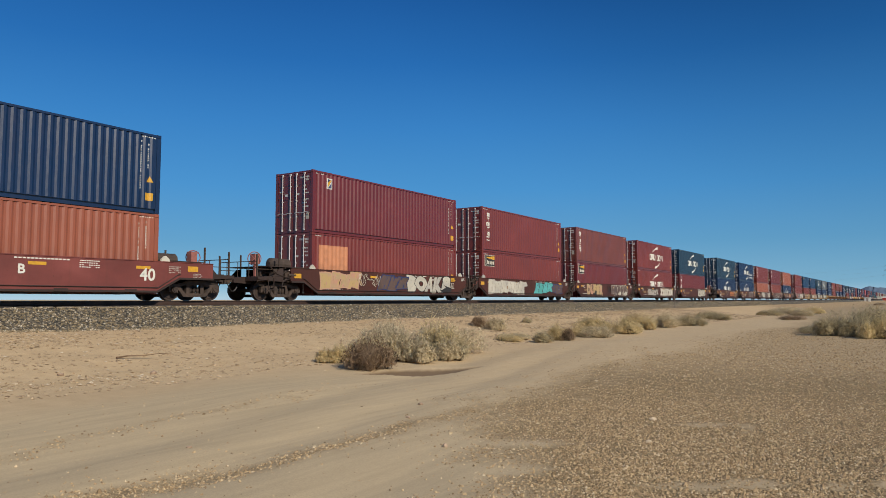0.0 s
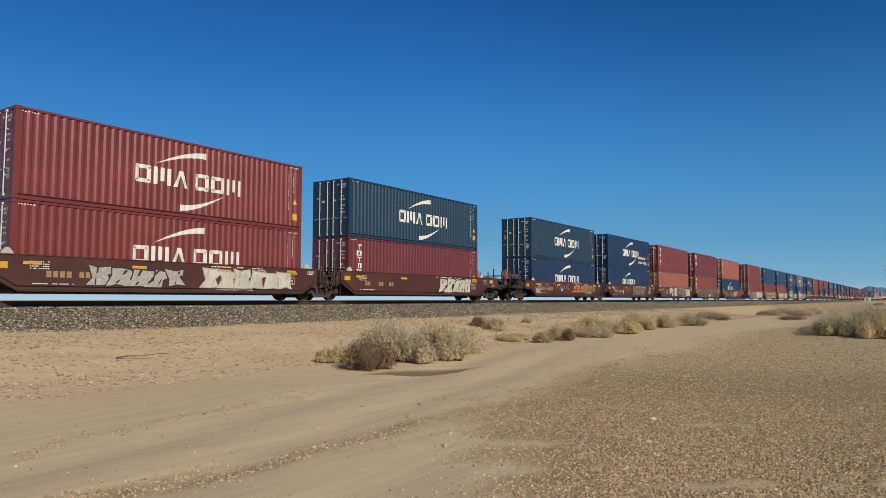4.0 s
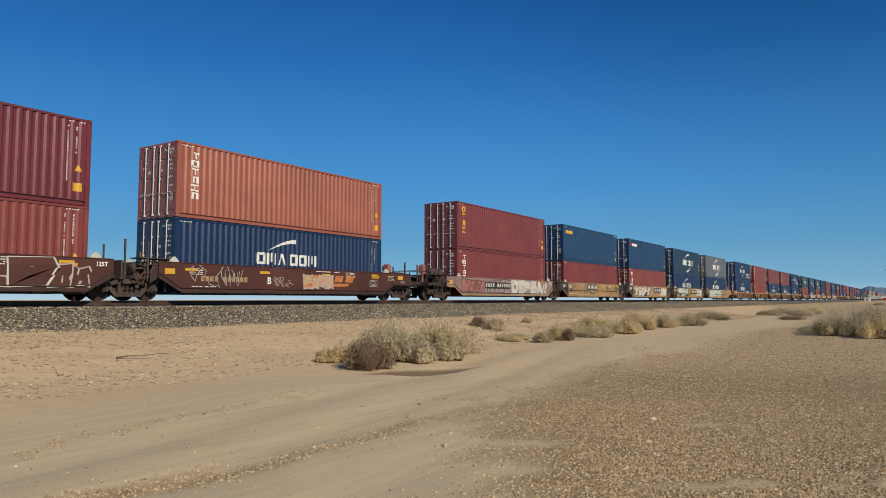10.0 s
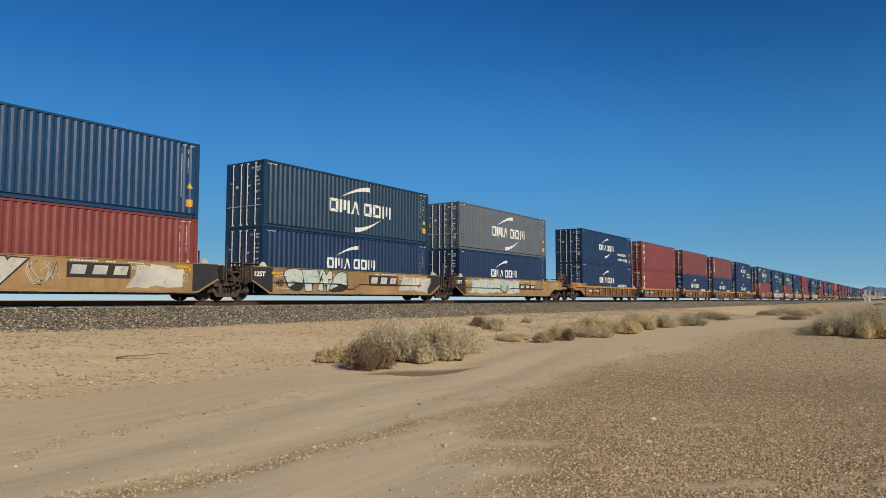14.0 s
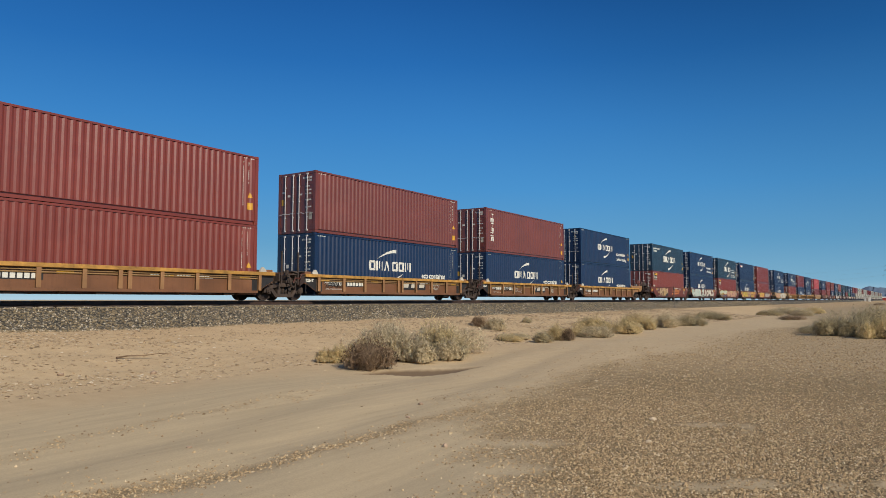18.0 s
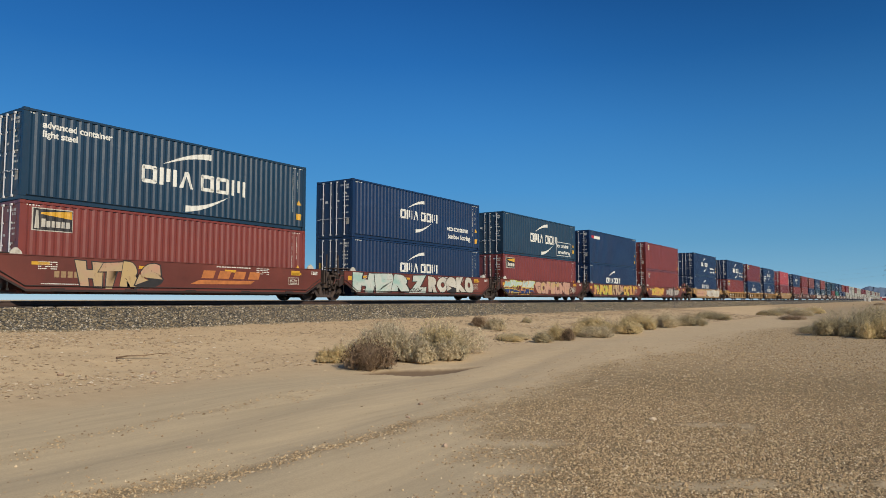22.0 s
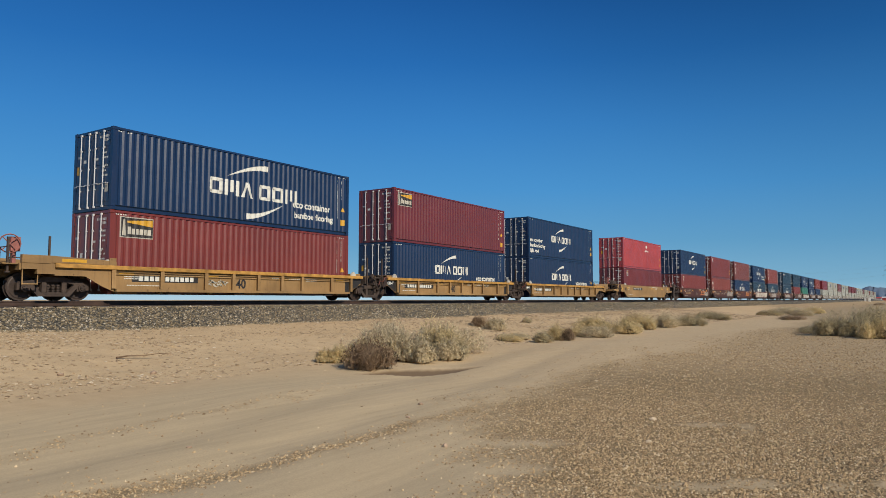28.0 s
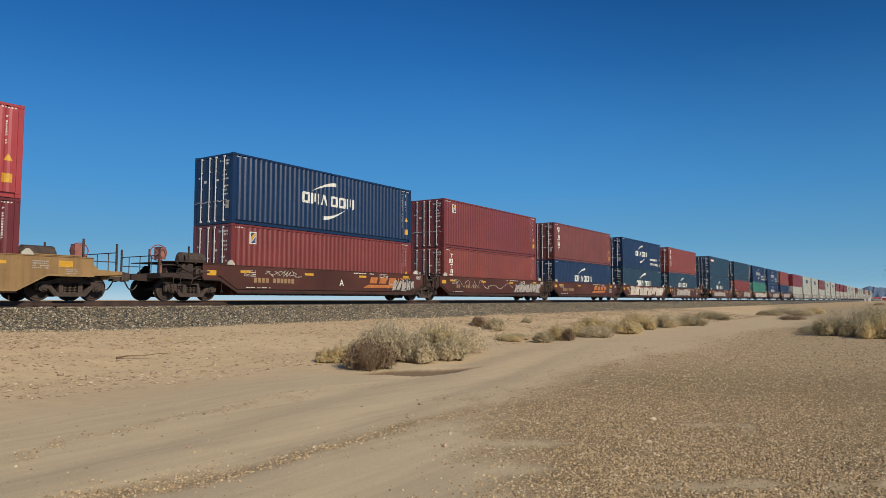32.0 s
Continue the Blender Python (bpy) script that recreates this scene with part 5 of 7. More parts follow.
def graffiti(car, x0, x1, z0, z1, fill, edge, n, seed):
    """A sprayed piece of jagged slanted shards that overlap, each with a rim and a few cuts; none of it is a letter."""
    r = random.Random(seed)
    w = (x1 - x0) / n
    for i in range(n):
        bm = bmesh.new()

        def shape(pts, y, k):
            bm.faces.new([bm.verts.new((x, y, max(0.395, min(1.39, z)))) for x, z in pts]).material_index = k
        cx, slant = x0 + (i + 0.5) * w, r.uniform(-0.1, 0.22)
        hw, top, low = w * r.uniform(0.5, 0.72), z1 - r.uniform(0, 0.14), z0 + r.uniform(0, 0.12)
        mid = (top + low) / 2
        pts = [(cx - hw - slant, low), (cx - hw * 0.1 - slant, low + r.uniform(-0.03, 0.12)), (cx + hw * r.uniform(0.7, 1.0) - slant, low + r.uniform(-0.02, 0.05)),
               (cx + hw * r.uniform(0.35, 0.9), mid + r.uniform(-0.16, 0.1)), (cx + hw + slant, mid + r.uniform(0.1, 0.2)), (cx + hw * r.uniform(0.6, 1.1) + slant, top - r.uniform(0, 0.06)),
               (cx + r.uniform(-0.2, 0.2) * hw + slant, top - r.uniform(-0.02, 0.1)), (cx - hw * r.uniform(0.7, 1.0) + slant, top), (cx - hw * r.uniform(0.4, 0.95), mid + r.uniform(-0.1, 0.16))]
        y = -1.4560 - 0.0012 * i
        shape([(x + 0.05 * (1 if x > cx else -1), z + 0.045 * (1 if z > mid else -1)) for x, z in pts], y, 1)
        shape(pts, y - 0.0006, 0)
        for k in range(2):
            kx, kz, h, b = cx + r.uniform(-0.4, 0.4) * hw, mid + (0.2, -0.18)[k] + r.uniform(-0.06, 0.06), r.uniform(0.05, 0.14), r.uniform(0.03, 0.09)
            shape([(kx - b, kz - h), (kx + b * 0.3, kz - h * 0.8), (kx + b + slant * 0.5, kz + h), (kx - b * 0.2 + slant * 0.4, kz + h * 0.9)], y - 0.0009, 1)
        sprayed(car, "graffiti_shard", bm, fill, edge)


def throw_up(car, word, x0, x1, z0, z1, fill, edge, seed):
    """Fat sprayed letters, each a little tilted and larger or smaller than the next."""
    r = random.Random(seed)
    w = (x1 - x0) / len(word)
    for i, ch in enumerate(word):
        cx, wide, tall = x0 + (i + 0.5) * w, w * r.uniform(1.08, 1.28), (z1 - z0) * r.uniform(0.9, 1.02)
        tilt, y, lift = r.uniform(-0.2, 0.24), -1.4560 - 0.0012 * i, r.uniform(-0.03, 0.03)
        fit = None
        bm = bmesh.new()
        for k, fat, dy in ((0, 0.1, -0.0006), (1, 0.135, 0.0)):
            g = font_bm(ch, 1.0, 0, 0, fat=fat)
            xs, zs = [v.co.x for v in g.verts], [v.co.z for v in g.verts]
            if fit is None:
                fit = (min(xs), max(xs), min(zs), max(zs))
            for v in g.verts:
                u, q = (v.co.x - (fit[0] + fit[1]) / 2) / (fit[1] - fit[0]), (v.co.z - (fit[2] + fit[3]) / 2) / (fit[3] - fit[2])
                bulge = 1 + 0.2 * math.sin(q * 5 + i) - 0.12 * abs(q)
                v.co = Vector((cx + u * wide * bulge + tilt * q, y + dy, max(0.395, min(1.39, (z0 + z1) / 2 + lift + q * tall + 0.05 * u * (1 if i % 2 else -1)))))
            for f in g.faces:
                f.material_index = k
            me = bpy.data.meshes.new("tmp")
            g.to_mesh(me)
            g.free()
            bm.from_mesh(me)
            bpy.data.meshes.remove(me)
        sprayed(car, "graffiti_letter", bm, fill, edge)


def scribble(car, x0, x1, z, amp, mat, seed, y=-1.4545):
    """A thin sprayed line that wanders up and down."""
    r = random.Random(seed)
    pts, n = [], 46
    for i in range(n):
        u = i / (n - 1)
        pts.append((x0 + (x1 - x0) * u + 0.12 * math.sin(i * 1.7), z + amp * math.sin(i * (0.8 + 0.3 * math.sin(seed + u * 5))) + r.uniform(-0.04, 0.04)))
    bm = bmesh.new()
    strip(bm, pts, 0.028, y - 0.009)
    part("sprayed_line", flat_mesh("sprayed_line", bm, mat), None, car, "thin sprayed line")


CAR_WORDS = {"mauve": "mauve-sprayed", "brown": "brown-painted", "dullred": "dull red", "ochre": "ochre-yellow", "rusty": "rust-stained yellow", "rustred": "red-oxide", "ash": "grey-tan"}


def well_car(kind, colour, place, first, last, seed, length=L, tags=(), spin=True):
    """One well of a double-stack car, origin at the load's front end on the rail head."""
    extra = {"smooth": "with smooth sides", "rib": "with ribbed sides"}[kind]
    note = ", covered in graffiti" if tags else ", with faded stencils"
    car = tagged(new("well_car"), "%s double-stack well car %s%s" % (CAR_WORDS[colour], extra, note), "rail car", "well cars of the train")
    ends = (1.5 if first and kind == "smooth" else 1.9 if first else 0.8, 2.25 if last and kind == "smooth" else 1.9 if last else 0.8)
    sill = kept(("sill", kind, colour, length, ends), lambda: sill_mesh(kind, colour, length, ends))
    part("side_sill", sill, None, car)
    far = kept(("sill", kind, colour, length, ends[::-1]), lambda: sill_mesh(kind, colour, length, ends[::-1]))
    part("side_sill", far, None, car, at=pose(length, 0, 0, 0, 0, 180))
    if kind == "smooth":
        chord = kept(("chord", length, ends, colour in ("ochre", "mauve")), lambda: chord_mesh(length, ends, "tan" if colour in ("ochre", "mauve") else "grime"))
        part("bottom_chord", chord, None, car, "grimy bottom flange")
        if colour != "ochre":
            part("brake_pipe", kept(("bpipe", length), lambda: brake_pipe_mesh(length)), None, car, "thin dark pipe along the side")

    def beam(w):
        bm = bmesh.new()
        box(bm, 0, w, -1.36, 1.36, 0.25, 0.31)
        return mesh_of("cross_beam", bm, CARPAINT[colour])

    def bulkhead():
        bm = bmesh.new()
        box(bm, -0.75, -0.35, -1.36, 1.36, 0.75, 1.3)
        return mesh_of("bulkhead", bm, CARPAINT[colour])
    for x in (0.2, length / 2 - 0.4, length - 1.0):
        part("cross_beam", kept(("beam", colour, 0.8), lambda: beam(0.8)), None, car, at=pose(x, 0, 0))
    for i in range(5 if spin else 0):
        part("cross_beam", kept(("beam", colour, 0.12), lambda: beam(0.12)), None, car, at=pose(1.6 + i * (length - 3.6) / 4 + 0.3, 0, 0.002))
    bh = kept(("bulkhead", colour), bulkhead)
    part("bulkhead", bh, None, car)
    part("bulkhead", bh, None, car, at=pose(length + 1.1, 0, 0))

    def jacks():
        bm = bmesh.new()
        for x in (2.2, 5.2, 8.4, 10.4):
            box(bm, x, x + 0.5, -1.4, -1.3, 0.22, 0.3)
        tube(bm, (0.5, -1.2, 0.25), (length - 0.5, -1.2, 0.25), 0.02, 5)
        return mesh_of("underframe_pipe", bm, M_STEEL)
    part("underframe_pipe", kept(("jacks", length), jacks), None, car)
    if kind == "rib":
        rm = kept(("rib", colour), lambda: rib_mesh("worn" if colour == "rusty" else colour))
        for x in (0.05, 1.9, 3.8, 5.1, 6.4, 7.7, 8.9, 10.8, 12.15) if colour == "ochre" else (0.05, 1.75, 3.3, 4.75, 6.0, 6.35, 7.6, 9.1, 10.6, 12.15):
            part("rib", rm, None, car, at=pose(x, 0, 0))

        def pipes(z):
            bm = bmesh.new()
            tube(bm, (0.1, -1.39, z), (length - 0.1, -1.39, z), 0.022, 6)
            return mesh_of("side_pipe", bm, CARPAINT["tan"])
        for z in (0.9, 0.98):
            part("side_pipe", kept(("pipe", z), lambda: pipes(z)), None, car)

        def top():
            bm = bmesh.new()
            box(bm, -ends[0], length + ends[1], -1.50, -1.34, 1.05, 1.19)
            bevel(bm, 0.012)
            return mesh_of("top_rail", bm, M_YRAIL)
        tr = kept(("top", length, ends), top)
        part("top_rail", tr, None, car, "worn yellow top rail")
        part("top_rail", tr, None, car, "worn yellow top rail", at=Matrix.Diagonal((1, -1, 1, 1)))
    if colour == "ochre" and kind == "smooth" and "no pipe" not in tags:
        def side_pipe():
            bm = bmesh.new()
            pts = [(0.4, 0.78), (4.6, 0.78), (5.1, 0.55), (5.5, 0.55), (6.0, 0.8), (length - 1.0, 0.8)]
            for p, q in zip(pts, pts[1:]):
                tube(bm, (p[0], -1.48, p[1]), (q[0], -1.48, q[1]), 0.022, 6)
            return mesh_of("side_pipe", bm, M_STEEL)
        part("side_pipe", kept(("vpipe", length), side_pipe), None, car, "dark brake pipe with a dip")
    gm, zg = kept("guide", guide_mesh), 0 if kind == "smooth" else -0.23
    for x in (-0.05, length + 0.27):
        part("corner_guide", gm, None, car, "pale corner guide", at=pose(x, 0, zg))
        part("corner_guide", gm, None, car, "pale corner guide", at=pose(x - 0.22, 0, zg, 0, 0, 180))
    truck(car, -1.72, place, spin)
    if last:
        truck(car, length + 1.72, place, spin)
    for s, coupled in ((-1, first), (1, last)):
        if coupled:
            end_platform(car, kind, colour, s, length, seed)
        else:
            joint_end(car, kind, s, length)
    y = -1.4545 if kind == "smooth" else -1.3645
    # reflectors and small stencils
    zr = 1.12 if kind == "smooth" else 0.86
    for x in (0.3, 3.9, 7.6, 11.2):
        if x < length - 0.4:
            part("reflector", kept(("refl", kind, x), lambda: plate_of(M_YELLOW, x, x + 0.55, zr, zr + 0.1, y - 0.001)), None, car, "yellow reflective strip")
    xs = -1.3 if first else -0.55
    part("sign", kept(("sign", kind, first), lambda: plate_of(M_YELLOW, xs, xs + 0.42, 0.98, 1.18, -1.4545 if kind == "smooth" else -1.3645)), None, car, "yellow sign plate")

    if colour in ("ochre", "rusty") and length < 13:
        def dark_end(rear):
            bm = bmesh.new()
            t1 = 1.385 if kind == "smooth" else 1.04
            pts = [(-0.79, 0.81), (-0.74, 0.81), (0.16, 0.325), (0.36, 0.325), (0.36, t1), (-0.79, t1)]
            poly(bm, [(length - x, z) for x, z in pts] if rear else pts)
            for v in bm.verts:
                v.co.y = y - 0.0006
            return flat_mesh("end_panel", bm, M_BLACK)
        if not first:
            part("end_panel", kept(("dark_a", kind), lambda: dark_end(False)), None, car, "black-painted end panel")
        if not last:
            part("end_panel", kept(("dark_b", kind), lambda: dark_end(True)), None, car, "black-painted end panel")
        if kind == "rib" or not first:
            def ton_front():
                bm = font_bm("125-T" if kind == "rib" else "125T", 0.2 if kind == "rib" else 0.27, -0.68 if kind == "smooth" else -0.72, 1.02 if kind == "smooth" else 0.84, fat=0.012, squeeze=1.1)
                for v in bm.verts:
                    v.co.y = y - 0.002
                return flat_mesh("lettering", bm, M_WHITE)
            part("lettering", kept(("ton_front", kind), ton_front), None, car, "stencilled load figure")
    if kind == "smooth" and length < 13 and "plain" not in tags:
        def placard():
            bm = bmesh.new()
            for x0, x1, z0, z1 in ((11.0, 11.6, 0.98, 1.0), (11.0, 11.6, 0.68, 0.7), (11.0, 11.02, 0.7, 0.98), (11.58, 11.6, 0.7, 0.98)):
                poly(bm, [(x0, z0), (x1, z0), (x1, z1), (x0, z1)])
            for k in range(4):
                bars(bm, 11.08, 11.52, 0.74 + k * 0.06, 0.03, 7, k)
            for v in bm.verts:
                v.co.y = y - 0.001
            return flat_mesh("placard", bm, M_CREAM)
        tagged(part("placard", kept("placard", placard), None, car, "small white framed placard"), kind="stuff")
        part("sign", kept("sign_rear", lambda: plate_of(M_YELLOW, 11.15, 11.65, 1.1, 1.3, y - 0.001)), None, car, "yellow sign plate")
        if not last and colour != "ochre":
            def ton():
                bm = font_bm("125T", 0.2, 12.36, 1.16, fat=0.008)
                for v in bm.verts:
                    v.co.y = y - 0.002
                return flat_mesh("lettering", bm, M_WHITE)
            part("lettering", kept("ton", ton), None, car, "stencilled 125T")

    if last and kind == "smooth" and length < 13:
        def rear_notes():
            bm = bmesh.new()
            for k in range(4):
                bars(bm, 12.5, 13.0, 1.22 - k * 0.07, 0.035, 9, seed + k)
                bars(bm, 13.55, 13.95, 0.98 - k * 0.06, 0.03, 7, seed + k + 5)
            for v in bm.verts:
                v.co.y = y - 0.002
            return flat_mesh("stencil", bm, M_FAINT)
        tagged(part("stencil", kept(("rear_notes", seed % 2), rear_notes), None, car, "small pale stencilled lines"), kind="stuff")
        part("sign", kept("sign_end", lambda: plate_of(M_YELLOW, 13.3, 13.75, 1.08, 1.28, y - 0.002)), None, car, "yellow sign plate")

    def stencils():
        bm = bmesh.new()
        x0, z0 = (1.05, 0.7) if kind == "rib" else (1.0, 0.74)
        bars(bm, x0, x0 + 0.85, z0, 0.2, 4, seed)
        bars(bm, x0 + 1.05, x0 + 2.3, z0, 0.2, 6, seed)
        for v in bm.verts:
            v.co.y = y - 0.001
        return flat_mesh("car_number", bm, M_DULLGOLD if kind == "smooth" else M_WHITE)

    def small():
        bm = bmesh.new()
        up = 0.0 if kind == "smooth" else -0.38
        for k in range(4 if kind == "smooth" else 2):
            bars(bm, 0.5, 1.1, 1.2 + up - k * 0.07, 0.03, 11, seed + k)
            bars(bm, 9.2, 9.9, 1.3 + up - k * 0.07, 0.03, 9, seed + k)
        bars(bm, 0.6, 1.9, 0.52, 0.03, 22, seed)
        bars(bm, 7.2, 8.9, 1.3 + up, 0.04, 14, seed)
        for v in bm.verts:
            v.co.y = y - 0.001
        return flat_mesh("stencils", bm, M_WHITE)
    if kind == "rib":
        part("number_panel", kept("npanel", lambda: plate_of(M_BLACK, 0.78, 3.5, 0.66, 0.93, y - 0.0005)), None, car, "black number panel")
    if "plain" not in tags:
        tagged(part("car_number", kept(("num", kind, seed % 3), stencils), None, car, "faded stencilled bars"), kind="stuff")
    tagged(part("stencil", kept(("small", kind, seed % 3), small), None, car, "small white stencilled lines"), kind="stuff")
    for tg in tags:
        if tg[0] == "spray":
            graffiti(car, *tg[1:])
        elif tg[0] == "throw":
            throw_up(car, *tg[1:])
        elif tg[0] == "words":
            bm = font_bm(tg[1], tg[4], tg[2], tg[3], fat=0.012)
            for v in bm.verts:
                v.co.y = y - 0.006
            part("lettering", flat_mesh("lettering", bm, tg[5]), None, car, "stencilled " + tg[1])
        elif tg[0] == "scribble":
            scribble(car, *tg[1:], y=y)
        elif tg[0] == "panel":
            part("logo_panel", plate_of(tg[5], *tg[1:5], y - 0.022), None, car, "dark number panel with pale bars")
            bm = bmesh.new()
            if tg[4] - tg[3] > 0.3:
                cells = 3 if tg[2] - tg[1] < 2.6 else 11
                q = (tg[2] - tg[1]) / cells
                for i in range(cells):
                    if cells > 3 and i == 4:
                        continue
                    poly(bm, [(tg[1] + q * (i + 0.14), tg[3] + 0.1), (tg[1] + q * (i + 0.8), tg[3] + 0.1), (tg[1] + q * (i + 0.9), tg[4] - 0.08), (tg[1] + q * (i + 0.24), tg[4] - 0.08)])
            else:
                bars(bm, tg[1] + 0.12, tg[2] - 0.1, tg[3] + 0.06, tg[4] - tg[3] - 0.12, max(4, int((tg[2] - tg[1]) / 0.3)), 7)
            for v in bm.verts:
                v.co.y = y - 0.0235
            tagged(part("number_stencil", flat_mesh("number_stencil", bm, M_CREAM), None, car, "pale bars"), kind="stuff")
        elif tg[0] == "swoosh":
            bm = bmesh.new()
            for i in range(4):
                x = tg[1] + 0.75 * i
                poly(bm, [(x, 0.86), (x + 0.55, 0.86), (x + 0.66, 1.16), (x + 0.11, 1.16)])
            poly(bm, [(tg[1] - 0.5, 0.62), (tg[1] + 2.4, 0.66), (tg[1] + 2.6, 0.8), (tg[1] - 0.1, 0.78)])
            for v in bm.verts:
                v.co.y = y - 0.003
            part("road_mark", flat_mesh("road_mark", bm, M_ORANGEMARK), None, car, "orange slanted blocks over a wedge")
    return car


# ---- the train ----
MOVERS = []                      # thing, place along the train at the start, height over the rail
LOW = 0.235                      # floor of the lower box over the rail
G = "spray"
DARK = M_BLACK
SEEN = [0]


def car_string(whole, kind, units):
    """A well car of one or more units that share trucks. whole: whether its front end is there too."""
    for i, (place, up, down, colour, tags) in enumerate(units):
        k = SEEN[0]
        SEEN[0] += 1
        car = well_car(kind, colour, place, whole and i == 0, i == len(units) - 1, k, tags=tags)
        MOVERS.append((car, place, 0.0))
        MOVERS.append((container(down[0], down[1], "in a well car", k * 2 + 1), place, LOW))
        MOVERS.append((container(up[0], up[1], "stacked on top", k * 2), place, LOW + H + 0.015))


# each unit: place along the train, upper box, lower box, the car's colour and the marks on its side
car_string(False, "smooth", [
    (3.04, ("navy", "none"), ("orange", "none"), "dullred", (("words", "40", 11.35, 0.72, 0.6, M_WHITE), ("words", "B", 7.3, 0.85, 0.4, M_WHITE), "plain")),
])
car_string(True, "smooth", [
    (23.08, ("maroon", "badge"), ("red", "patch"), "brown", ((G, 0.4, 3.0, 0.5, 1.38, M_TAN, M_SALMON, 4, 1), ("scribble", 3.0, 4.6, 1.0, 0.3, M_CREAM, 1), (G, 4.8, 6.9, 0.5, 1.3, M_SOOT, M_BLUEMARK, 3, 2), ("throw", "BOAKS", 7.0, 11.2, 0.42, 1.36, M_CREAM, DARK, 3))),
    (38.37, ("red", "upright"), ("red", "plaque"), "brown", ((G, 0.4, 5.5, 0.42, 1.38, M_CREAM, M_FAINT, 6, 4), (G, 7.15, 9.9, 0.45, 1.32, M_TEAL, DARK, 4, 6), (G, 10.0, 11.8, 0.45, 1.3, M_SOOT, M_BLUEMARK, 3, 5))),
    (53.66, ("rust", "upright"), ("maroon", "plaque"), "brown", (("throw", "DUSER", 1.6, 5.2, 0.42, 1.36, M_TAN, DARK, 6), ("scribble", 6.2, 7.2, 0.9, 0.3, M_BLACK, 3), ("throw", "NRSNS", 7.4, 11.4, 0.45, 1.36, M_SOOT, M_CREAM, 7),)),
    (69.12, ("red", "line"), ("red", "line"), "brown", ((G, 2.4, 6.0, 0.45, 1.2, M_FAINT, DARK, 5, 8), (G, 6.8, 11.4, 0.42, 1.25, M_CREAM, M_FAINT, 6, 9))),
    (84.52, ("steel", "line"), ("maroon", "upright"), "brown", ((G, 7.6, 11.0, 0.42, 1.3, M_CREAM, DARK, 5, 10),)),
])
car_string(True, "smooth", [
    (104.31, ("steel", "line"), ("navy", "line"), "brown", (("swoosh", 7.0), ("scribble", 0.15, 0.9, 0.72, 0.18, M_WHITE, 11), ("scribble", 0.25, 0.95, 0.66, 0.15, M_WHITE, 4), ("words", "A", 4.6, 0.7, 0.4, M_WHITE), ("scribble", 1.9, 6.2, 1.05, 0.25, M_FAINT, 3), (G, 9.4, 11.0, 0.5, 1.2, CARPAINT["brown"], M_TAN, 6, 12))),
    (119.75, ("navy", "line_note"), ("navy", "small"), "brown", (("scribble", 0.6, 5.4, 0.95, 0.25, M_TAN, 8), ("words", "E", 3.2, 0.62, 0.42, M_WHITE), (G, 6.2, 9.8, 0.42, 1.36, M_SOOT, M_FAINT, 4, 13), ("scribble", 10.6, 11.6, 0.75, 0.12, M_TAN, 5))),
    (135.1, ("red", "upright"), ("orange", "none"), "brown", (("throw", "S2E", 3.2, 6.1, 0.42, 1.36, M_CREAM, DARK, 14), ("throw", "5VOH", 6.2, 9.9, 0.42, 1.36, M_SOOT, M_CREAM, 15), (G, 10.0, 11.9, 0.42, 1.36, M_CREAM, DARK, 2, 21), ("scribble", 1.9, 2.6, 0.9, 0.3, M_CREAM, 5),)),
    (150.6, ("maroon", "upright_low"), ("brick", "upright"), "brown", (("throw", "VLNZSYLE", 0.9, 10.9, 0.42, 1.34, CARPAINT["brown"], M_CREAM, 16), ("words", "C", 4.1, 0.68, 0.36, M_WHITE), (G, 10.9, 12.2, 0.42, 1.25, CARPAINT["brown"], M_FAINT, 2, 18),)),
    (166.1, ("orange", "upright"), ("navy", "small"), "brown", (("swoosh", 6.9), ("words", "B", 4.3, 0.7, 0.4, M_WHITE), (G, 6.5, 8.3, 0.5, 1.2, M_TAN, M_FAINT, 4, 18), ("scribble", 0.5, 2.9, 0.95, 0.4, M_FAINT, 2), ("scribble", 4.7, 5.7, 0.8, 0.2, M_FAINT, 6))),
])
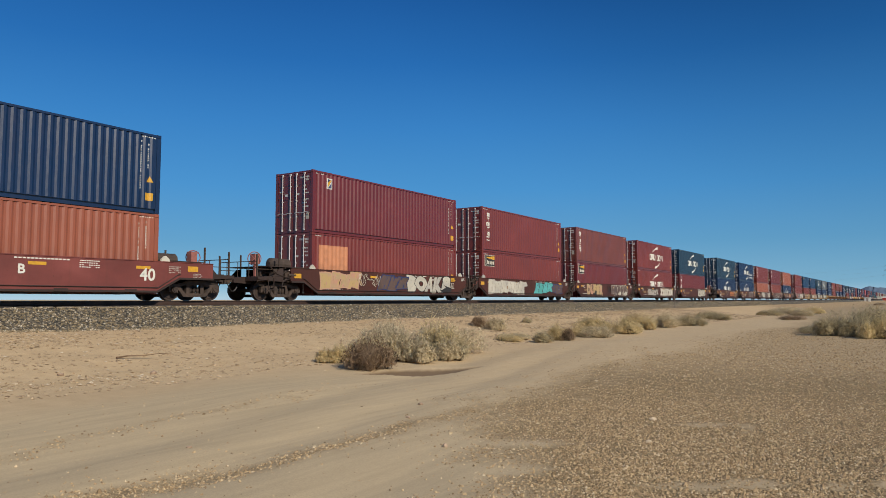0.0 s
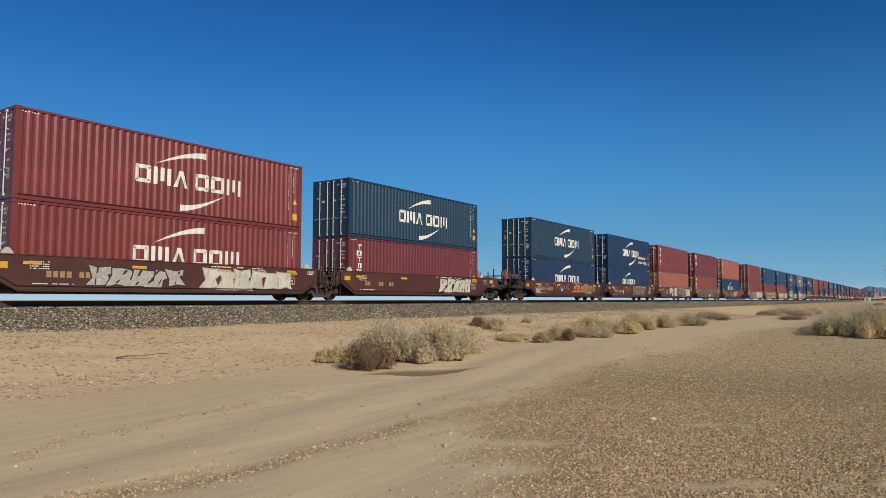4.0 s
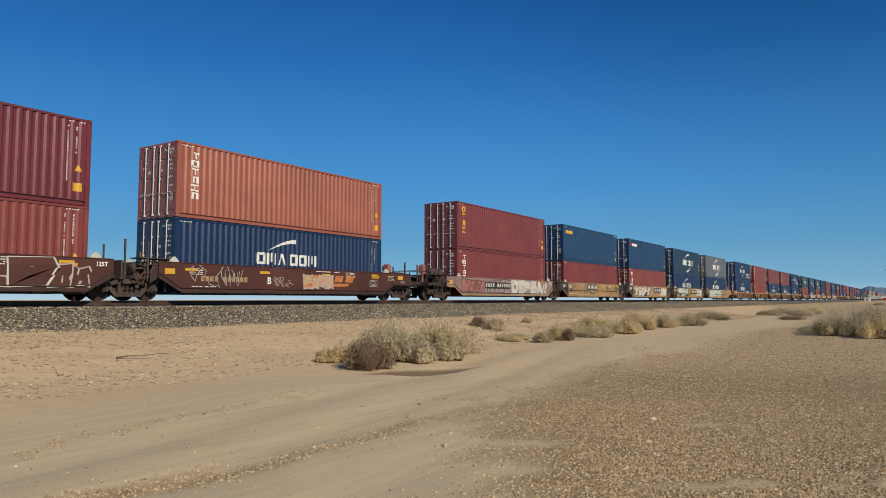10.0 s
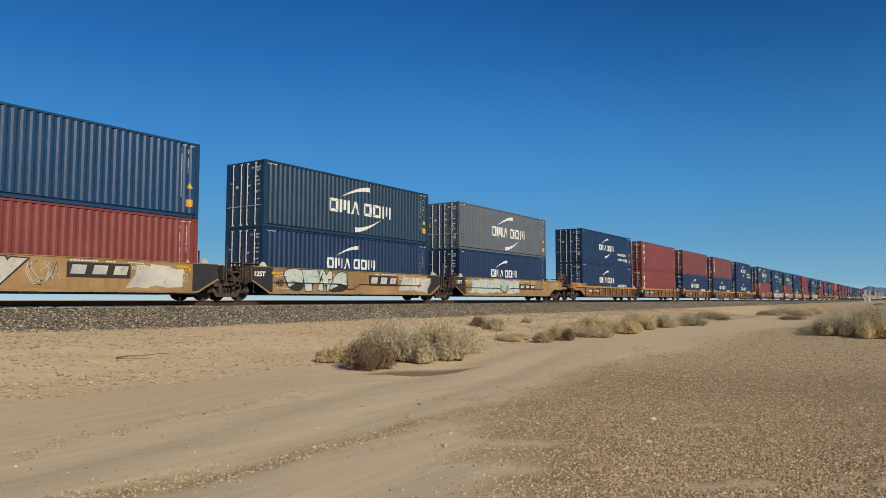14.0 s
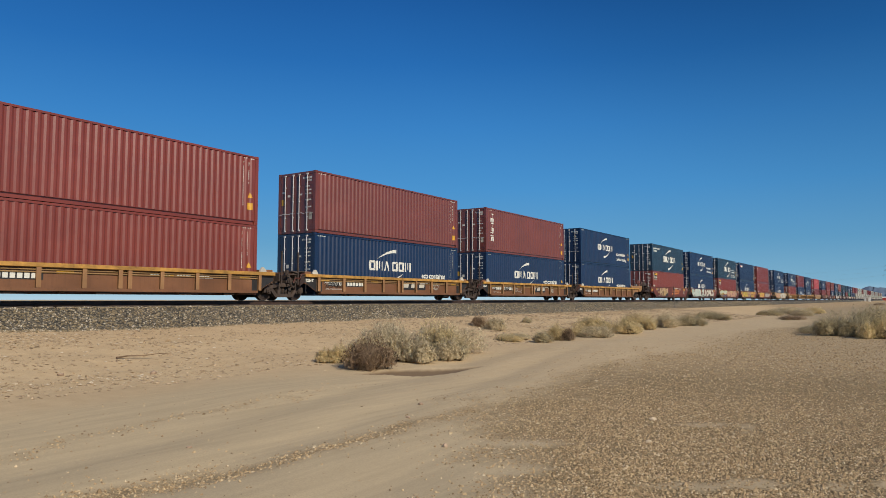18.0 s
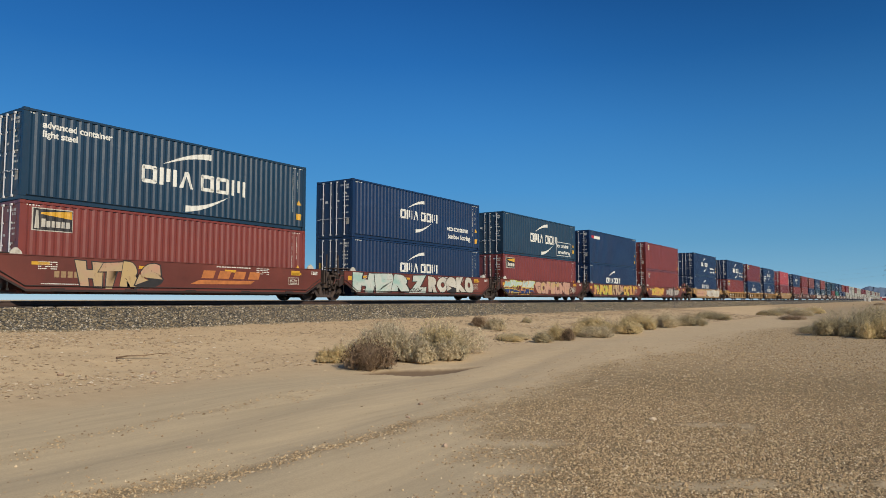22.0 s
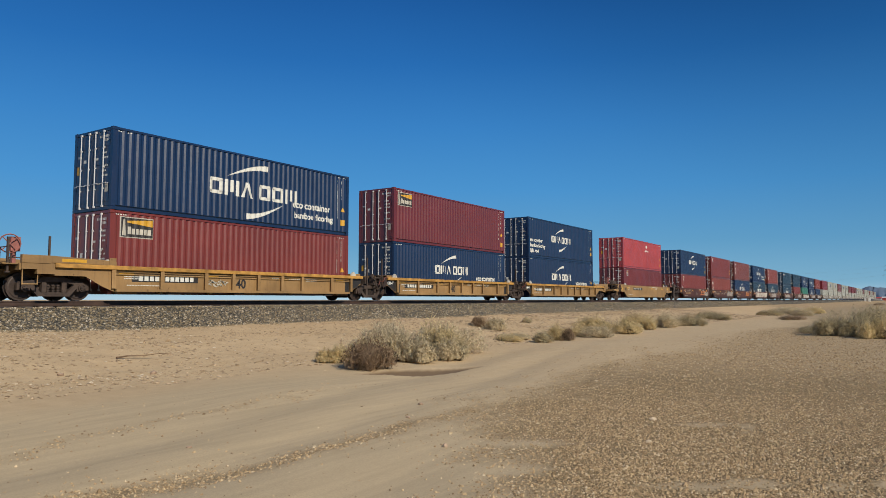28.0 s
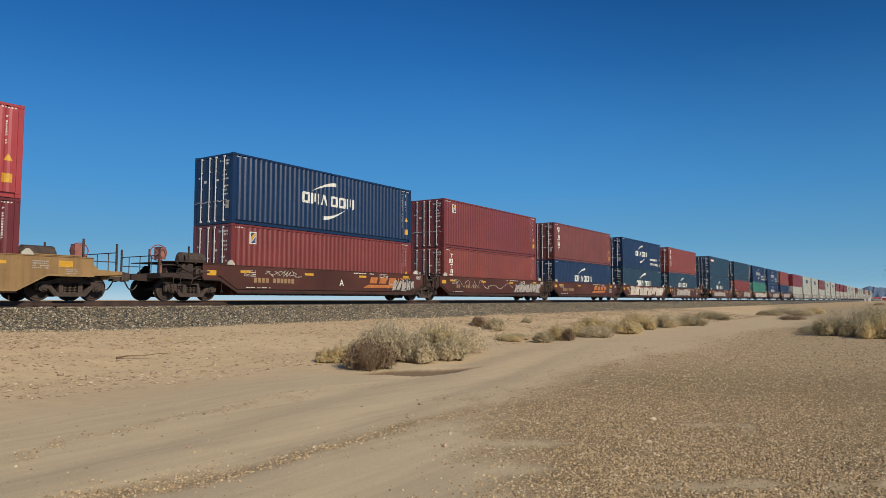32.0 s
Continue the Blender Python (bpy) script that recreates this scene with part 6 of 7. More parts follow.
car_string(True, "smooth", [
    (185.6, ("red", "upright_gold"), ("red", "upright"), "mauve", ((G, 0.2, 2.7, 0.5, 1.32, M_RUSTRED, M_SOOT, 3, 16), ("scribble", 0.6, 2.5, 0.9, 0.35, M_SOOT, 3), (G, 3.0, 6.2, 0.42, 1.34, M_MAUVE, M_SOOT, 5, 17), ("panel", 2.9, 6.2, 0.76, 1.17, M_BLACK), ("throw", "DESEA", 6.5, 11.2, 0.42, 1.38, M_CREAM, M_MAUVE, 19), (G, 11.2, 11.9, 0.42, 1.3, M_MINT, M_SOOT, 2, 20),)),
    (201.2, ("blue", "seal_gold"), ("red", "none"), "ochre", (("words", "40", 0.75, 0.72, 0.4, M_BLACK), ("panel", 4.2, 6.4, 0.86, 1.32, M_BLACK), ("throw", "KEVO", 2.2, 7.0, 0.45, 1.34, CARPAINT["ochre"], M_FAINT, 20), ("words", "E", 8.9, 0.95, 0.3, M_BLACK), ("scribble", 10.7, 11.5, 0.9, 0.35, M_BLACK, 21),)),
    (216.75, ("blue", "seal"), ("brick", "upright"), "ochre", (("words", "40", 0.45, 0.72, 0.4, M_BLACK), ("throw", "riGby", 1.15, 5.7, 0.42, 1.36, M_CREAM, DARK, 22), ("scribble", 5.9, 6.8, 0.9, 0.35, M_CREAM, 8), ("panel", 7.1, 9.3, 0.78, 1.26, M_BLACK), (G, 9.5, 11.4, 0.45, 1.3, M_CREAM, M_CREAM, 3, 23), "no pipe",)),
    (232.2, ("steel", "line"), ("navy", "small"), "ochre", (("words", "40", 0.55, 0.62, 0.4, M_BLACK), ("throw", "SFMS", 1.2, 5.0, 0.42, 1.36, M_MINT, DARK, 24), ("panel", 6.7, 9.0, 0.75, 1.25, M_BLACK), (G, 9.4, 11.8, 0.45, 1.3, M_CREAM, M_FAINT, 3, 46))),
    (247.65, ("grey", "line"), ("navy", "small"), "ochre", ((G, 1.2, 7.4, 0.42, 1.4, M_MINT, M_FAINT, 7, 25), ("panel", 7.4, 9.8, 0.75, 1.1, M_BLACK))),
])
car_string(True, "rib", [
    (266.9, ("navy", "small_note"), ("navy", "small_note"), "rusty", (("scribble", 1.9, 3.1, 0.72, 0.14, M_BLACK, 5),)),
    (282.5, ("brick", "upright"), ("brick", "upright"), "rusty", ()),
    (298.1, ("rust", "none"), ("navy", "small_note"), "rusty", (("panel", 6.4, 8.6, 0.58, 1.02, M_BLACK), ("scribble", 0.5, 1.6, 0.75, 0.16, M_BLACK, 9), ("scribble", 9.0, 9.9, 0.75, 0.16, M_CREAM, 11))),
    (313.75, ("rust", "upright"), ("navy", "small_note"), "rusty", (("panel", 6.1, 8.4, 0.58, 1.02, M_BLACK), ("scribble", 3.6, 4.8, 0.72, 0.14, M_FAINT, 7), ("scribble", 9.0, 9.8, 0.72, 0.18, M_CREAM, 9), ("scribble", 2.0, 2.8, 0.72, 0.12, M_BLACK, 3))),
    (329.4, ("navy", "small_note"), ("navy", "small_note"), "rusty", ()),
])
car_string(True, "smooth", [
    (348.9, ("steel", "line_lead"), ("brick", "plaque"), "rustred", (("throw", "HTRS", 1.8, 4.7, 0.42, 1.32, M_TAN, M_BLACK, 26), ("swoosh", 6.5))),
    (364.3, ("navy", "small_note"), ("navy", "small"), "rustred", (("throw", "HERZ", -0.1, 6.0, 0.42, 1.38, M_MINT, DARK, 27), ("scribble", 4.4, 5.6, 0.55, 0.1, M_BLACK, 3), ("throw", "ROSKO", 6.2, 11.0, 0.42, 1.38, M_CREAM, DARK, 28),)),
    (379.65, ("steel", "line_box"), ("red", "plaque"), "rustred", ((G, -0.3, 4.0, 0.85, 1.39, M_MINT, M_AMBER, 5, 29), (G, -0.3, 4.1, 0.42, 0.84, M_BLUEMARK, M_AMBER, 6, 31), ("throw", "GOFEONE", 4.4, 10.3, 0.42, 1.36, M_SALMON, M_SOOT, 30), ("scribble", 10.4, 11.3, 0.8, 0.25, M_CREAM, 9))),
    (394.95, ("navy", "seal"), ("navy", "small"), "rustred", (("throw", "JAFONE", 0.1, 4.6, 0.42, 1.36, M_AMBER, DARK, 31), ("throw", "ATUS", 4.6, 7.6, 0.42, 1.38, M_TAN, DARK, 32), ("throw", "OKRY", 7.7, 11.1, 0.42, 1.38, M_AMBER, DARK, 33),)),
    (410.25, ("red", "badge"), ("red", "badge"), "rustred", ((G, 1.2, 5.2, 0.45, 1.3, M_AMBER, M_ORANGEMARK, 5, 33), (G, 6.4, 11.2, 0.45, 1.25, M_FAINT, DARK, 6, 34))),
])
car_string(True, "smooth", [
    (429.8, ("navy", "small_note"), ("navy", "small"), "ochre", ((G, 0.4, 5.2, 0.45, 1.3, M_SALMON, M_TAN, 4, 35), (G, 5.4, 12.6, 0.42, 1.38, M_CREAM, M_CREAM, 5, 36))),
])
car_string(True, "rib", [
    (449.2, ("navy", "line_note"), ("red", "plaque"), "ochre", (("words", "40", 5.3, 0.5, 0.5, M_BLACK), ("scribble", 3.95, 4.8, 0.68, 0.1, M_CREAM, 2))),
    (465.0, ("maroon", "plaque"), ("navy", "small_note"), "ochre", (("words", "40", 5.3, 0.5, 0.5, M_BLACK),)),
    (480.8, ("navy", "small_notes"), ("navy", "small_note"), "ochre", ()),
])
car_string(True, "smooth", [
    (500.8, ("pink", "sun"), ("maroon", "badge"), "ochre", (("panel", 2.0, 4.7, 0.98, 1.22, M_BLACK), ("words", "40", -0.35, 0.9, 0.42, M_BLACK), "plain", "no pipe")),
])
car_string(True, "smooth", [
    (521.04, ("navy", "small"), ("red", "badge"), "brown", (("swoosh", 8.4), ("words", "A", 6.2, 0.7, 0.4, M_WHITE), (G, 10.0, 12.2, 0.5, 1.15, M_FAINT, DARK, 6, 37), ("scribble", 1.6, 3.6, 1.15, 0.12, M_CREAM, 4))),
    (536.5, ("red", "badge"), ("brick", "upright"), "brown", ((G, 8.4, 12.2, 0.5, 1.2, M_FAINT, DARK, 7, 38), ("scribble", 1.0, 8.0, 1.0, 0.25, M_CREAM, 6))),
    (551.9, ("rust", "upright"), ("navy", "small"), "brown", (("swoosh", 7.4),)),
    (567.3, ("navy", "small_note"), ("steel", "line"), "brown", ((G, 1.4, 12.0, 0.42, 1.36, M_CREAM, M_RUSTRED, 8, 39),)),
    (582.7, ("brick", "upright"), ("steel", "small"), "brown", ((G, 2.4, 8.0, 0.45, 1.3, M_FAINT, DARK, 6, 40),)),
])
car_string(True, "smooth", [
    (602.3, ("steel", "seal"), ("steel", "small"), "brown", ((G, 1.2, 8.0, 0.45, 1.2, M_FAINT, DARK, 7, 41),)),
    (618.4, ("steel", "none"), ("red", "none"), "brown", ((G, 6.0, 11.0, 0.45, 1.3, M_FAINT, DARK, 5, 42),)),
    (633.8, ("navy", "small_note"), ("green", "none"), "brown", ((G, 1.0, 12.0, 0.45, 1.3, M_CREAM, DARK, 9, 43),)),
    (649.3, ("navy", "small_note"), ("navy", "small"), "brown", ((G, 4.0, 11.0, 0.45, 1.3, M_FAINT, DARK, 6, 44),)),
    (664.9, ("brick", "none"), ("navy", "none"), "brown", ((G, 3.0, 11.0, 0.45, 1.3, M_FAINT, DARK, 6, 45),)),
])
FAR = "scarlet pale pale brick pale pale red scarlet red pale pale pale red pale pale pale brick pale pale red pale pale".split()
for i, colour in enumerate(FAR):
    place = 683.6 + 19.0 * i
    car = well_car("smooth", "ash", place, i % 3 == 0, i % 3 == 2, i, length=LONG, tags=((G, 1.0, 8.0, 0.45, 1.25, (M_FAINT, M_CREAM)[i % 2], DARK, 5, 60 + i), "plain"), spin=False)
    MOVERS.append((car, place, 0.0))
    MOVERS.append((long_container("pale", "in a well car"), place, LOW))
    MOVERS.append((long_container(colour, "stacked on top"), place, LOW + H + 0.015))


# ---- bushes ----
def bush_material(name, a, b_):
    """Thin dry stalks: they let some light through."""
    m, t, b = material(name)
    g = t.nodes.new("ShaderNodeNewGeometry")
    col = ramp(t, g.outputs["Random Per Island"], [(0.0, a), (1.0, b_)])
    t.links.new(col, b.inputs["Base Color"])
    b.inputs["Roughness"].default_value = 0.9
    tr = t.nodes.new("ShaderNodeBsdfTranslucent")
    t.links.new(col, tr.inputs["Color"])
    ms = t.nodes.new("ShaderNodeMixShader")
    ms.inputs[0].default_value = 0.58
    t.links.new(b.outputs[0], ms.inputs[1])
    t.links.new(tr.outputs[0], ms.inputs[2])
    t.links.new(ms.outputs[0], t.nodes["Material Output"].inputs["Surface"])
    return m


M_STRAW = bush_material("dry_straw", (0.46, 0.36, 0.18), (0.8, 0.65, 0.37))
M_GREY = bush_material("grey_saltbush", (0.4, 0.325, 0.2), (0.78, 0.66, 0.44))
M_OLIVE = bush_material("olive_twigs", (0.29, 0.235, 0.13), (0.6, 0.5, 0.31))
M_BROWN = bush_material("dead_brown_twigs", (0.211, 0.138, 0.081), (0.421, 0.3, 0.186))
M_WOOD = bush_material("bare_branch", (0.06, 0.045, 0.03), (0.12, 0.096, 0.072))


def sprigs(r, n, rad, tall, width, low):
    """Tapering twigs that grow out of a few crowns into an uneven dome, each with finer side twigs."""
    crowns = [(0.0, 0.0, 1.0)] + [(r.uniform(-0.55, 0.55) * rad, r.uniform(-0.55, 0.55) * rad, r.uniform(0.5, 0.95)) for _ in range(4)]
    vs, fs = [], []

    def blade(p, q, wd):
        pa = r.uniform(0, 6.283)
        ox, oy = wd * math.cos(pa), wd * math.sin(pa)
        k = len(vs)
        vs.extend([(p[0] - ox, p[1] - oy, p[2]), (p[0] + ox, p[1] + oy, p[2]), q])
        fs.append((k, k + 1, k + 2))
    for i in range(n):
        cx, cy, size = crowns[r.randrange(5)]
        a, el = r.uniform(0, 6.283), low + (1.5 - low) * r.random() ** 0.8
        lump = 0.72 + 0.28 * math.sin(3 * a + cx * 9) * math.cos(2 * el + cy * 7)
        reach = size * lump * r.uniform(0.55, 1.05)
        hx = math.cos(el) * rad * 0.95 * reach
        root = (cx + r.uniform(-0.05, 0.05), cy + r.uniform(-0.05, 0.05), -0.04)
        tip = (cx + hx * math.cos(a), cy + hx * math.sin(a), math.sin(el) * tall * reach + 0.02)
        mid = tuple(root[j] + (tip[j] - root[j]) * 0.5 + r.uniform(-0.05, 0.05) * tall for j in range(3))
        blade(root, mid, width)
        blade(mid, tip, width)
        for _ in range(4):
            f = r.uniform(0.15, 1.0)
            o = tuple(mid[j] + (tip[j] - mid[j]) * f for j in range(3))
            ln = tall * r.uniform(0.08, 0.22)
            blade(o, (o[0] + r.uniform(-1, 1) * ln, o[1] + r.uniform(-1, 1) * ln, o[2] + r.uniform(-0.1, 1.1) * ln), width * 0.9)
    return vs, fs


def leaf_clump(r, n, rad, tall, size):
    """Small tufts over and inside an uneven mound, each turned outwards."""
    crowns = [(0.0, 0.0, 1.0)] + [(r.uniform(-0.6, 0.6) * rad, r.uniform(-0.6, 0.6) * rad, r.uniform(0.45, 0.9)) for _ in range(5)]
    vs, fs = [], []
    for i in range(n):
        cx, cy, k = crowns[r.randrange(6)]
        a, el = r.uniform(0, 6.283), math.asin(r.random() ** 0.75)
        lump = 0.8 + 0.2 * math.sin(4 * a + cx * 11) * math.cos(3 * el + cy * 9)
        q = k * lump * (1 - 0.45 * r.random() ** 2.2) * (1.12 if r.random() < 0.08 else 1)
        d = Vector((math.cos(el) * math.cos(a), math.cos(el) * math.sin(a), math.sin(el)))
        c = Vector((cx + d.x * rad * 0.7 * q, cy + d.y * rad * 0.7 * q, d.z * tall * q + 0.02))
        nrm = (d + Vector((r.uniform(-0.8, 0.8), r.uniform(-0.8, 0.8), r.uniform(-0.3, 0.9)))).normalized()
        up = (Vector((0, 0, 1)) + d * 0.7 + Vector((r.uniform(-0.5, 0.5), r.uniform(-0.5, 0.5), 0)))
        side = nrm.cross(up).normalized()
        up = side.cross(nrm).normalized()
        w, h = size * r.uniform(0.25, 0.6), size * r.uniform(1.0, 2.4)
        j = len(vs)
        vs += [c - side * w, c + side * w, c + up * h + side * w * r.uniform(-1, 1)]
        fs.append((j, j + 1, j + 2))
    return vs, fs


def bush(x, y, rad, tall, mat, seed, n=1300, label="dry grey-tan desert bush on sand"):
    r = random.Random(seed)
    b = tagged(new("desert_bush"), label, "bush", "bushes beside the track")
    b.matrix_basis = pose(x, y, float(height(x, y)))
    wide = rad * 1.25
    for nm, mm, (vs, fs) in (("foliage", mat, leaf_clump(r, n * 3, wide, tall * 0.93, 0.022 + 0.018 * tall)), ("twig_mass", mat, sprigs(r, n // 4, wide, tall, 0.006 + 0.004 * tall, 0.08)),
                             ("deadwood", M_WOOD, sprigs(r, 40, wide, tall * 0.85, 0.012, 0.3))):
        me = bpy.data.meshes.new(nm)
        me.from_pydata([tuple(v) for v in vs], [], fs)
        me.materials.append(mm)
        part(nm, me, None, b)
    return b


def clump(seed, label, rows):
    for i, (x, y, rad, tall, mat) in enumerate(rows):
        bush(x, y, rad, tall, mat, seed + i, n=int(900 + 1100 * rad), label=label)


clump(0, "dry straw-coloured and brown bush beside the dirt road", [
    (12.6, 10.45, 0.66, 0.98, M_BROWN),
    (13.19, 11.99, 0.43, 0.51, M_STRAW),
    (13.85, 12.00, 0.51, 0.59, M_STRAW),
    (16.17, 12.67, 0.74, 0.79, M_GREY),
    (14.80, 10.70, 0.66, 0.91, M_GREY),
    (15.70, 10.26, 0.45, 0.69, M_GREY),
    (16.37, 11.31, 0.75, 1.22, M_STRAW),
    (15.3, 12.1, 0.85, 1.35, M_GREY),
    (14.3, 11.6, 0.7, 1.12, M_GREY),
    (15.9, 10.9, 0.65, 0.85, M_OLIVE),
    (17.4, 11.5, 0.8, 1.1, M_GREY),
])
clump(100, "dry tan bush on the sandy embankment", [
    (28.09, 16.84, 0.40, 0.58, M_BROWN),
    (27.52, 15.67, 0.54, 0.71, M_GREY),
    (33.58, 17.07, 0.30, 0.36, M_GREY),
    (24.26, 11.74, 0.49, 0.52, M_OLIVE),
    (26.11, 11.93, 0.46, 0.78, M_STRAW),
    (26.00, 11.41, 0.25, 0.59, M_BROWN),
    (36.51, 14.81, 0.53, 0.62, M_OLIVE),
    (32.21, 12.61, 0.82, 0.98, M_STRAW),
    (29.02, 12.04, 0.50, 0.60, M_STRAW),
    (28.58, 11.04, 0.72, 0.67, M_GREY),
    (32.08, 11.33, 0.80, 0.85, M_STRAW),
    (39.21, 12.99, 0.96, 1.09, M_STRAW),
    (37.28, 11.68, 0.54, 0.79, M_STRAW),
])
clump(200, "grey-olive scrub on the sand beside the track", [
    (41.54, 12.01, 0.93, 1.13, M_GREY),
    (43.68, 11.87, 0.69, 0.76, M_GREY),
    (44.33, 11.15, 0.94, 0.90, M_OLIVE),
    (58.96, 13.54, 1.00, 0.91, M_OLIVE),
    (58.45, 12.43, 0.67, 0.63, M_OLIVE),
    (78.10, 12.09, 1.33, 0.81, M_OLIVE),
    (85.88, 11.27, 1.57, 1.13, M_GREY),
    (76.44, 8.79, 1.11, 1.00, M_GREY),
    (88.69, 9.05, 1.27, 1.02, M_STRAW),
    (61.16, 7.84, 0.89, 0.54, M_BROWN),
    (37.29, 3.96, 0.80, 0.43, M_OLIVE),
])
clump(300, "tall dry bush with dark bare twigs", [
    (35.65, 2.67, 1.08, 1.31, M_OLIVE),
    (35.16, 1.89, 0.73, 1.07, M_OLIVE),
    (37.47, 1.78, 1.17, 1.56, M_OLIVE),
    (33.76, 0.98, 0.81, 1.29, M_STRAW),
    (39.20, 1.36, 1.08, 1.67, M_OLIVE),
    (36.61, 0.47, 1.11, 1.58, M_OLIVE),
    (228.84, 7.09, 1.41, 0.94, M_BROWN),
    (23.77, 12.86, 0.65, 0.30, M_STRAW),
    (25.26, 13.15, 0.46, 0.27, M_GREY),
])

# ---- single stones, stick, post ----
def stone(x, y, s, seed, label, mat=M_PEBBLE):
    V, F = ico(seed)
    me = bpy.data.meshes.new("stone")
    me.from_pydata((V * np.array([s, s * 0.75, s * 0.6])).tolist(), [], F.tolist())
    me.materials.append(mat)
    ob = tagged(new("stone", me), label, "stone", "larger stones on the flat")
    ob.matrix_basis = pose(x, y, float(height(x, y)) + s * 0.25, 0, 0, seed * 40)


M_PALESTONE = plain("pale_stone", (0.5, 0.39, 0.26), 0.9, 0, 0.2, 20)
M_DARKSTONE = plain("dark_stone", (0.3, 0.21, 0.14), 0.9, 0, 0.3, 20)
stone(9.41, 2.91, 0.055, 3, "pale rounded stone on the gravel flat", M_PALESTONE)
stone(7.9, 2.5, 0.04, 8, "pale rounded stone on the gravel flat", M_PALESTONE)
for i, (x, y, s) in enumerate(((6.58, 4.37, 0.045), (7.81, 5.8, 0.04), (8.99, 6.43, 0.05), (4.97, 6.71, 0.035), (9.0, 13.4, 0.09), (7.4, 14.1, 0.08))):
    stone(x, y, s, 10 + i, "dark stone lying on the sand", M_DARKSTONE)
bm = bmesh.new()
pts = [Vector((0, 0, 0.03)), Vector((0.25, 0.12, 0.06)), Vector((0.6, 0.1, 0.05)), Vector((0.95, 0.22, 0.08)), Vector((1.3, 0.2, 0.05))]
for k in range(4):
    tube(bm, pts[k], pts[k + 1], 0.022 - 0.004 * k, 6, 0.018 - 0.004 * k)
stick = tagged(new("stick", mesh_of("stick", bm, M_BROWN)), "dry crooked brown stick lying on sand", "stick")
stick.matrix_basis = pose(9.3, 15.3, float(height(9.3, 15.3)), 0, 0, -25)

M_POST = plain("weathered_post", (0.12, 0.1, 0.085), 0.8)
bm = bmesh.new()
box(bm, -0.04, 0.04, -0.04, 0.04, -0.2, 2.25)
post = tagged(new("track_marker_post", mesh_of("track_marker_post", bm, M_POST)), "thin dark weathered marker post beside the track", "post")
post.matrix_basis = pose(74.2, 20.5, float(height(74.2, 20.5)))
bm = bmesh.new()
box(bm, -0.07, 0.07, -0.055, -0.043, 1.9, 2.2)
part("marker_plate", bm, M_POST, post, "small dark plate")

# ---- distance ----
M_CABIN = plain("pale_painted_cabin", (0.6, 0.58, 0.54), 0.7, 0, 0.1, 2)
cabin = tagged(new("signal_cabin"), "small off-white metal signal cabin beside the track", "cabin")
cabin.matrix_basis = pose(450, 18.2, 0.3)
bm = bmesh.new()
box(bm, 0, 7, 0, 2.6, 0, 2.5)
part("wall", bm, M_CABIN, cabin)
bm = bmesh.new()
box(bm, -0.15, 7.15, -0.15, 2.75, 2.5, 2.66)
part("roof", bm, M_CABIN, cabin)
bm = bmesh.new()
box(bm, -0.03, 0, 0.8, 1.7, 0.1, 2.1)
part("door", bm, M_FAINT, cabin)


def hills(name, x, y0, y1, peak, seed, mat):
    r = np.random.RandomState(seed)
    ys = np.linspace(y0, y1, 420)
    u = (ys - y0) / (y1 - y0)
    h = peak * (0.7 + 0.5 * vnoise(u * 9 + seed, u * 0, 1)) * (0.85 + 0.3 * vnoise(u * 45, u * 0 + 3, 2)) + 5 * vnoise(u * 160, u * 0, 3)
    h *= sstep(0, 0.06, u) * sstep(1, 0.945, u)
    vs, fs = [], []
    for k, (yy, hh) in enumerate(zip(ys, h)):
        for j, (dx, q) in enumerate(((0, 0), (60, 0.45), (140, 0.75), (230, 1.0), (500, 0.0))):
            vs.append((x + dx + 25 * r.rand(), yy + 12 * r.rand(), hh * q * (0.92 + 0.16 * r.rand() if 0 < j < 3 else 1)))
    for k in range(len(ys) - 1):
        for j in range(4):
            a = k * 5 + j
            fs.append((a, a + 1, a + 6, a + 5))
    me = bpy.data.meshes.new(name)
    me.from_pydata(vs, [], fs)
    me.shade_smooth()
    me.materials.append(mat)
    return tagged(new(name, me), "hazy blue-grey desert mountains on the horizon", "mountains", kind="structure")


# the blue-grey of distant haze is painted into the rock's base colour
M_HILL = plain("haze_tinted_rock", (0.09, 0.125, 0.175), 1.0, 0, 0.06, 0.01)
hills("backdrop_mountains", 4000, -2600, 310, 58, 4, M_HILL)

M_ROOF = plain("red_roof", (0.4, 0.05, 0.04), 0.8)
M_PALEWALL = plain("pale_wall", (0.5, 0.46, 0.42), 0.8)


def far_shed(x, y, lx, ly, h, wall, roof, label):
    ob = tagged(new("shed"), label, "building")
    ob.matrix_basis = pose(x, y, 0.0)
    bm = bmesh.new()
    box(bm, 0, lx, 0, ly, 0, h)
    part("wall", bm, wall, ob)
    bm = bmesh.new()
    prism(bm, [(-0.3, h), (lx + 0.3, h), (lx / 2, h + 1.2)], -0.3, ly + 0.3)
    part("roof", bm, roof, ob)


far_shed(860, 24.5, 14, 7, 3.0, M_PALEWALL, M_ROOF, "distant pale shed with a red roof")
far_shed(820, 17.5, 12, 5, 3.4, M_ROOF, M_PALEWALL, "distant red-walled shed beyond the track")
far_shed(900, 9.5, 14, 7, 3.2, M_PALEWALL, M_PALEWALL, "distant pale shed beyond the track")

M_PYLON = plain("galvanised_lattice", (0.2, 0.21, 0.22), 0.6, 0.3)


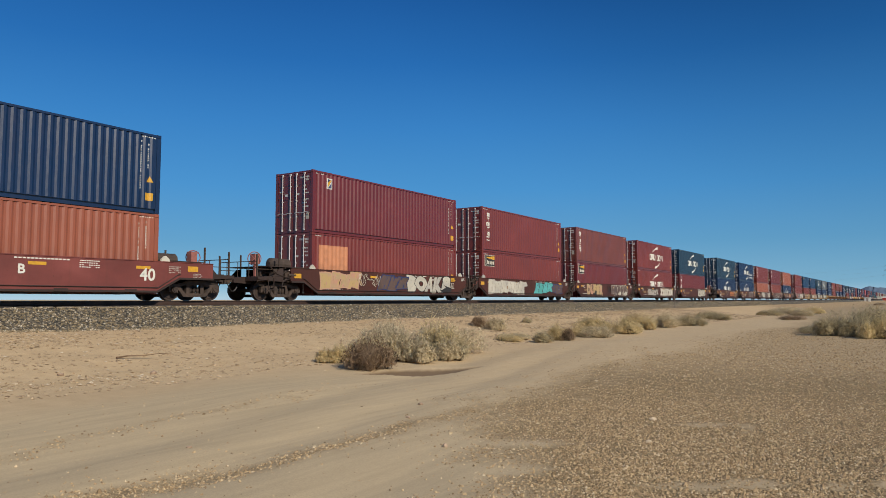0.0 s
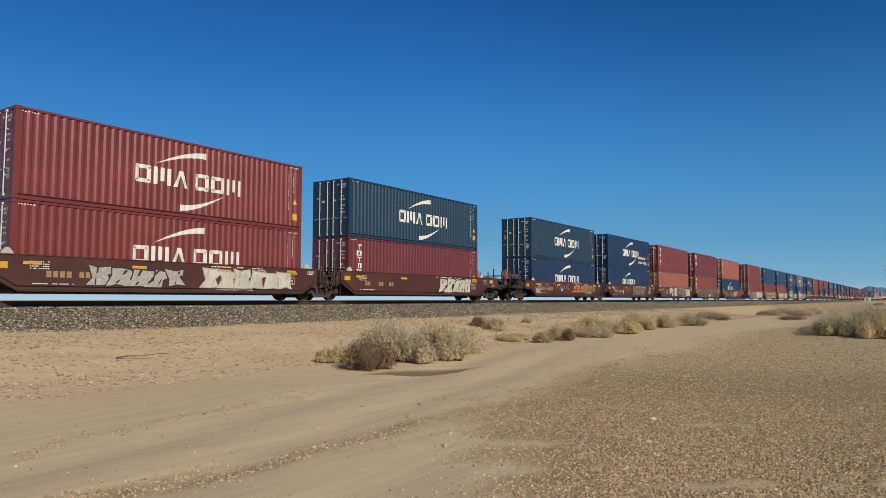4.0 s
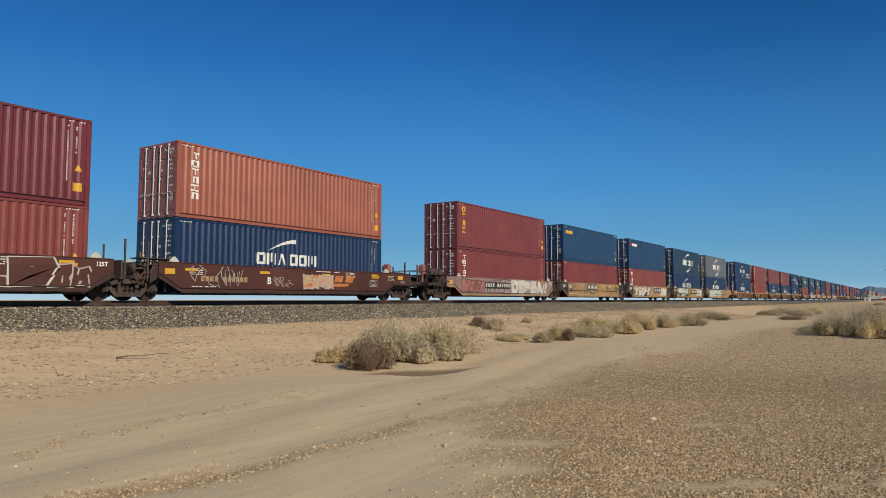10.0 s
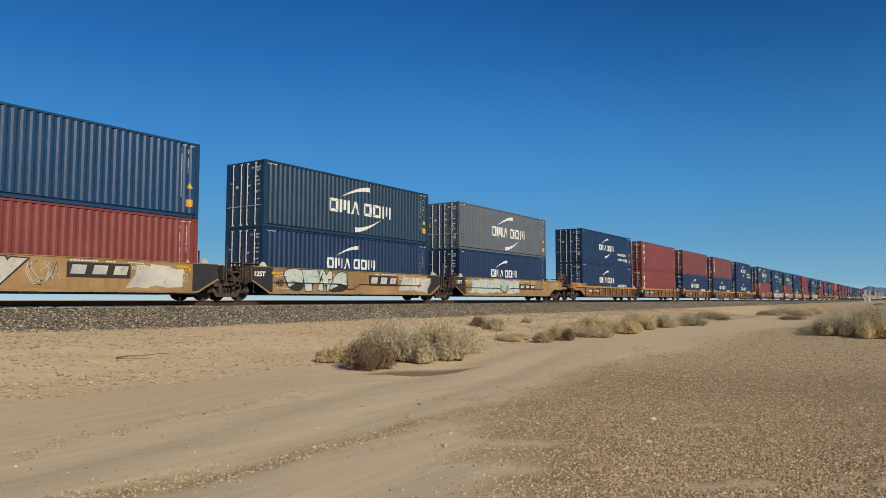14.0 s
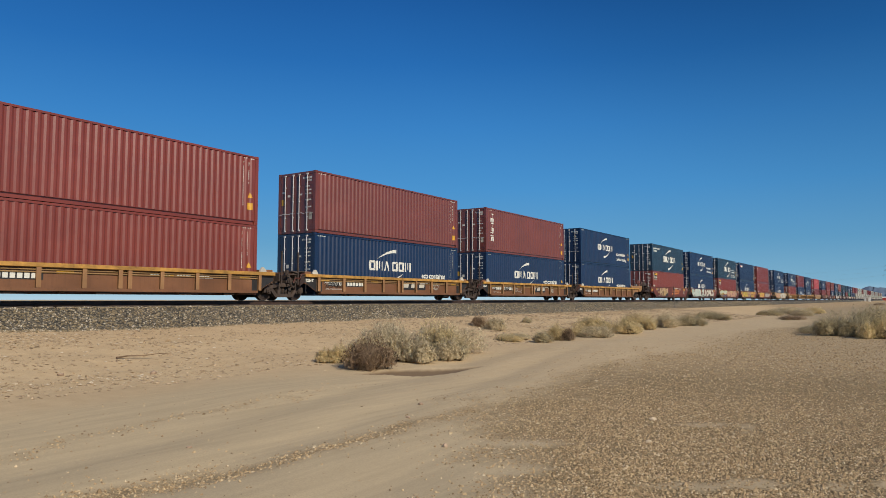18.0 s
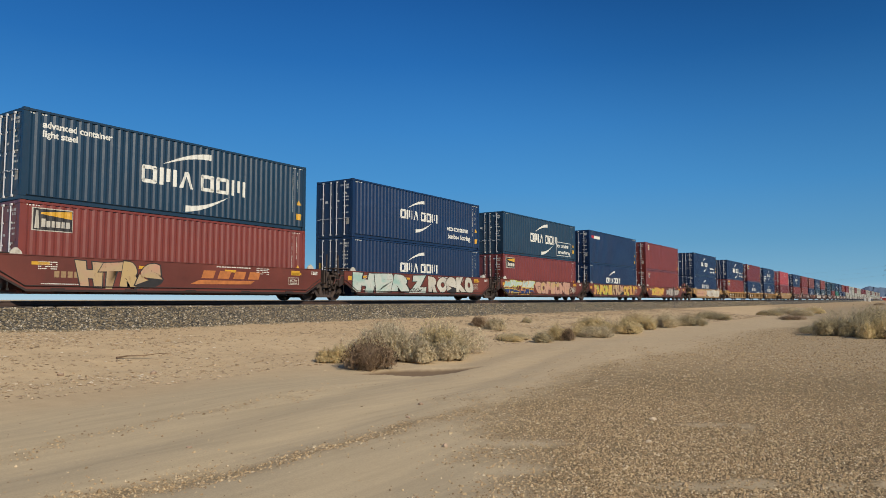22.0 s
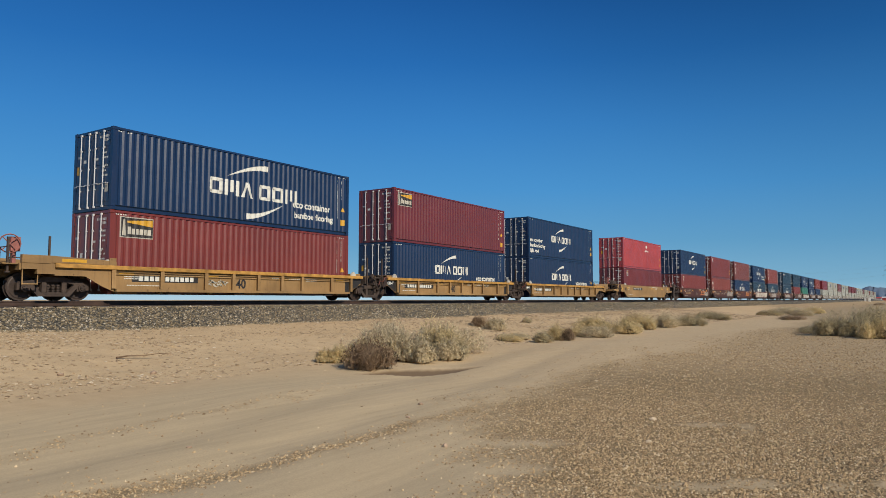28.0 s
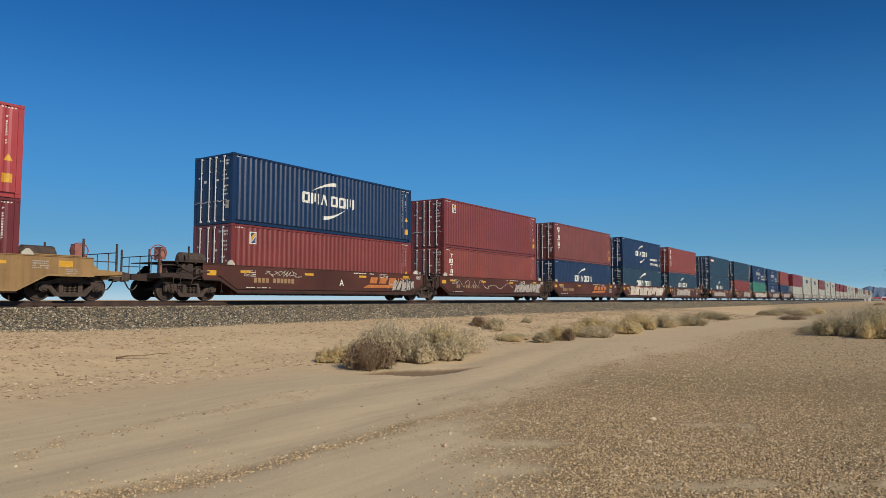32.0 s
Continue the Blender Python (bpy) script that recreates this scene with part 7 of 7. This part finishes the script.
def pylon(x, y, h):
    ob = tagged(new("power_pylon"), "distant grey lattice power pylon", "pylon", "power line in the distance")
    ob.matrix_basis = pose(x, y, 0)
    bm = bmesh.new()
    for sx in (-1, 1):
        for sy in (-1, 1):
            tube(bm, (sx * 3, sy * 3, 0), (sx * 0.5, sy * 0.5, h * 0.75), 0.16, 4)
            tube(bm, (sx * 0.5, sy * 0.5, h * 0.75), (0, 0, h), 0.14, 4)
        for k in range(6):
            z0, z1 = h * 0.75 * k / 6, h * 0.75 * (k + 1) / 6
            w0, w1 = 3 - 2.5 * k / 6, 3 - 2.5 * (k + 1) / 6
            tube(bm, (sx * w0, -w0, z0), (sx * w1, w1, z1), 0.08, 3)
            tube(bm, (-w0, sx * w0, z0), (w1, sx * w1, z1), 0.08, 3)
    part("tower", bm, M_PYLON, ob)
    bm = bmesh.new()
    for q, z in ((5, 0.68), (4.2, 0.8), (3.2, 0.91)):
        tube(bm, (0, -q, h * z), (0, q, h * z), 0.14, 4)
        tube(bm, (0, -q, h * z), (0, 0, h * (z + 0.05)), 0.09, 3)
        tube(bm, (0, q, h * z), (0, 0, h * (z + 0.05)), 0.09, 3)
    part("cross_arms", bm, M_PYLON, ob)
    return ob


pylon(900, 17.8, 42)
pylon(840, -220, 42)
pylon(960, 276, 42)
for k, z in enumerate((28.5, 33.6, 38.2)):
    bm = bmesh.new()
    pts = []
    for a, b in (((840, -220), (900, 17.8)), ((900, 17.8), (960, 276))):
        for i in range(13):
            u = i / 12
            pts.append(Vector((a[0] + (b[0] - a[0]) * u, a[1] + (b[1] - a[1]) * u, z - 7 * 4 * u * (1 - u))))
    for u, v in zip(pts, pts[1:]):
        if (u - v).length > 0.01:
            tube(bm, u, v, 0.03, 3)
    tagged(new("power_cable", mesh_of("power_cable", bm, M_PYLON)), "thin sagging power cable between pylons", "cable", "power line in the distance")


# ---- movement ----
# the slack in the couplers lets the train surge a little
SURGE_T = (0, 1, 2, 3, 6, 7, 8, 9, 10, 11, 12, 13, 14, 17, 18, 19, 20, 21, 22, 23, 24, 25, 27, 28, 32)
SURGE = (0, 0.2, 0.1, -0.06, 0, -0.05, -0.08, 0.05, 0.08, -0.04, -0.25, -0.14, -0.09, -0.13, -0.1, 0, 0.1, 0.14, -0.11, 0, 0.09, 0.34, 0, -0.05, 0)


def gone(t):
    """Metres that the train has rolled after t seconds; it gathers speed."""
    return 14.50919 * t + 0.0640493 * t ** 2 - 0.00166043 * t ** 3 + 0.0000258035 * t ** 4 + float(np.interp(t, SURGE_T, SURGE))


def motions():
    times = [1.0 * k for k in range(33)]
    for thing, place, up in MOVERS:
        walk(thing, [(t, pose(place - gone(t), YC, RAIL + up)) for t in times])
    for wheel, dx, at in WHEELS:
        base = Matrix.Translation((dx, 0, WHEEL_R))
        rows, last, start = [(0.0, 0.0)], 0.0, None
        for f in range(1, 961):
            t = f / 30
            x = at - gone(t)
            if -14 < x < 75:
                if start is None:
                    start = gone(t)
                    if f > 1:
                        rows.append((t, 0.0))
                    continue
                turn = (gone(t) - start) / WHEEL_R
                if turn - last > 1.05:
                    rows.append((t, turn))
                    last = turn
        if rows[-1][0] < 32.0:
            rows.append((32.0, rows[-1][1]))
        walk(wheel, [(t, base @ Matrix.Rotation(-a, 4, "Y")) for t, a in rows])


motions()
